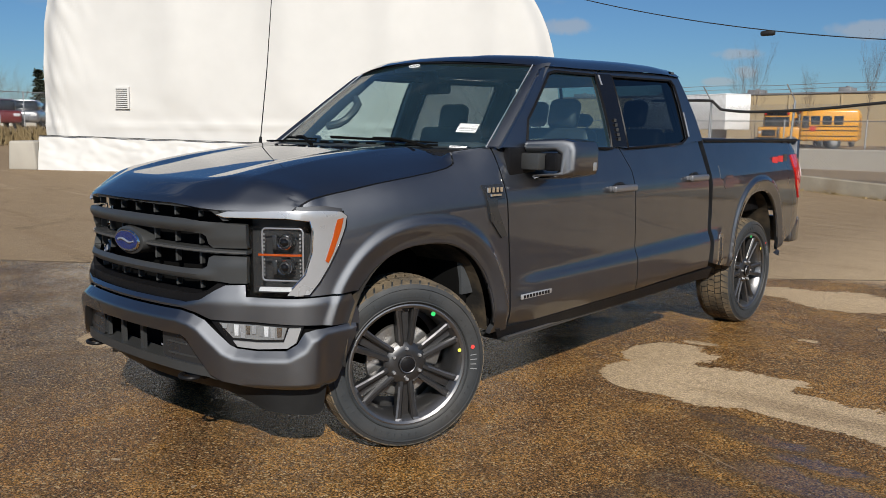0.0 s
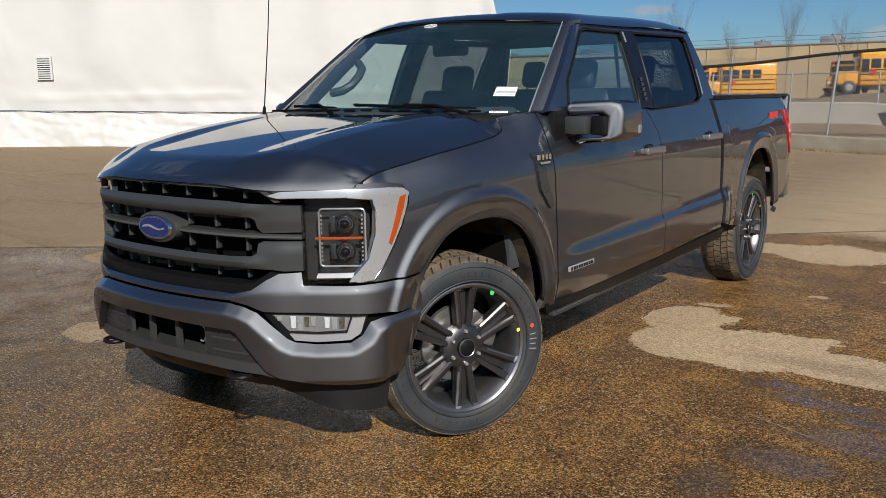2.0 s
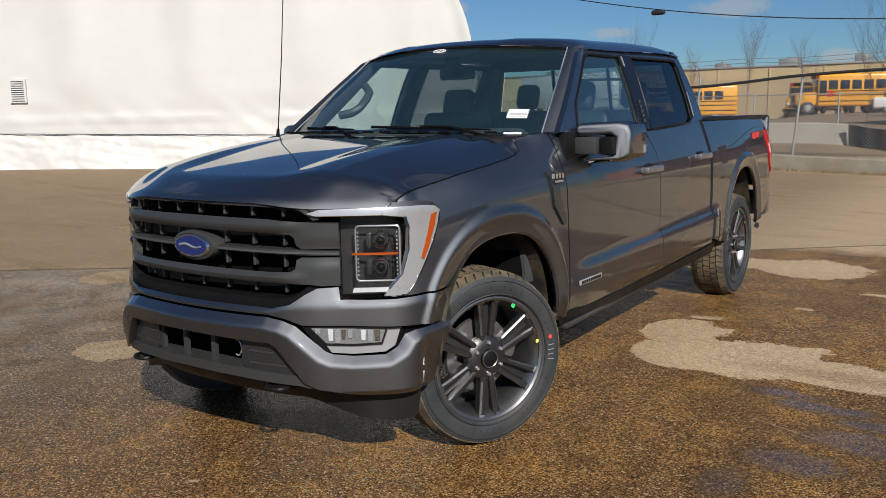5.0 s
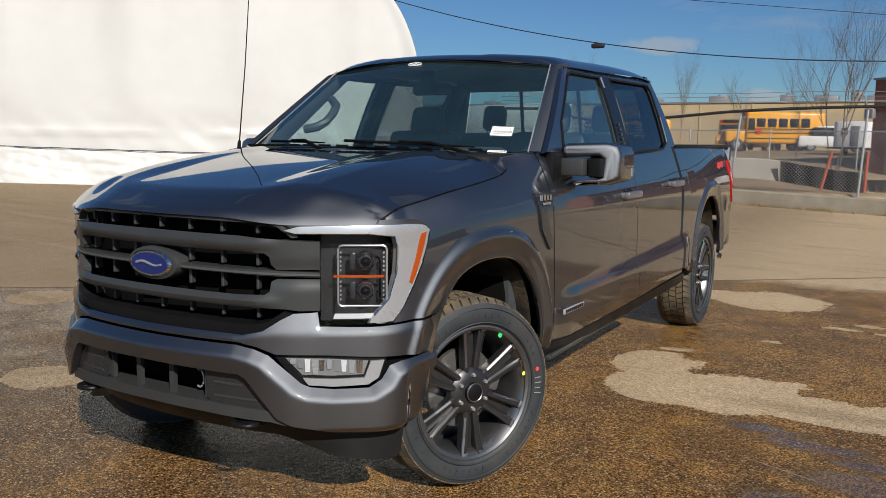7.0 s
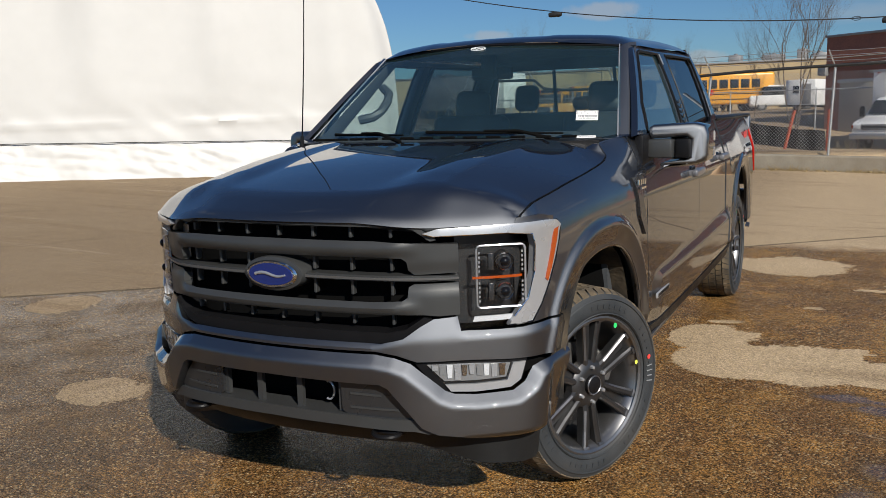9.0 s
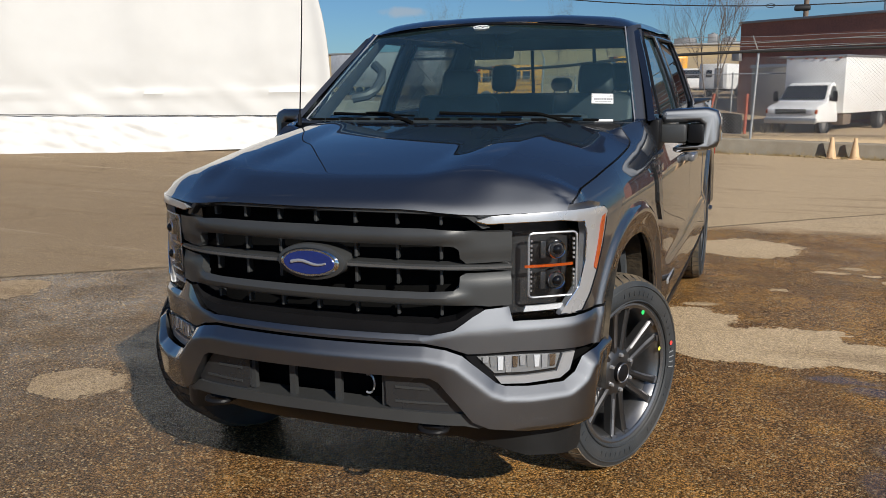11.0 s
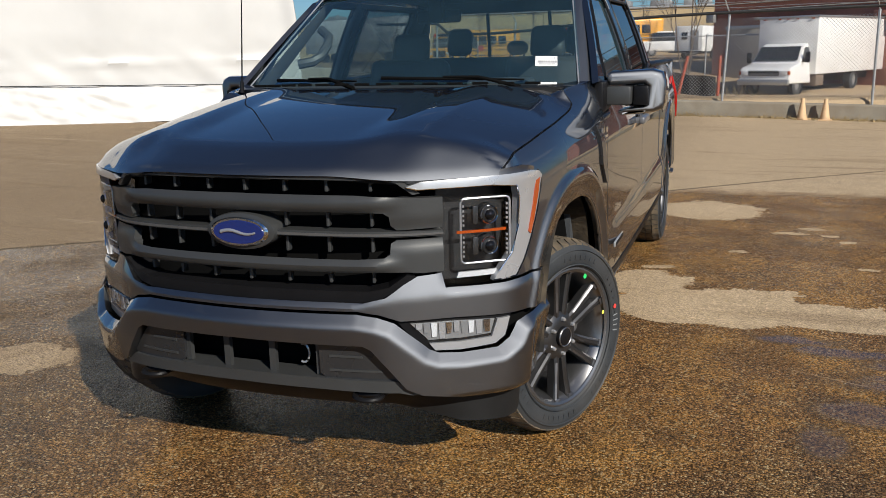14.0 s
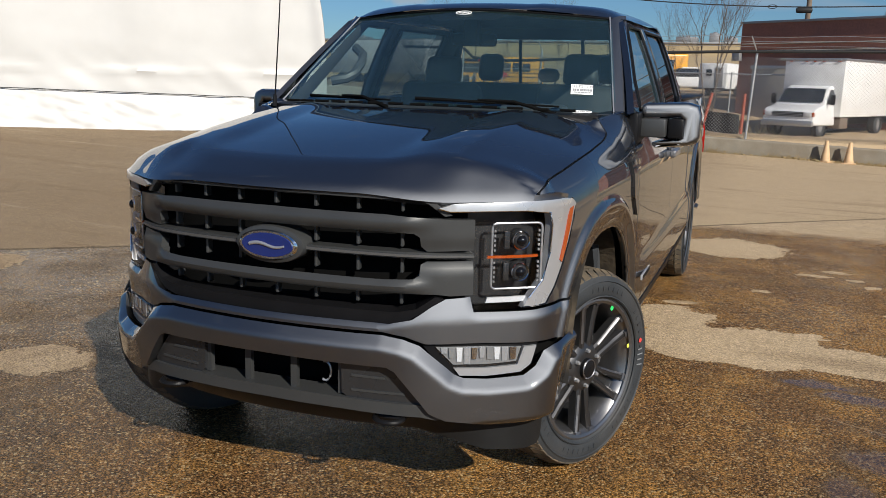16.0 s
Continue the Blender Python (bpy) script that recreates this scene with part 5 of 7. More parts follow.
part("tail_pipe", tube([(.5, 3.4, .45), (.5, 4.2, .43), (.62, 4.6, .45)], .035, 10), STEEL, truck)

# cab back wall with the rear window
bk_out = [(-.88, 1.38), (.88, 1.38), (.74, 1.90), (-.74, 1.90)]
bk_in = [(-.74, 1.48), (.74, 1.48), (.66, 1.815), (-.66, 1.815)]
bm = ring(resample(bk_out, 4), resample(bk_in, 4), lambda x, z: Vector((x, 2.96 - .22 * (z - 1.38), z)), -.05, (0, -1, 0))
part("cab_back", bm, CABIN, truck, smooth=False)
bm = sheet(bk_in, lambda x, z: Vector((x, 2.975 - .22 * (z - 1.38), z)), .3, .3, (0, 1, 0), 0)
part("rear_window", bm, TINTED, truck)
for x in (-.235, .235):
    part("slider_post", tube([(x, 2.965 - .022, 1.48), (x * .97, 2.965 - .096, 1.815)], .013, 6), BLACK, truck)
part("cab_back_lower", box((-.90, 2.90, .62), (.90, 2.975, 1.40), .02), DARK, truck)
part("headliner", sheet([(-.68, 1.22), (.68, 1.22), (.68, 2.85), (-.68, 2.85)], lambda x, y: Vector((x, y, roof_z(x, y) - .045)), .2, .2, (0, 0, -1), 0), CABINGREY, truck)
for s in (1, -1):
    part("door_card", box((min(s * .86, s * .90), .70, .65), (max(s * .86, s * .90), 2.88, 1.385), .02), CABIN, truck)
# dashboard
dash_prof = [(.42, 1.36), (.55, 1.392), (.80, 1.388), (.98, 1.36), (1.05, 1.30), (1.05, 1.15), (.98, .95), (.98, .66), (.46, .66)]
bm = bmesh.new()
a = [bm.verts.new((-.86, y, z)) for y, z in dash_prof]
b = [bm.verts.new((.86, y, z)) for y, z in dash_prof]
for i in range(len(a)):
    j = (i + 1) % len(a)
    bm.faces.new((a[i], a[j], b[j], b[i]))
bm.faces.new(a[::-1])
bm.faces.new(b)
bmesh.ops.recalc_face_normals(bm, faces=bm.faces)
dash = part("dashboard", bm, CABIN, truck, "black dashboard")
part("instrument_hood", box((.26, .80, 1.34), (.58, 1.0, 1.415), .03), CABIN, dash)
part("centre_screen", box((-.17, 1.02, 1.13), (.17, 1.06, 1.36), .01), GLOSSBLACK, dash)
part("centre_console", box((-.16, 1.0, .66), (.16, 1.9, .98), .04), CABIN, truck)
rimc = Matrix.Translation((.41, 1.18, 1.23)) @ Matrix.Rotation(radians(-62), 4, "X")
sw = part("steering_wheel", tube([rimc @ Vector((.19 * math.cos(t), .19 * math.sin(t), 0)) for t in np.linspace(0, math.tau, 32, endpoint=False)], .017, 8, True), CABIN, truck, "black leather steering wheel")
part("wheel_boss", box((-.075, -.06, -.03), (.075, .06, .02), .02, rimc), CABINGREY, sw)
for x0, y0 in ((-.18, .02), (.18, .02), (0, -.18)):
    part("wheel_spoke", tube([rimc @ Vector((0, 0, -.01)), rimc @ Vector((x0, y0, 0))], .016, 6), CABINGREY, sw)
part("interior_mirror", box((-.125, 1.16, 1.70), (.125, 1.195, 1.77), .018), BLACK, truck)
part("mirror_stem", box((-.04, 1.10, 1.70), (.04, 1.17, 1.84), .015), BLACK, truck)
part("grab_handle", tube([(-.73, .93, 1.50), (-.655, .96, 1.515), (-.625, 1.0, 1.545), (-.615, 1.06, 1.60), (-.63, 1.11, 1.645), (-.69, 1.14, 1.685)], .026, 8), CABIN, truck)


def seat(x, y, w, rows, top):
    seat_ob = part("seat", box((x - w / 2, y - .26, .74), (x + w / 2, y + .28, .95), .06, seg=3), CABIN, truck, "black leather seat")
    lean = Matrix.Translation((x, y + .27, .92)) @ Matrix.Rotation(radians(-14), 4, "X")
    part("seat_back", box((-w / 2, -.07, 0), (w / 2, .07, .60), .055, lean, 3), CABIN, seat_ob)
    for hx, hw, drop in rows:
        part("head_rest", box((hx - hw, -.055, top - .20), (hx + hw, .05, top - drop), .05, lean, 3), CABIN, seat_ob)
        part("rest_post", tube([lean @ Vector((hx - .05, 0, .55)), lean @ Vector((hx - .05, 0, .68))], .007, 6), STEEL, seat_ob)
        part("rest_post", tube([lean @ Vector((hx + .05, 0, .55)), lean @ Vector((hx + .05, 0, .68))], .007, 6), STEEL, seat_ob)


seat(.42, 1.54, .52, ((0, .112, 0),), .795)
seat(-.42, 1.40, .52, ((0, .118, 0),), .765)
seat(0, 2.42, 1.40, ((-.44, .095, 0), (0, .08, .10), (.44, .095, 0)), .815)

# ---- the lot: one sheet of ground ----


def ground_z(x, y):
    z = 0.033 * min(14.0, max(0.0, -x - 1.5)) * smoothstep(0, 3, -x - 1.5 + 1)
    q = smoothstep(4, 18, y)
    z += q * (-0.08 - 0.03 * max(-4.0, min(5.0, x))) * (1 - smoothstep(-6, -12, x))
    if y > 18.4:
        k = smoothstep(18.55, 18.75, y)
        mid = -0.12 + 0.40 * smoothstep(1.0, -3.0, x)
        z2 = 0.30 + (mid - 0.30) * smoothstep(19, 27, y) + (0.95 - mid) * smoothstep(30, 54, y) * smoothstep(8, -2, x)
        z = z + (z2 - z) * k * (1 - smoothstep(-8, -14, x))
    z += 0.9 * smoothstep(20, 45, -x) * 1.0
    return z


xs = np.concatenate([-np.geomspace(900, 12, 26), np.arange(-11.5, -5, .5), np.arange(-5, 5.01, .25), np.arange(5.5, 12, .5), np.geomspace(12, 900, 26)])
ys = np.concatenate([-np.geomspace(900, 9, 20), np.arange(-8.5, -4, .5), np.arange(-4, 8.01, .25), np.arange(8.5, 18.4, .5), np.array([18.5, 18.55, 18.62, 18.7, 18.8, 19.2]), np.arange(20, 32, 1.0), np.geomspace(32, 900, 26)])
vs = [(float(x), float(y), ground_z(x, y)) for y in ys for x in xs]
nx = len(xs)
fs = [(j * nx + i, j * nx + i + 1, (j + 1) * nx + i + 1, (j + 1) * nx + i) for j in range(len(ys) - 1) for i in range(nx - 1)]
gme = bpy.data.meshes.new("ground")
gme.from_pydata(vs, [], fs)
gme.shade_smooth()


class Nodes:
    """Short hand for building node maths."""

    def __init__(self, m):
        self.t = m.node_tree
        self.n, self.l = self.t.nodes, self.t.links

    def math(self, op, a, b=None, c=None):
        k = self.n.new("ShaderNodeMath")
        k.operation = op
        for i, v in enumerate((a, b, c)):
            if v is None:
                continue
            if isinstance(v, (int, float)):
                k.inputs[i].default_value = v
            else:
                self.l.new(v, k.inputs[i])
        return k.outputs[0]

    def noise(self, vec, scale, detail=4, rough=.55):
        k = self.n.new("ShaderNodeTexNoise")
        k.inputs["Scale"].default_value = scale
        k.inputs["Detail"].default_value = detail
        k.inputs["Roughness"].default_value = rough
        self.l.new(vec, k.inputs["Vector"])
        return k.outputs["Fac"]

    def rng(self, v, a, b, c=0.0, d=1.0, smooth=True):
        k = self.n.new("ShaderNodeMapRange")
        k.interpolation_type = "SMOOTHSTEP" if smooth else "LINEAR"
        self.l.new(v, k.inputs["Value"])
        for nm, val in (("From Min", a), ("From Max", b), ("To Min", c), ("To Max", d)):
            k.inputs[nm].default_value = val
        return k.outputs["Result"]

    def mix(self, f, a, b):
        k = self.n.new("ShaderNodeMixRGB")
        for i, v in enumerate((f, a, b)):
            if isinstance(v, tuple):
                k.inputs[i].default_value = (*v, 1)
            elif isinstance(v, (int, float)):
                k.inputs[i].default_value = v
            else:
                self.l.new(v, k.inputs[i])
        return k.outputs[0]


def lot_material():
    m = bpy.data.materials.new("muddy_wet_and_dry_asphalt")
    m.use_nodes = True
    N = Nodes(m)
    p = N.n["Principled BSDF"]
    tc = N.n.new("ShaderNodeTexCoord")
    vec = tc.outputs["Object"]
    sep = N.n.new("ShaderNodeSeparateXYZ")
    N.l.new(vec, sep.inputs[0])
    x, y = sep.outputs["X"], sep.outputs["Y"]
    wob = N.math("SUBTRACT", N.noise(vec, 1.6, 6, .62), .5)
    wob2 = N.math("SUBTRACT", N.noise(vec, 6.5, 5, .6), .5)
    shift = N.math("ADD", N.math("MULTIPLY", wob, .9), N.math("MULTIPLY", wob2, .34))
    wob3 = N.math("SUBTRACT", N.noise(vec, 26, 4, .65), .5)
    xa = N.math("ADD", x, N.math("MULTIPLY", wob2, .22))
    ya = N.math("ADD", y, N.math("MULTIPLY", wob2, .16))
    # damp apron round the truck: ends at a paving joint and in a ragged line farther back
    joint = N.math("ADD", N.math("MULTIPLY", x, -.68), N.math("MULTIPLY", y, .73))
    wet = N.math("MULTIPLY", N.rng(N.math("ADD", joint, N.math("MULTIPLY", wob2, .10)), 4.02, 4.10, 1, 0), N.rng(N.math("ADD", y, N.math("MULTIPLY", shift, 1.3)), 6.1, 6.7, 1, 0))
    # dry islands
    dry = None
    for cx, cy, rx, ry in ((1.01, 2.42, .27, .33), (1.22, 1.92, .36, .37), (1.60, 1.97, .40, .42), (2.2, 1.88, .60, .25), (2.9, 1.88, .70, .32), (1.84, 2.33, .16, .06),
                           (1.30, 5.22, .50, .50), (.72, 5.25, .36, .28), (1.98, 4.25, .14, .05), (2.17, 4.46, .13, .045), (2.29, 4.20, .09, .04), (2.40, 3.98, .07, .04), (1.57, 3.46, .07, .04),
                           (1.035, 2.86, .10, .05), (2.45, 3.10, .08, .04), (-1.98, .02, .27, .22), (-3.93, 1.36, .27, .29), (4.6, 3.0, .9, .4)):
        dx = N.math("DIVIDE", N.math("SUBTRACT", xa, cx), rx)
        dy = N.math("DIVIDE", N.math("SUBTRACT", ya, cy), ry)
        d = N.math("ADD", N.math("MULTIPLY", dx, dx), N.math("MULTIPLY", dy, dy))
        d = N.math("ADD", d, N.math("ADD", N.math("MULTIPLY", wob2, 1.0), N.math("MULTIPLY", wob3, .8)))
        dry = d if dry is None else N.math("MINIMUM", dry, d)
    wet = N.math("MULTIPLY", wet, N.rng(dry, .96, 1.03))
    # shallow puddles
    pud = None
    for cx, cy, rx, ry in ((2.52, .86, .42, .13), (2.12, 1.27, .24, .07), (1.88, 1.41, .20, .06), (2.42, 1.12, .22, .07), (2.9, .55, .4, .16), (2.14, .50, .20, .13), (1.94, .16, .09, .15)):
        dx = N.math("DIVIDE", N.math("SUBTRACT", x, cx), rx)
        dy = N.math("DIVIDE", N.math("SUBTRACT", ya, cy), ry)
        d = N.math("ADD", N.math("ADD", N.math("MULTIPLY", dx, dx), N.math("MULTIPLY", dy, dy)), N.math("MULTIPLY", wob2, 1.5))
        pud = d if pud is None else N.math("MINIMUM", pud, d)
    # colours
    grain = N.n.new("ShaderNodeTexVoronoi")
    grain.inputs["Scale"].default_value = 126
    N.l.new(vec, grain.inputs["Vector"])
    gcol = N.n.new("ShaderNodeSeparateColor")
    N.l.new(grain.outputs["Color"], gcol.inputs[0])
    speck = N.rng(gcol.outputs[0], 0, 1, .02, 1.98, False)
    big = N.noise(vec, .45, 5)
    mid = N.noise(vec, 2.4, 6, .65)
    fine = N.noise(vec, 24, 6, .8)
    dryc = N.mix(N.rng(mid, .35, .7), (.34, .255, .165), (.42, .325, .22))
    dryc = N.mix(N.rng(big, .35, .65, 0, .55), dryc, (.28, .20, .125))
    cracks = N.n.new("ShaderNodeTexVoronoi")
    cracks.feature = "DISTANCE_TO_EDGE"
    cracks.inputs["Scale"].default_value = .33
    warp = N.n.new("ShaderNodeVectorMath")
    warp.operation = "ADD"
    nz = N.n.new("ShaderNodeTexNoise")
    nz.inputs["Scale"].default_value = 1.1
    nz.inputs["Detail"].default_value = 6
    N.l.new(vec, nz.inputs["Vector"])
    N.l.new(vec, warp.inputs[0])
    N.l.new(nz.outputs["Color"], warp.inputs[1])
    N.l.new(warp.outputs[0], cracks.inputs["Vector"])
    crack = N.rng(cracks.outputs["Distance"], .004, .014, .75, 0)
    dryc = N.mix(N.math("MULTIPLY", crack, N.rng(big, .48, .56)), dryc, (.10, .072, .05))
    dryc = N.mix(N.rng(joint, 3.9, 4.3, 0, .7), dryc, (.220, .162, .106))
    dryc = N.mix(N.math("MULTIPLY", N.rng(x, -1.0, 1.5), .75), dryc, (.52, .395, .255))
    # blend to a darker, greyer tone towards -x
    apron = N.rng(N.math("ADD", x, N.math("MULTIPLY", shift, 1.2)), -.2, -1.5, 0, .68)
    # long faint mud streaks and the open paving joint
    turn_n = N.n.new("ShaderNodeMapping")
    turn_n.inputs["Rotation"].default_value = (0, 0, radians(-42))
    turn_n.inputs["Scale"].default_value = (.22, 2.6, 1)
    N.l.new(vec, turn_n.inputs["Vector"])
    streak = N.noise(turn_n.outputs[0], 1.0, 7, .68)
    dryc = N.mix(N.rng(streak, .55, .62, 0, .42), dryc, (.19, .130, .080))
    dryc = N.mix(N.rng(streak, .42, .34, 0, .4), dryc, (.44, .35, .25))
    wetc = N.mix(N.rng(N.math("ADD", mid, N.math("MULTIPLY", wob, .5)), .40, .66), (.168, .089, .034), (.290, .153, .046))
    wetc = N.mix(N.rng(N.noise(vec, .8, 5, .6), .52, .72, 0, .5), wetc, (.080, .056, .036))
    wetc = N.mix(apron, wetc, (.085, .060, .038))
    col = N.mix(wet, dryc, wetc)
    gap = N.math("ABSOLUTE", N.math("SUBTRACT", N.math("ADD", joint, N.math("MULTIPLY", wob2, .05)), 4.08))
    col = N.mix(N.rng(gap, .012, .045, .75, 0), col, (.055, .042, .030))
    mul = N.n.new("ShaderNodeMixRGB")
    mul.blend_type = "MULTIPLY"
    mul.inputs[0].default_value = 1
    N.l.new(col, mul.inputs[1])
    sp = N.math("MULTIPLY", N.math("ADD", N.math("MULTIPLY", speck, .6), .4), N.rng(fine, .3, .7, .60, 1.40, False))
    sp = N.math("ADD", 1.0, N.math("MULTIPLY", N.math("SUBTRACT", sp, 1.0), N.math("MULTIPLY", N.math("MULTIPLY_ADD", wet, .55, .45), N.rng(joint, 3.9, 4.3, 1, .35))))
    # shade in the crevices between grains, multiplied into the colour
    pit_shade = N.rng(grain.outputs["Distance"], .40, .70, 1.46, .40)
    sp = N.math("MULTIPLY", sp, N.math("ADD", 1.0, N.math("MULTIPLY", N.math("SUBTRACT", pit_shade, 1.0), N.math("MULTIPLY_ADD", wet, .5, .5))))
    N.l.new(sp, mul.inputs[2])
    # pale stones, coloured brighter to paint in the glints on the grain
    stone = N.rng(gcol.outputs[2], .925, .945, 0, .9)
    final = N.mix(stone, mul.outputs[0], (.50, .37, .20))
    pool = N.math("MULTIPLY", N.rng(pud, 1.25, .55), N.rng(gcol.outputs[1], .86, .92, 1, .25))
    damp = N.rng(pud, 2.4, .7, 0, .55)
    final = N.mix(damp, final, (.075, .052, .034))
    # a long pale scratch in the mud
    along = N.math("ADD", N.math("MULTIPLY", N.math("SUBTRACT", x, 2.008), .926), N.math("MULTIPLY", N.math("SUBTRACT", y, .893), -.378))
    across = N.math("ABSOLUTE", N.math("ADD", N.math("ADD", N.math("MULTIPLY", N.math("SUBTRACT", x, 2.008), .378), N.math("MULTIPLY", N.math("SUBTRACT", y, .893), .926)), N.math("MULTIPLY", wob2, .02)))
    scratch = N.math("MULTIPLY", N.rng(across, .003, .008, .6, 0), N.rng(N.math("ABSOLUTE", along), .15, .19, 1, 0))
    final = N.mix(scratch, final, (.42, .30, .19))
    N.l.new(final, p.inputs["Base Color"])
    rwet = N.rng(N.noise(vec, 1.3, 6, .7), .38, .66, .10, .40)
    rwet = N.math("MULTIPLY", rwet, N.rng(gcol.outputs[1], 0, 1, .55, 1.35, False))
    rough = N.math("ADD", N.math("MULTIPLY", wet, rwet), N.math("MULTIPLY", N.math("SUBTRACT", 1.0, wet), .88))
    rough = N.math("MULTIPLY", rough, N.math("MULTIPLY_ADD", pool, -.85, 1.0))
    N.l.new(rough, p.inputs["Roughness"])
    N.l.new(N.math("ADD", N.math("MULTIPLY", pool, .40), N.math("MULTIPLY_ADD", wet, -.005, .07)), p.inputs["Specular IOR Level"])
    b = N.n.new("ShaderNodeBump")
    b.inputs["Strength"].default_value = 1.0
    b.inputs["Distance"].default_value = .0065
    hgt = N.math("ADD", N.math("MULTIPLY", grain.outputs["Distance"], -1.3), N.math("ADD", N.math("MULTIPLY", fine, .4), N.math("MULTIPLY", mid, .8)))
    hgt = N.math("MULTIPLY", hgt, N.math("MULTIPLY_ADD", wet, .6, .4))
    hgt = N.math("MULTIPLY", hgt, N.math("MULTIPLY_ADD", pool, -.93, 1.0))
    N.l.new(hgt, b.inputs["Height"])
    N.l.new(b.outputs["Normal"], p.inputs["Normal"])
    return m


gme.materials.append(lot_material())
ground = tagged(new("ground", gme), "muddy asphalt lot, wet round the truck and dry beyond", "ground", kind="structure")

FABRIC = material("white_pvc_fabric", (0.545, 0.54, 0.525), 0.5, vary=0.04, scale=0.5, bump=0.05, bump_scale=2.5)
CONCRETE = material("grey_concrete", (0.24, 0.215, 0.17), 0.85, vary=0.2, scale=3, bump=0.2, bump_scale=60, dirt=(.16, .12, .08), dirt_amount=.6, dirt_scale=2)
PALECONCRETE = material("pale_concrete", (0.36, 0.335, 0.29), 0.85, vary=0.15, scale=3, bump=0.2, bump_scale=60)
GALV = material("galvanised_steel", (0.45, 0.46, 0.47), 0.4, 0.8, vary=0.15, scale=20)
CABLE = material("black_cable_sheath", (0.015, 0.015, 0.015), 0.6)
BUSYELLOW = material("school_bus_yellow_paint", (0.72, 0.33, 0.02), 0.3, coat=0.6, vary=0.06)
WHITEPAINT = material("white_vehicle_paint", (0.80, 0.80, 0.79), 0.35, coat=0.5, vary=0.05, dirt=(.3, .26, .2), dirt_amount=.25)
BRICK = material("red_brown_block_wall", (0.29, 0.125, 0.09), 0.8, vary=0.25, scale=2, bump=0.2, bump_scale=14)
BEIGE = material("tan_stucco", (0.42, 0.33, 0.20), 0.9, vary=0.12, scale=.6)
ROOFGREY = material("grey_sheet_metal", (0.30, 0.30, 0.30), 0.5, 0.5, vary=0.15)
BARK = material("bare_bark", (0.13, 0.10, 0.075), 0.9, vary=0.3, scale=20)
TARP = material("black_geotextile", (0.02, 0.02, 0.02), 0.9, vary=0.3, scale=6, bump=.3, bump_scale=20)
CONEMAT = material("faded_cone_plastic", (0.62, 0.42, 0.24), 0.6, vary=0.2, scale=10)
DARKGLASS = material("dark_vehicle_glass", (0.02, 0.025, 0.03), 0.08, coat=.5)
RUST = material("orange_safety_paint", (0.32, 0.07, 0.035), 0.6, vary=.2)
WOOD = material("weathered_wood_pole", (0.16, 0.12, 0.09), 0.9, vary=.3, scale=8)
STRAW = material("dead_grass", (0.27, 0.20, 0.10), 0.9, vary=.4, scale=6)
CARSILVER = material("silver_car_paint", (0.35, 0.36, 0.38), 0.3, .7, coat=.7)
CARRED = material("dark_red_car_paint", (0.16, 0.02, 0.02), 0.3, coat=.7)
PINE = material("dark_conifer_needles", (0.035, 0.045, 0.025), 0.8, vary=.4, scale=4)

# ---- fabric building ----
TN = Vector((-.667, .745, 0))
TD = Vector((.745, .667, 0))
TO = TN * 15.5
T0, TW, TH, TZ = -2.57, 6.05, 5.6, .38


def arch_half(z, e=3.5):
    k = max(0.0, (z - TZ) / TH)
    return TW * max(0.0, 1 - k ** e) ** (1 / e)


def tent_pt(sv, z, back=0.0):
    p = TO + TD * (T0 + sv) + TN * back
    return Vector((p.x, p.y, z))


tent = thing("fabric_building", "large white fabric-covered arched building with a roped skirt", "building", kind="")
bm = bmesh.new()
NZ, NS = 90, 220
rows = []
for j in range(NZ + 1):
    k = j / NZ
    z = TZ + .02 + (TH - .03) * (1 - (1 - k) ** 1.4)
    hw, hl = arch_half(z), arch_half(z, 5.5)
    row = []
    for i in range(NS + 1):
        f = -1 + 2 * i / NS
        sv = f * (hw if f > 0 else hl)
        fold = .07 * abs(math.cos((sv + .4) * math.pi / 2.5)) ** 6 * smoothstep(1.4, 2.6, z) + .035 * noise.noise(Vector((sv * .5, z * .3, 3)))
        edge = .25 * smoothstep(.90, 1.0, abs(f)) ** 2
        low = smoothstep(2.3, 1.35, z)
        wr = .025 * noise.noise(Vector((sv * 1.1 + z * .8, z * 2.2, 7))) * smoothstep(3.0, 1.2, z)
        wr += .05 * math.exp(-((z - 1.50 - .06 * noise.noise(Vector((sv * .9, 0, 2)))) / .07) ** 2) * (.5 + noise.noise(Vector((sv * .7, 1, 9))))
        rim = smoothstep(-TW + 1.6, -TW + .2, sv)
        wr += .10 * rim * abs(noise.noise(Vector(((sv + z * .45) * 3.2, (z - sv * .5) * .55, 4)))) + .02 * low * noise.noise(Vector(((sv + z * 1.2) * 2.4, (z - sv * .4) * .8, 11)))
        row.append(bm.verts.new(tent_pt(sv, z, -fold - wr + edge)))
    rows.append(row)
for a, b in zip(rows[:-1], rows[1:]):
    for i in range(NS):
        bm.faces.new((a[i], a[i + 1], b[i + 1], b[i]))
bmesh.ops.recalc_face_normals(bm, faces=bm.faces)
part("gable_fabric", bm, FABRIC, tent)
bm = bmesh.new()
rows = []
for back in np.linspace(.24, 26, 27):
    row = []
    for i in range(61):
        t = math.pi * i / 60
        c, sn = math.cos(t), math.sin(t)
        row.append(bm.verts.new(tent_pt(math.copysign(abs(c) ** (2 / 3.5), c) * TW, TZ + TH * sn ** (2 / 3.5), back)))
    rows.append(row)
for a, b in zip(rows[:-1], rows[1:]):
    for i in range(60):
        bm.faces.new((a[i], a[i + 1], b[i + 1], b[i]))
bmesh.ops.recalc_face_normals(bm, faces=bm.faces)
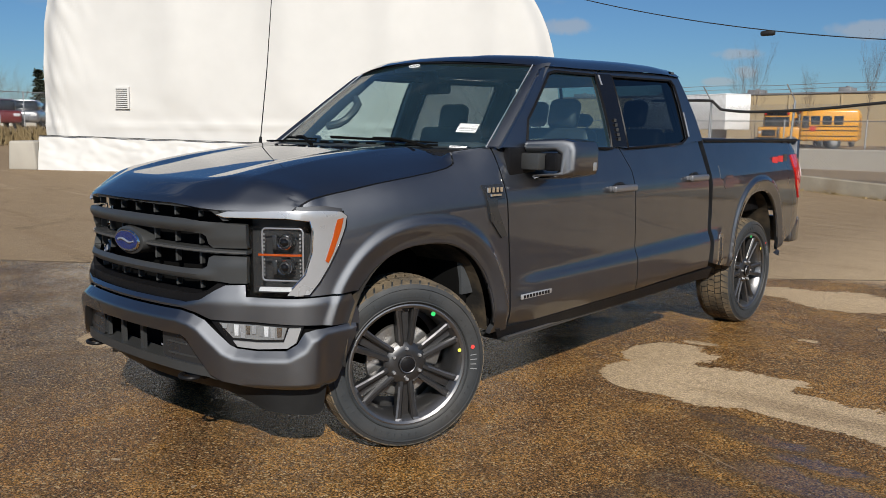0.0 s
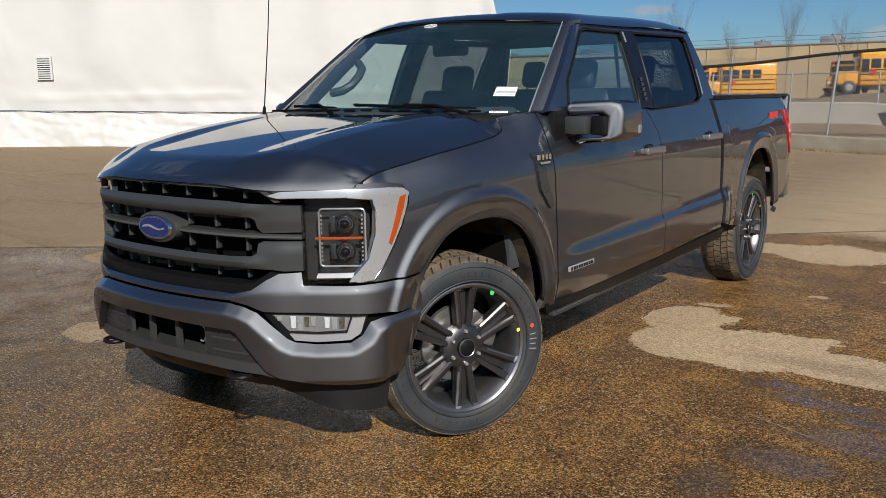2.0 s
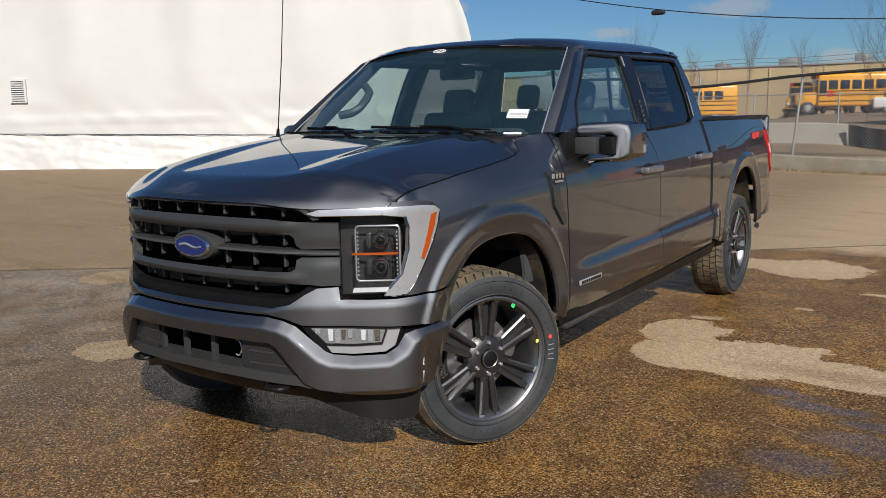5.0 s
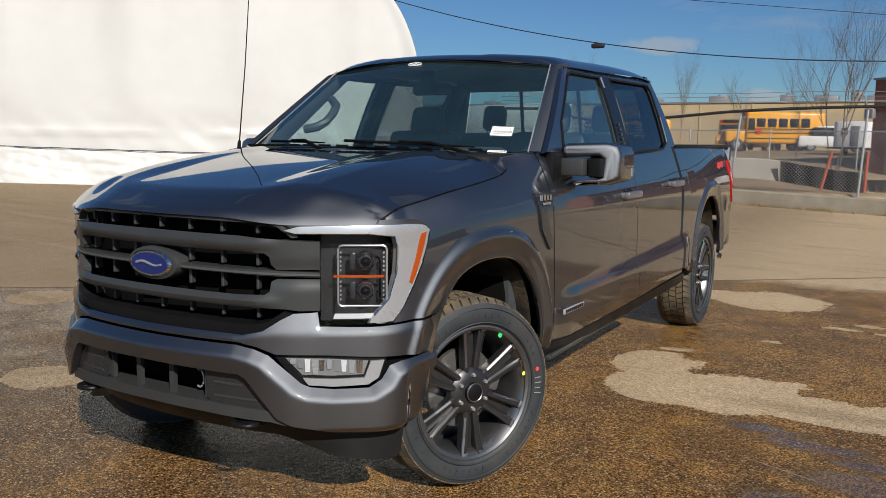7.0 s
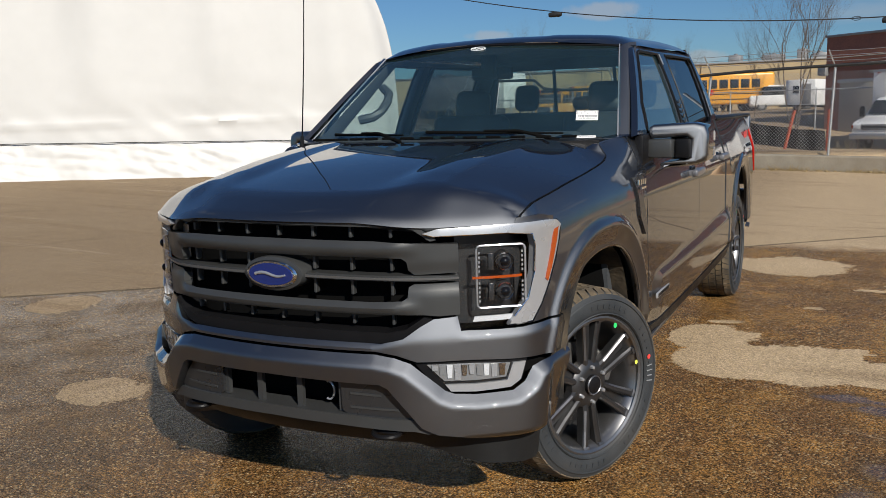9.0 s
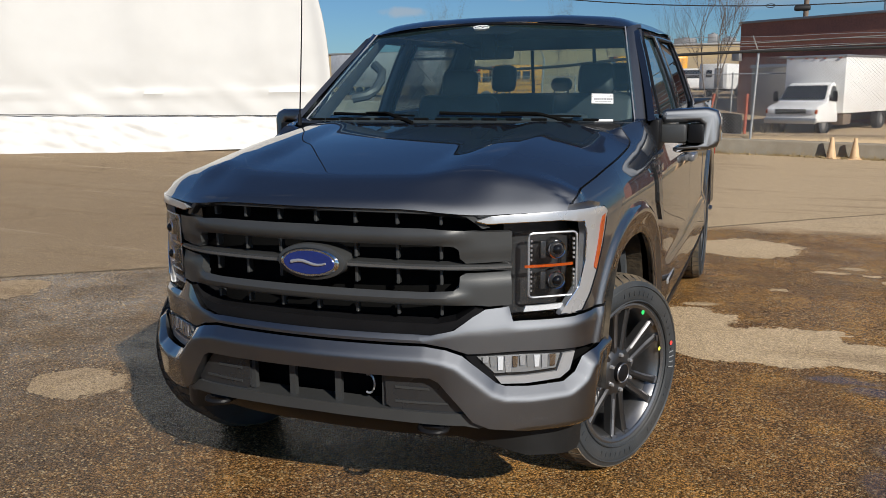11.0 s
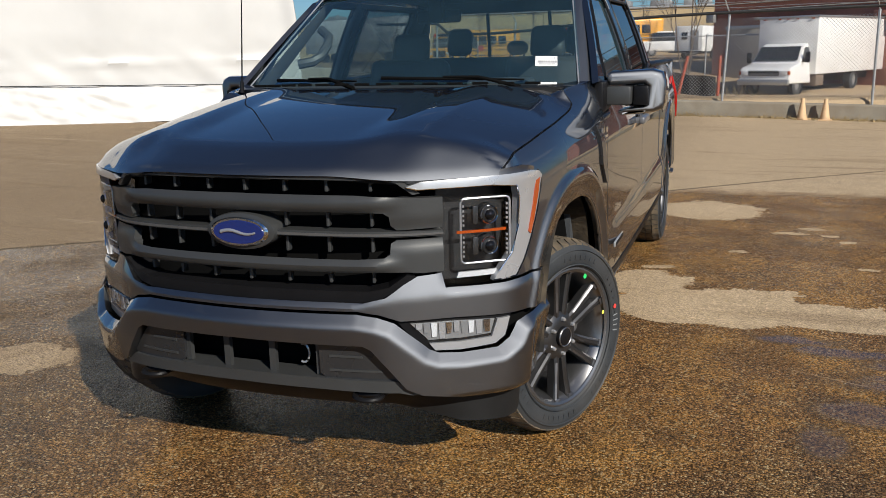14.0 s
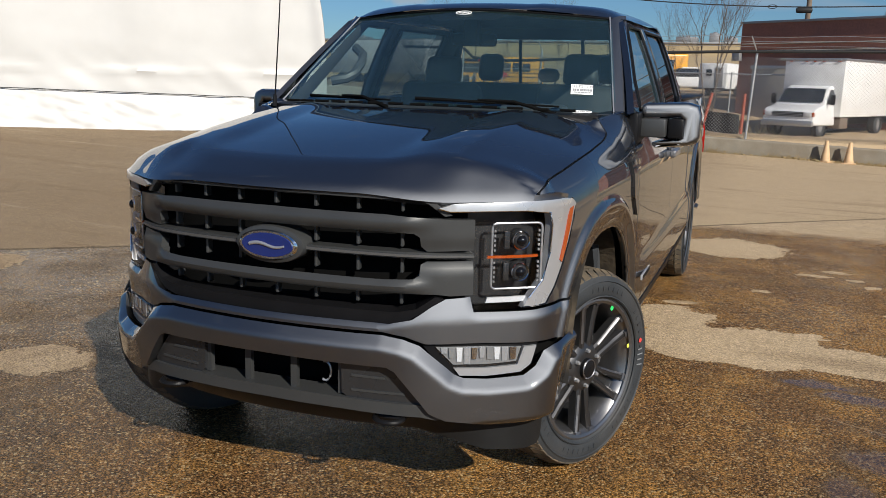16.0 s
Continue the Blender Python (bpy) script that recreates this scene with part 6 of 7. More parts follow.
part("roof_fabric", bm, FABRIC, tent)
# loose skirt below the rope
bm = bmesh.new()
rows = []
for j in range(25):
    z0 = 1.26 - .0393 * j
    row = []
    for i in range(301):
        sv = -TW - .05 + (2 * TW + .1) * i / 300
        k = j / 24
        z = z0 - .02 - .025 * (sv + TW) * (1 - k)
        wave = .08 * k * noise.noise(Vector((sv * 1.3 + z * .9, z * 1.1, 1))) + .055 * abs(noise.noise(Vector(((sv * .45 + z * 1.5) * 2.6, (sv - z * .6) * .7, 5)))) + .02 * noise.noise(Vector((sv * 5, z * 6, 8)))
        row.append(bm.verts.new(tent_pt(sv, max(z, .27), -.06 - .20 * k - wave)))
    rows.append(row)
for a, b in zip(rows[:-1], rows[1:]):
    for i in range(300):
        bm.faces.new((a[i], a[i + 1], b[i + 1], b[i]))
bmesh.ops.recalc_face_normals(bm, faces=bm.faces)
part("skirt", bm, FABRIC, tent, "loose white fabric skirt")
part("rope", tube([tent_pt(-TW - .05 + (2 * TW + .1) * i / 60, 1.255 - .0050 * i + .003 * math.sin(i * 1.3), -.11 - .004 * math.sin(i * .7)) for i in range(61)], .010, 6), CABLE, tent, "dark rope")
vc = tent_pt(-4.14, 2.13, -.05)
bm = bmesh.new()
M = Matrix.Translation(vc) @ Matrix.Rotation(math.atan2(TD.y, TD.x), 4, "Z")
add_box(bm, (-.17, -.006, -.25), (.17, .06, .25), M)
vent = part("wall_vent", bm, FABRIC, tent, "white louvred wall vent", smooth=False)
for i in range(10):
    part("vent_slat", box((-.13, -.014, -.222 + i * .046), (.13, -.002, -.207 + i * .046), 0, M), BLACK, vent, smooth=False)
# concrete blocks at the corner of the building
for k, (sv, back) in enumerate(((-6.42, .15), (-6.30, 1.3))):
    p = tent_pt(sv, 0, back)
    bm = box((-.30, -.45, 0), (.30, .45, .68 + .08 * k), .05, None, 3)
    for v in bm.verts:
        v.co.x *= 1.12 - .2 * v.co.z
    blk = part("concrete_block", bm, PALECONCRETE, None, "pale precast concrete block beside the fabric building", category="concrete block", group="concrete blocks")
    blk.matrix_basis = Matrix.Translation((p.x, p.y, ground_z(p.x, p.y) - .02)) @ Matrix.Rotation(math.atan2(TD.y, TD.x), 4, "Z")

# ---- kerb wall and near fence ----
def strip(name, pts, half, z0, z1, mat, label, kind="structure", category=""):
    """A low wall along points, following the ground."""
    bm = bmesh.new()
    rows = []
    for i, (x, y) in enumerate(pts):
        g = ground_z(x, y - half - .3)
        rows.append([bm.verts.new((x, y + a, g + b)) for a, b in ((-half, z0), (-half, z1 - .03), (-half + .03, z1), (half - .03, z1), (half, z1 - .03), (half, z0))])
    for a, b in zip(rows[:-1], rows[1:]):
        for k in range(5):
            bm.faces.new((a[k], a[k + 1], b[k + 1], b[k]))
    bm.faces.new(rows[0])
    bm.faces.new(rows[-1][::-1])
    bmesh.ops.recalc_face_normals(bm, faces=bm.faces)
    return part(name, bm, mat, None, label, kind=kind, category=category, smooth=False)


strip("kerb_wall", [(x, 18.55) for x in np.arange(-11, 14.1, .5)], .14, -.1, .36, CONCRETE, "low grey concrete kerb wall stained with dirt", category="kerb")
bm = bmesh.new()
for k in range(1100):
    x = random.uniform(-8, 12) if k % 2 else random.gauss(4.2, 1.8)
    y = 18.40 - abs(random.gauss(0, .16))
    g = ground_z(x, y)
    if random.random() < .35:
        sz = random.uniform(.01, .04)
        add_box(bm, (-sz, -sz, -.01), (sz, sz, sz), Matrix.Translation((x, y, g)) @ Matrix.Rotation(random.random() * 3, 4, "Z"))
    else:
        a = random.uniform(0, math.tau)
        l = random.uniform(.06, .22)
        v = [bm.verts.new((x, y, g - .01)), bm.verts.new((x + .012, y, g - .01)), bm.verts.new((x + l * math.cos(a) * .6, y + l * math.sin(a) * .4, g + l * random.uniform(.2, .9)))]
        bm.faces.new(v)
tuft = random.Random(21)
for c in range(60):
    cx, spread = tuft.uniform(-3.5, 11.5), tuft.uniform(.08, .35)
    for k in range(tuft.randint(12, 34)):
        x, y = cx + tuft.gauss(0, spread), 18.36 - abs(tuft.gauss(0, .10))
        g = ground_z(x, y)
        a, l = tuft.uniform(0, math.tau), tuft.uniform(.10, .34)
        v = [bm.verts.new((x, y, g - .01)), bm.verts.new((x + .010, y, g - .01)), bm.verts.new((x + l * math.cos(a) * .8, y - l * abs(math.sin(a)) * .4, g + l * tuft.uniform(.15, .7)))]
        bm.faces.new(v)
part("kerb_litter", bm, STRAW, None, "dead grass and grit along the kerb", kind="stuff", category="litter", smooth=False)

# loose grit on the lot
PEBBLE = material("pale_grit", (0.30, 0.24, 0.17), 0.9, vary=.5, scale=3)
bm = bmesh.new()
for k in range(2600):
    near = k < 260
    x, y = (random.uniform(-3.5, 3.5), random.uniform(-3.4, 3.0)) if near else (random.uniform(-2, 11), 4.5 + 13.6 * random.random() ** .8)
    if near and abs(x) < .8 and y > -.6:
        continue
    r = random.uniform(.003, .008) if near else random.uniform(.005, .014)
    g = ground_z(x, y)
    a = random.uniform(0, math.tau)
    ring_ = [bm.verts.new((x + r * math.cos(a + i * math.tau / 4) * random.uniform(.7, 1.2), y + r * math.sin(a + i * math.tau / 4) * random.uniform(.7, 1.2), g - .002)) for i in range(4)]
    tip = bm.verts.new((x + random.gauss(0, r * .2), y, g + r * random.uniform(.5, .9)))
    for i in range(4):
        bm.faces.new((ring_[i], ring_[(i + 1) % 4], tip))
part("grit", bm, PEBBLE, None, "loose pale grit scattered over the lot", kind="stuff", category="gravel", smooth=False)

fence = thing("chain_link_fence", "galvanised chain-link fence with leaning posts on the kerb wall", "fence", (0, 18.62, 0))
for x, lean in ((-6.34, .06), (-4.25, .12), (-1.86, .19), (1.0, .09), (4.29, .0), (7.3, .05), (10.3, .03)):
    g = .30
    part("post", tube([(x, 0, g - .2), (x + lean, 0, 2.27)], .030, 8), GALV, fence)
    part("post_arm", tube([(x + lean, 0, 2.24), (x + lean - .02, -.05, 2.34), (x + lean - .14, -.22, 2.66)], .016, 6), GALV, fence)
rail = [(x, -.045, lerp_table(((-8, 2.32), (-6.28, 2.30), (-6.0, 2.07), (-5.15, 2.0), (-3.9, 2.04), (-1.7, 2.22), (-.3, 2.28), (1.1, 2.31), (13, 2.42)), x)) for x in np.arange(-8, 13.01, .25)]
part("top_hose", tube(rail, .036, 8), CABLE, fence, "black hose strung along the fence top")
for dz, dy in ((2.44, -.10), (2.56, -.17), (2.66, -.22)):
    part("barbed_wire", tube([(x - .08, dy, dz - .03 * math.sin(x * 1.05) ** 2) for x in np.arange(-8, 13.01, .7)], .006, 4), GALV, fence)


def mesh_wires(x0, x1, z0, z1, pitch, r):
    """Crossing slanted wires of a chain-link panel."""
    bm = bmesh.new()
    h = z1 - z0
    n = int((x1 - x0 + h) / pitch)
    for k in range(n):
        for sg in (1, -1):
            xs_ = x0 + k * pitch if sg > 0 else x0 - h + k * pitch
            a = Vector((xs_ if sg < 0 else xs_ - h, 0, z0 if sg > 0 else z1))
            b = Vector((a.x + h, 0, z1 if sg > 0 else z0))
            if a.x < x0:
                a = a.lerp(b, (x0 - a.x) / (b.x - a.x))
            if b.x > x1:
                if a.x >= x1:
                    continue
                b = a.lerp(b, (x1 - a.x) / (b.x - a.x))
            if b.x - a.x < .02:
                continue
            q = [bm.verts.new(p + d) for p in (a, b) for d in (Vector((0, -r, 0)), Vector((0, r * .5, r)), Vector((0, r * .5, -r)))]
            for i in range(3):
                j = (i + 1) % 3
                bm.faces.new((q[i], q[j], q[3 + j], q[3 + i]))
    return bm


part("wire_mesh", mesh_wires(-8, 12, .36, 2.18, .080, .0046), GALV, fence, "galvanised wire mesh", smooth=False, kind="stuff")

# farther fence, low wall and black barrier cloth
strip("low_wall", [(x, 27.0) for x in np.arange(-16, -1.6, .5)], .12, -.2, .68, PALECONCRETE, "pale low concrete wall behind the fence", category="wall")
bm = bmesh.new()
rows = []
for i in range(30):
    x = -1.9 + i * .085
    y = 26.8 + .05 * math.sin(i * .9)
    rows.append([bm.verts.new((x, y - .04 * k, ground_z(x, y) - .05 + .72 * k / 5 + (.03 * noise.noise(Vector((x * 2, 0, 0))) if k == 5 else 0))) for k in range(6)])
for a, b in zip(rows[:-1], rows[1:]):
    for k in range(5):
        bm.faces.new((a[k], a[k + 1], b[k + 1], b[k]))
part("barrier_cloth", bm, TARP, None, "black barrier cloth hung along a low fence", category="barrier cloth")
for x0, lean in ((-.56, .28), (.68, .03)):
    part("marker_post", tube([(x0, 25.6, ground_z(x0, 25.6) - .1), (x0 + lean, 25.6, 1.25)], .05, 8), RUST, None, "orange painted steel marker post", category="post", group="orange posts")
back_fence = thing("rear_fence", "weathered chain-link fence in front of the bus yard", "fence", (0, 31, 0))
for x in np.arange(-24, 3, 3.0):
    part("post", tube([(x, 0, ground_z(x, 31) - .1), (x + .03, 0, 2.0)], .03, 6), GALV, back_fence)
part("top_rail", tube([(-24, 0, 1.96), (3, 0, 1.92)], .022, 6), GALV, back_fence)
part("wire_mesh", mesh_wires(-24, 3, .3, 1.95, .10, .004), GALV, back_fence, smooth=False, kind="stuff")
bm = bmesh.new()
for k in range(900):
    x = random.uniform(-20, 2)
    y = random.uniform(27.3, 31.5)
    g = ground_z(x, y)
    a = random.uniform(0, math.tau)
    l = random.uniform(.15, .5)
    v = [bm.verts.new((x, y, g - .02)), bm.verts.new((x + .02, y, g - .02)), bm.verts.new((x + l * math.cos(a) * .5, y + l * math.sin(a) * .5, g + l))]
    bm.faces.new(v)
part("weeds", bm, STRAW, None, "dry weeds along the rear fence", kind="stuff", category="weeds", smooth=False)

# traffic cones
for x, y in ((2.80, 18.22), (3.29, 18.20)):
    cone = thing("traffic_cone", "faded orange-white traffic cone by the kerb wall", "traffic cone", (x, y, ground_z(x, y)), random.uniform(0, 90), "cones by the kerb")
    part("base", box((-.15, -.15, 0), (.15, .15, .025), .008), CONEMAT, cone)
    part("body", lathe([(.11, .02), (.045, .42), (.038, .49), (.03, .49), (.03, .40)], 20, "Z"), CONEMAT, cone)


# ---- vehicles beyond the fence ----
def round_wheel(parent, x, y, r, w):
    wob = part("wheel", lathe([(.0, -w / 2), (r * .8, -w / 2), (r, -w * .35), (r, w * .35), (r * .8, w / 2), (r * .62, w / 2), (r * .55, w * .3), (0, w * .32)], 24), RUBBER, parent)
    wob.matrix_basis = Matrix.Translation((x, y, r))
    part("rim", lathe([(0, w * .36), (r * .3, w * .38), (r * .55, w * .34)], 16), ROOFGREY, wob)
    return wob


def school_bus(at, turn, length=6.6):
    """A yellow bus; its nose points along -y."""
    b = thing("school_bus", "yellow school bus with black rub rails parked in the yard", "school bus", at, turn, "buses in the yard")
    L = length
    body = box((-1.15, -L / 2 + 1.3, .50), (1.15, L / 2, 2.65), .18, None, 3)
    part("body", body, BUSYELLOW, b)
    part("bonnet", box((-.95, -L / 2, .55), (.95, -L / 2 + 1.5, 1.45), .15, None, 3), BUSYELLOW, b)
    part("grille", box((-.55, -L / 2 - .03, .75), (.55, -L / 2 + .02, 1.25), .03), BLACK, b)
    part("bumper", box((-1.1, -L / 2 - .12, .45), (1.1, -L / 2 + .05, .68), .03), BLACK, b)
    part("windscreen", box((-1.0, -L / 2 + 1.27, 1.5), (1.0, -L / 2 + 1.33, 2.25), .03), DARKGLASS, b)
    part("sign_board", box((-.8, -L / 2 + 1.22, 2.38), (.8, -L / 2 + 1.34, 2.62), .03), BLACK, b)
    for sx in (-.9, .9):
        part("warning_lamp", lathe([(0, -.03), (.10, -.02), (.11, .02)], 14), RED, b).matrix_basis = Matrix.Translation((sx, -L / 2 + 1.24, 2.5)) @ pose(0, 0, 0, 0, 0, 90)
        part("head_lamp", box((sx * .8 - .12, -L / 2 - .02, .95), (sx * .8 + .12, -L / 2 + .05, 1.15), .02), WHITELENS, b)
    n = max(3, int((L - 2.2) / .72))
    for s in (1, -1):
        for k in range(n):
            y0 = -L / 2 + 1.95 + k * .72
            part("window", box((s * 1.15 - .02, y0, 1.60), (s * 1.15 + .02, y0 + .58, 2.20), .02), DARKGLASS, b)
        part("door_window", box((s * 1.15 - .02, -L / 2 + 1.42, 1.35), (s * 1.15 + .02, -L / 2 + 1.85, 2.2), .02), DARKGLASS, b)
        for zz in (1.50, 1.22, .85):
            part("rub_rail", box((s * 1.16 - .02, -L / 2 + 1.35, zz - .03), (s * 1.16 + .02, L / 2 - .1, zz + .03), .01), BLACK, b)
        round_wheel(b, s * .98, -L / 2 + .75, .42, .28)
        round_wheel(b, s * .98, L / 2 - 1.5, .42, .28)
    stop = part("stop_paddle", lathe([(0, -.01), (.2, -.01), (.2, .01), (0, .01)], 8), RED, b)
    stop.matrix_basis = Matrix.Translation((1.22, -L / 2 + 2.1, 1.35))
    return b


def yard(x, y):
    return (x, y, ground_z(x, y) - .02)


school_bus(yard(-7.55, 59.5), -68, 6.4)
school_bus(yard(-16.9, 58.2), -64, 5.0)
school_bus(yard(-18.9, 66.4), -4, 8.0)
school_bus(yard(-21.9, 67.2), -4, 8.0)
school_bus(yard(-8.3, 66.8), -6, 8.0)
school_bus(yard(-11.0, 68.0), -6, 8.0)
trl = thing("box_trailer", "long white box trailer behind the bus yard", "trailer", yard(-29.6, 64.3), 66)
part("body", box((-1.25, -6, .95), (1.25, 6, 3.7), .05), WHITEPAINT, trl)
for yy in (3.6, 4.8):
    for s in (1, -1):
        round_wheel(trl, s * 1.0, yy, .48, .3)
part("landing_gear", box((-.8, -4, 0), (.8, -3.8, .95), .02), GALV, trl)

# box truck: its nose points along -y
bt = thing("box_truck", "white cab-over-chassis box truck parked behind the fence", "box truck", (2.66, 29.2, ground_z(3.0, 28) - .02), -27)
bt.scale = (.90, .90, .88)
cargo = part("cargo_box", box((-1.18, .35, .75), (1.18, 8.2, 2.98), .04), WHITEPAINT, bt)
part("box_rail", box((-1.20, .33, 2.90), (1.20, 8.22, 3.0), .02), GALV, cargo)
for x in (-.35, 0, .35, -.95, .95):
    part("clearance_lamp", box((x - .05, .31, 2.86), (x + .05, .35, 2.90), .005), AMBER, cargo)
bm = bmesh.new()
sec = [(-1.35, .42, .55, .90), (-1.42, .50, .62, .95), (-1.40, .95, .88, .97), (-1.25, 1.06, .92, .98), (-.62, 1.18, .95, 1.0), (-.10, 1.82, .95, .86), (.15, 1.93, 1.9, .82), (.40, 1.93, 1.9, .82)]
prof = [(-1.42, .45), (-1.46, .60), (-1.44, .95), (-1.28, 1.07), (-.60, 1.20), (-.05, 1.84), (.18, 1.94), (.42, 1.94), (.42, .42)]
L_, R_ = [], []
for yv, zv in prof:
    w = .98 - .16 * smoothstep(1.15, 1.95, zv)
    L_.append(bm.verts.new((-w, yv, zv)))
    R_.append(bm.verts.new((w, yv, zv)))
for i in range(len(prof)):
    j = (i + 1) % len(prof)
    bm.faces.new((L_[i], L_[j], R_[j], R_[i]))
bm.faces.new(L_[::-1])
bm.faces.new(R_)
bmesh.ops.recalc_face_normals(bm, faces=bm.faces)
bmesh.ops.bevel(bm, geom=bm.edges[:], offset=.05, segments=3, profile=.5, affect="EDGES")
part("cab", bm, WHITEPAINT, bt)
bm = bmesh.new()
bm.faces.new([bm.verts.new(p) for p in ((-.86, -.53, 1.28), (.86, -.53, 1.28), (.77, -.10, 1.80), (-.77, -.10, 1.80))])
bmesh.ops.translate(bm, vec=(0, -.035, .035), verts=bm.verts)
part("windscreen", bm, DARKGLASS, bt, smooth=False)
for s in (1, -1):
    bm = bmesh.new()
    bm.faces.new([bm.verts.new(p) for p in ((s * .985, -.45, 1.25), (s * .985, .28, 1.25), (s * .875, .28, 1.80), (s * .885, -.02, 1.80))])
    part("side_window", bm, DARKGLASS, bt, smooth=False)
    part("side_mirror", box((s * 1.16 - .09, -.42, 1.22), (s * 1.16 + .09, -.34, 1.62), .03), BLACK, bt)
    part("mirror_bar", tube([(s * .95, -.35, 1.3), (s * 1.16, -.38, 1.35)], .012, 6), BLACK, bt)
    part("head_lamp", box((s * .76 - .14, -1.49, .78), (s * .76 + .14, -1.43, .94), .015), WHITELENS, bt)
    part("turn_lamp", box((s * .95 - .04, -1.46, .78), (s * .95 + .04, -1.36, .94), .015), AMBER, bt)
    round_wheel(bt, s * .82, -.62, .38, .25)
    part("arch", lathe([(.38, -.10), (.44, -.02), (.46, .02)], 24), BLACK, bt).matrix_basis = Matrix.Translation((s * .93, -.62, .40))
    round_wheel(bt, s * .90, 4.4, .40, .35)
part("grille", box((-.60, -1.48, .76), (.60, -1.44, .95), .01), BLACK, bt)
for k in range(3):
    part("grille_bar", box((-.60, -1.50, .79 + k * .055), (.60, -1.47, .805 + k * .055), .003), GALV, bt)
part("bumper", box((-1.0, -1.58, .40), (1.0, -1.40, .62), .04), GALV, bt)
part("chassis", box((-.5, -1.0, .40), (.5, 8.0, .74), .02), BLACK, bt)
part("steps_box", box((.55, .60, .30), (1.10, 1.30, .74), .02), WOOD, bt, "rusty brown toolbox")

# ---- buildings behind ----
bx0, by0, bx1, by1, bh = -.05, 39.0, 12.5, 30.2, 4.25
ang = math.atan2(by1 - by0, bx1 - bx0)
blen = math.hypot(bx1 - bx0, by1 - by0)
brick = thing("brick_building", "dark red-brown block building with pale conduit lines", "building", (bx0, by0, -.4), math.degrees(ang))
part("wall", box((0, 0, 0), (blen, 12, bh + .4), 0), BRICK, brick, smooth=False)
part("parapet_cap", box((-.08, -.08, bh + .4), (blen + .08, 12, bh + .5), .01), ROOFGREY, brick)
for zz in (3.45, 3.75):
    part("conduit", tube([(.1, -.06, zz), (blen, -.06, zz + .05)], .028, 6), PALECONCRETE, brick)
part("roll_door", box((.75, -.05, 0), (3.4, .02, 2.65), .01), PALECONCRETE, brick)
part("door_lintel", box((.65, -.07, 2.65), (3.5, .02, 2.8), .01), GALV, brick)
part("electric_box", box((-.25, -.25, 3.0), (.15, -.02, 3.4), .01), ROOFGREY, brick)
for x in (2.3, 8.4):
    part("flood_lamp", box((x, -.30, 3.0), (x + .35, -.05, 3.12), .02), PALECONCRETE, brick)
for x in (7.6, 8.8):
    part("hood_vent", box((x, -.28, 2.95), (x + .5, -.02, 3.15), .02), BRICK, brick)
part("flue", tube([(5.6, 2, bh), (5.6, 2, bh + 2.6)], .09, 10), GALV, brick)

tan = thing("tan_warehouse", "long low tan warehouse with rooftop units", "building", (-62, 74, 0), 0)
part("wall", box((0, 0, -.5), (62, 20, 4.85), 0), BEIGE, tan, smooth=False)
part("parapet_cap", box((-.1, -.1, 4.85), (62.1, 20, 5.0), .02), ROOFGREY, tan)
for x, w, h in ((14, 1.6, .35), (24, 1.2, .3), (33, 1.2, .35), (41, 1.0, .4), (46.5, 1.6, .55), (52.5, 1.0, .6), (55.2, 1.8, .5), (58.0, .8, .8), (59.2, 1.1, .45)):
    unit = part("roof_unit", box((x, 1.0, 5.0), (x + w, 2.8, 5.0 + h), .06), ROOFGREY, tan)
    part("unit_cowl", lathe([(.16, 0), (.18, .10), (.12, .16), (0, .16)], 12, "Z"), GALV, unit).matrix_basis = Matrix.Translation((x + w / 2, 1.9, 5.0 + h))
for k in range(14):
    part("wall_pilaster", box((2 + k * 4.4, -.06, -.4), (2.12 + k * 4.4, .0, 4.8), 0), BEIGE, tan, smooth=False)

# parked van and small white trailers beside the tan warehouse
van = thing("white_minivan", "white minivan parked beside the yard", "van", yard(-3.6, 60), -80)
part("body", box((-.92, -2.3, .3), (.92, 2.3, 1.05), .18, None, 3), WHITEPAINT, van)
part("cabin", box((-.82, -1.5, .95), (.82, 2.1, 1.65), .22, None, 3), DARKGLASS, van)
part("roof", box((-.74, -1.1, 1.58), (.74, 1.9, 1.72), .06, None, 3), WHITEPAINT, van)
for s in (1, -1):
    for yy in (-1.45, 1.4):
        round_wheel(van, s * .80, yy, .33, .22)
for x, y, h in ((-1.35, 50, 1.85), (.2, 52, 1.75)):
    t2 = thing("utility_trailer", "small white enclosed trailer", "trailer", yard(x, y), -20, "small trailers")
    part("body", box((-.85, -1.3, .40), (.85, 1.3, h), .08), WHITEPAINT, t2)
    part("window", box((-.4, -1.33, 1.1), (-.05, -1.29, 1.5), .02), DARKGLASS, t2)
    part("door", box((.12, -1.325, .5), (.62, -1.29, 1.6), .02), ROOFGREY, t2)
    part("chassis", box((-.8, -2.2, .35), (.8, 1.4, .45), .02), BLACK, t2)
    for s in (1, -1):
        round_wheel(t2, s * .9, .3, .32, .2)


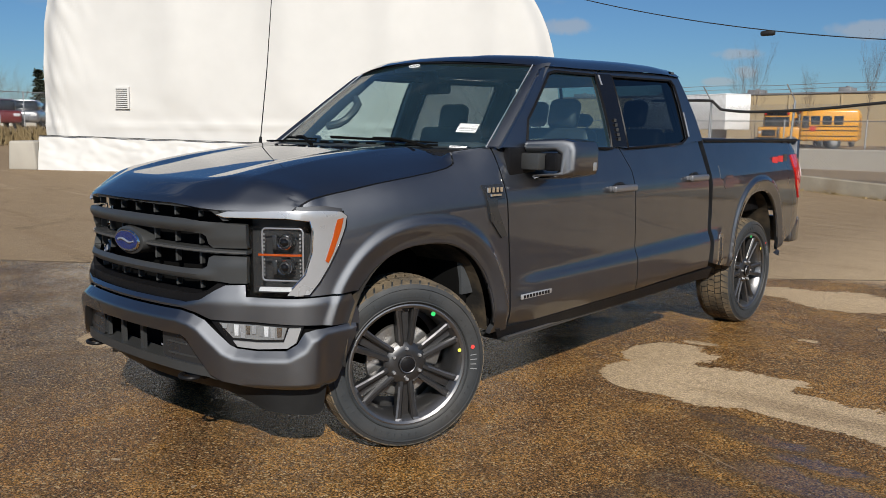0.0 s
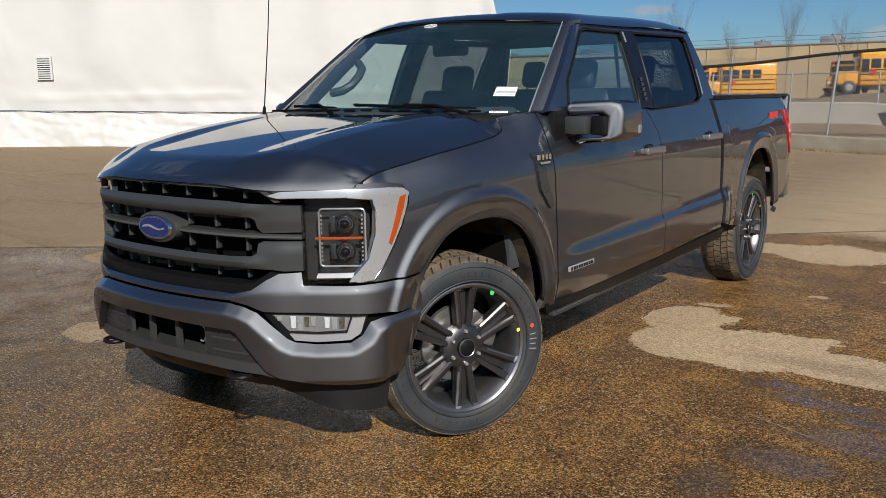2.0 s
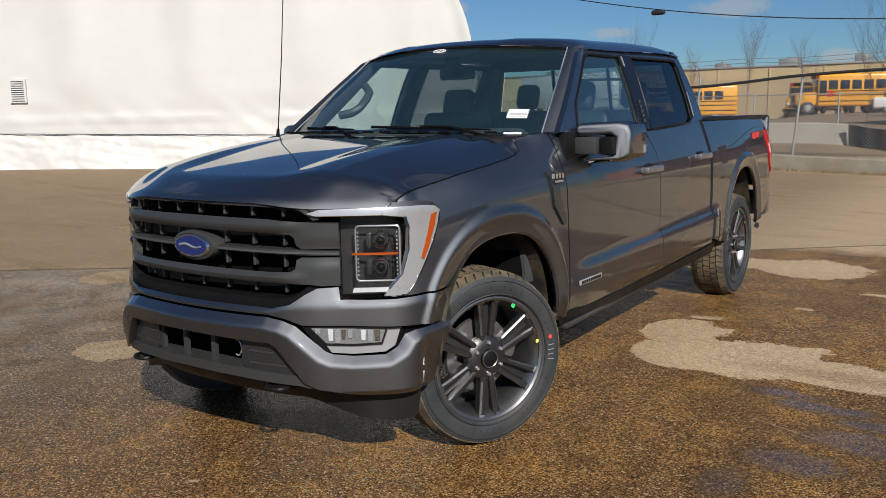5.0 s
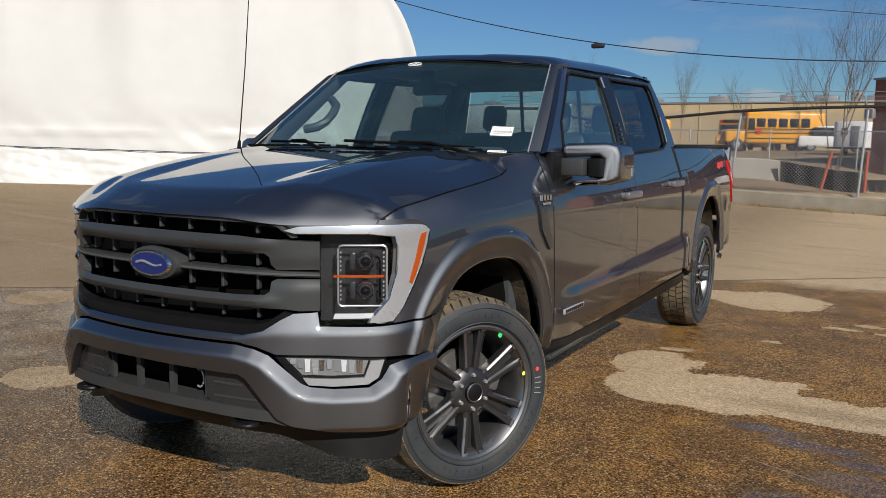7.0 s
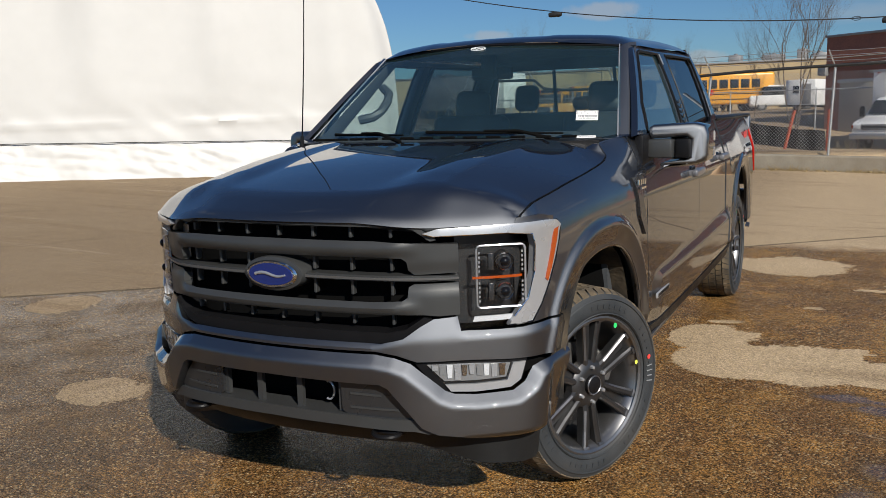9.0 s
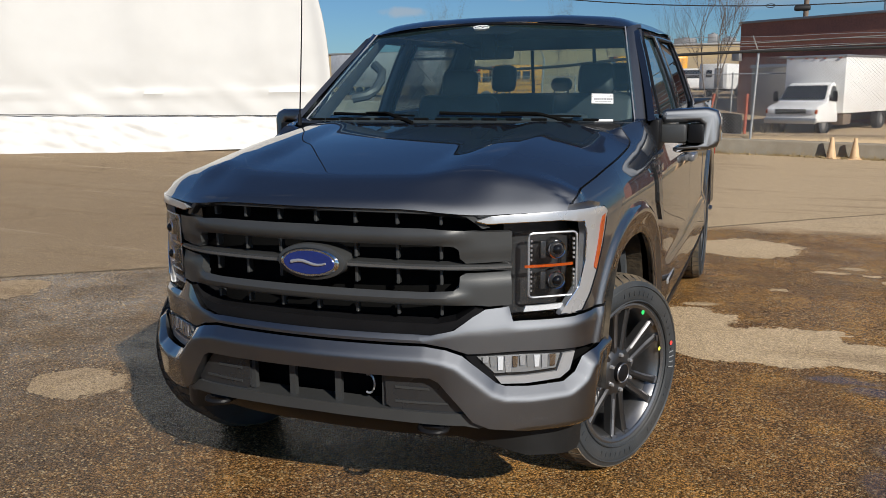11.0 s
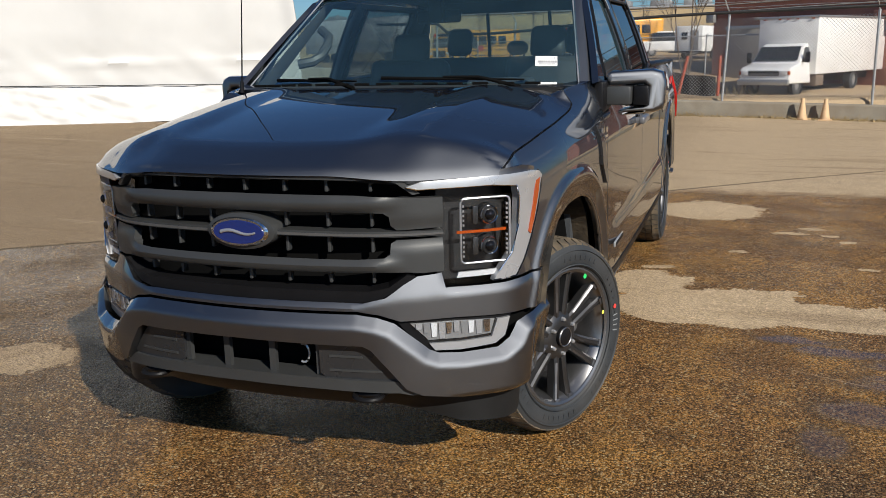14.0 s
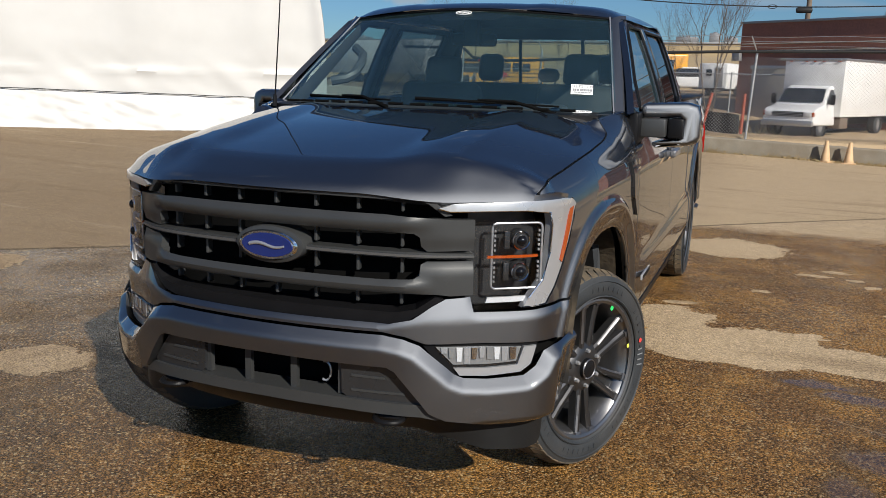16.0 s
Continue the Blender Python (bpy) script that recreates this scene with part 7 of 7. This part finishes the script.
# ---- trees, pole and overhead cable ----
def bare_tree(x, y, height, spread, seed, stems=3):
    rng = random.Random(seed)
    t = thing("bare_tree", "leafless young tree with thin upright branches", "tree", (x, y, ground_z(x, y) - .05), 0, "bare trees")
    twigs = bmesh.new()
    limbs = bmesh.new()

    def stick(bm, a, b, r0, r1, sides):
        d = (b - a).normalized()
        s_ = d.cross(Vector((.3, 1, .2))).normalized()
        u_ = s_.cross(d)
        q = [bm.verts.new(p + (s_ * math.cos(k * math.tau / sides) + u_ * math.sin(k * math.tau / sides)) * r) for p, r in ((a, r0), (b, r1)) for k in range(sides)]
        for k in range(sides):
            j = (k + 1) % sides
            bm.faces.new((q[k], q[j], q[sides + j], q[sides + k]))

    def grow(p, d, length, r, level):
        n = 4
        for i in range(n):
            d = (d + Vector((rng.gauss(0, .12), rng.gauss(0, .12), .10))).normalized()
            q = p + d * length / n
            stick(limbs if level < 2 else twigs, p, q, r, r * .84, 6 if level < 2 else 3)
            p = q
            r *= .84
            if level < 4 and (i > 0 or level > 0):
                for _ in range(2 if level < 3 else 1):
                    if rng.random() < .85:
                        side = Vector((rng.gauss(0, 1), rng.gauss(0, 1), .5)).normalized()
                        grow(p, (d * .75 + side * spread).normalized(), length * rng.uniform(.45, .7), r * .6, level + 1)
    for k in range(stems):
        grow(Vector((rng.gauss(0, .08), rng.gauss(0, .08), 0)), Vector((rng.gauss(0, .14), rng.gauss(0, .14), 1)).normalized(), height * rng.uniform(.55, .75), .022 * height / 4, 0)
    part("trunk", limbs, BARK, t)
    part("crown", twigs, BARK, t, kind="stuff", smooth=False)


bare_tree(-.75, 31.8, 6.6, .50, 4, 3)
bare_tree(-2.3, 33.5, 4.2, .38, 9, 1)
bare_tree(-13.8, 48, 4.6, .36, 12, 1)
bare_tree(-10.4, 47, 4.8, .36, 17, 1)
bare_tree(-7.2, 46, 4.2, .35, 21, 1)
bare_tree(-24.5, 66, 6.5, .5, 23, 2)

pole = part("utility_pole", tube([(2.75, 44.5, -.5), (2.85, 44.5, 8.2)], .15, 10, taper=.8), WOOD, None, "weathered wooden utility pole", category="utility pole")
span = [(-30 + 44 * i / 50, 33.0, 4.5 + .0062 * (-30 + 44 * i / 50 - 3.2) ** 2) for i in range(51)]
cab_ = part("overhead_cable", tube(span, .024, 6), CABLE, None, "black overhead cable with splice boxes", category="cable")
for x, dx in ((-10.65, .0), (2.35, 0)):
    zz = 4.5 + .0062 * (x - 3.2) ** 2
    part("splice_box", lathe([(0, -.30), (.09, -.28), (.11, -.2), (.11, .2), (.09, .28), (0, .30)], 12), CABLE, cab_).matrix_basis = Matrix.Translation((x, 33, zz - .12))
part("cable_loop", tube([(1.2 + .16 * math.cos(t), 33, 4.52 + .07 * math.sin(t)) for t in np.linspace(0, math.tau, 18, endpoint=False)], .014, 5, True), CABLE, cab_)
part("second_cable", tube([(2.8 - 34 * i / 30, 44.5 - .15 * i, 7.35 + .139 * i) for i in range(31)], .016, 5), CABLE, pole, "thin dark overhead power cable")

# ---- far side beyond the fabric building ----
def car(at, turn, mat, label):
    c = thing("parked_car", label, "car", at, turn, "cars parked beyond the lot")
    part("body", box((-.88, -2.2, .28), (.88, 2.2, .88), .16, None, 3), mat, c)
    part("cabin", box((-.72, -1.1, .80), (.72, 1.5, 1.42), .24, None, 3), DARKGLASS, c)
    part("roof", box((-.60, -.6, 1.36), (.60, 1.1, 1.46), .04, None, 2), mat, c)
    for s in (1, -1):
        part("head_lamp", box((s * .65 - .15, -2.22, .60), (s * .65 + .15, -2.12, .74), .02), WHITELENS, c)
        for yy in (-1.35, 1.35):
            round_wheel(c, s * .78, yy, .32, .2)


for k, (x, y, mt, lab) in enumerate(((-43.5, 16.2, CARSILVER, "silver sedan parked beyond a wire fence"), (-41.0, 13.9, CARRED, "dark red car parked beyond a wire fence"), (-37.5, 11.2, WHITEPAINT, "white car parked beyond the lot"), (-49, 19.5, CARSILVER, "silver hatchback parked beyond a wire fence"))):
    car((x, y, ground_z(x, y) - .02), 60 + 12 * k, mt, lab)
bm = bmesh.new()
for k in range(1500):
    a = random.uniform(0, 1)
    x, y = -31 + random.gauss(0, 1.4), 8 + random.gauss(0, 4.5)
    hgt = .55 * math.exp(-((x + 31) / 1.8) ** 2)
    g = ground_z(x, y) + hgt
    l = random.uniform(.1, .4)
    t = random.uniform(0, math.tau)
    bm.faces.new([bm.verts.new((x, y, g - .5)), bm.verts.new((x + .25, y, g - .4)), bm.verts.new((x + l * math.cos(t), y + l * math.sin(t), g + l * .5))])
part("weed_bank", bm, STRAW, None, "bank of dead weeds beyond the lot", kind="stuff", category="weeds", smooth=False)
lf = thing("side_fence", "chain-link fence along the far side", "fence", (-37, 8, ground_z(-37, 8)), 100)
for x in np.arange(-9, 9.1, 3):
    part("post", tube([(x, 0, -.1), (x, 0, 1.9)], .03, 6), GALV, lf)
part("top_rail", tube([(-9, 0, 1.86), (9, 0, 1.86)], .022, 6), GALV, lf)
part("wire_mesh", mesh_wires(-9, 9, .05, 1.85, .12, .004), GALV, lf, smooth=False, kind="stuff")


def conifer(x, y, h, seed):
    rng = random.Random(seed)
    t = thing("conifer", "dark conifer beyond the lot", "tree", (x, y, ground_z(x, y) - .05), 0, "trees beyond the lot")
    part("trunk", tube([(0, 0, 0), (0, 0, h)], .12, 6, taper=.2), BARK, t)
    bm = bmesh.new()
    for k in range(900):
        zz = h * (.12 + .88 * rng.random() ** .8)
        r = (1 - zz / h) * h * .20 * rng.uniform(.4, 1.15) + .05
        a = rng.uniform(0, math.tau)
        c = Vector((r * math.cos(a), r * math.sin(a), zz - r * .2))
        e = Vector((rng.gauss(0, 1), rng.gauss(0, 1), rng.gauss(0, .5))) * .22
        f = Vector((rng.gauss(0, 1), rng.gauss(0, 1), rng.gauss(0, .5))) * .16
        bm.faces.new([bm.verts.new(c), bm.verts.new(c + e), bm.verts.new(c + f)])
    part("needles", bm, PINE, t, kind="stuff", smooth=False)


conifer(-57, 22.6, 3.9, 1)
conifer(-60, 24.6, 4.4, 2)
bare_tree(-56, 18.8, 3.6, .6, 31, 3)
bare_tree(-57, 16.5, 3.3, .6, 33, 3)
bare_tree(-55, 20.2, 3.0, .6, 35, 3)
hs = thing("far_house", "small grey house far beyond the lot", "house", (-90, 33, ground_z(-90, 33) - 2.0), 40)
part("wall", box((-5, -4, 0), (5, 4, 2.8), .05), PALECONCRETE, hs)
bm = bmesh.new()
v = [bm.verts.new(p) for p in ((-5.4, -4.4, 2.75), (5.4, -4.4, 2.75), (5.4, 4.4, 2.75), (-5.4, 4.4, 2.75), (-5.4, 0, 4.6), (5.4, 0, 4.6))]
for f in ((0, 1, 5, 4), (2, 3, 4, 5), (0, 4, 3), (1, 2, 5)):
    bm.faces.new([v[i] for i in f])
part("roof", bm, ROOFGREY, hs, smooth=False)

# ---- unseen blocks added off camera, for dark reflections in the paint and the glass ----
near_row = thing("reflected_row", "unseen row of plain low blocks, added to reflect in the truck", "building", (48, -40, 0), 0)
for k, (ya, yb, hh) in enumerate(((0, 16, 3.0), (16.4, 24, 3.8), (24.4, 44, 2.7), (44.4, 52, 3.4), (52.4, 74, 3.0), (74.4, 90, 3.6))):
    part("wall", box((k % 2 * 1.5, ya, -.5), (12, yb, hh), .05), WOOD if k % 2 else BEIGE, near_row, smooth=False)
    part("roof", box((k % 2 * 1.5 - .2, ya - .1, hh), (12.2, yb + .1, hh + .25), .03), ROOFGREY, near_row, smooth=False)

# fallen leaves
LEAF = material("dry_leaf", (0.50, 0.40, 0.28), 0.8, vary=0.25, scale=40)
for x, y, size, turn in ((.096, -1.017, .024, 20), (.60, -.93, .014, 75)):
    leaf = thing("dry_leaf", "small curled dry leaf lying on damp asphalt", "leaf", (x, y, ground_z(x, y) + .002), turn, "fallen leaves")
    bm = bmesh.new()
    rings = []
    for i in range(9):
        u = i / 8
        w = size * .55 * math.sin(math.pi * min(.97, max(.03, u))) ** .7 * (1 + .2 * math.sin(9 * u))
        lift_z = size * (.35 * (u - .4) ** 2)
        rings.append([bm.verts.new((size * 2 * (u - .5), k * w, lift_z + .28 * abs(k) * w)) for k in (-1, -.5, 0, .5, 1)])
    for a, b in zip(rings, rings[1:]):
        for k in range(4):
            bm.faces.new((a[k], b[k], b[k + 1], a[k + 1]))
    bmesh.ops.solidify(bm, geom=bm.faces[:], thickness=.0008)
    part("blade", bm, LEAF, leaf)
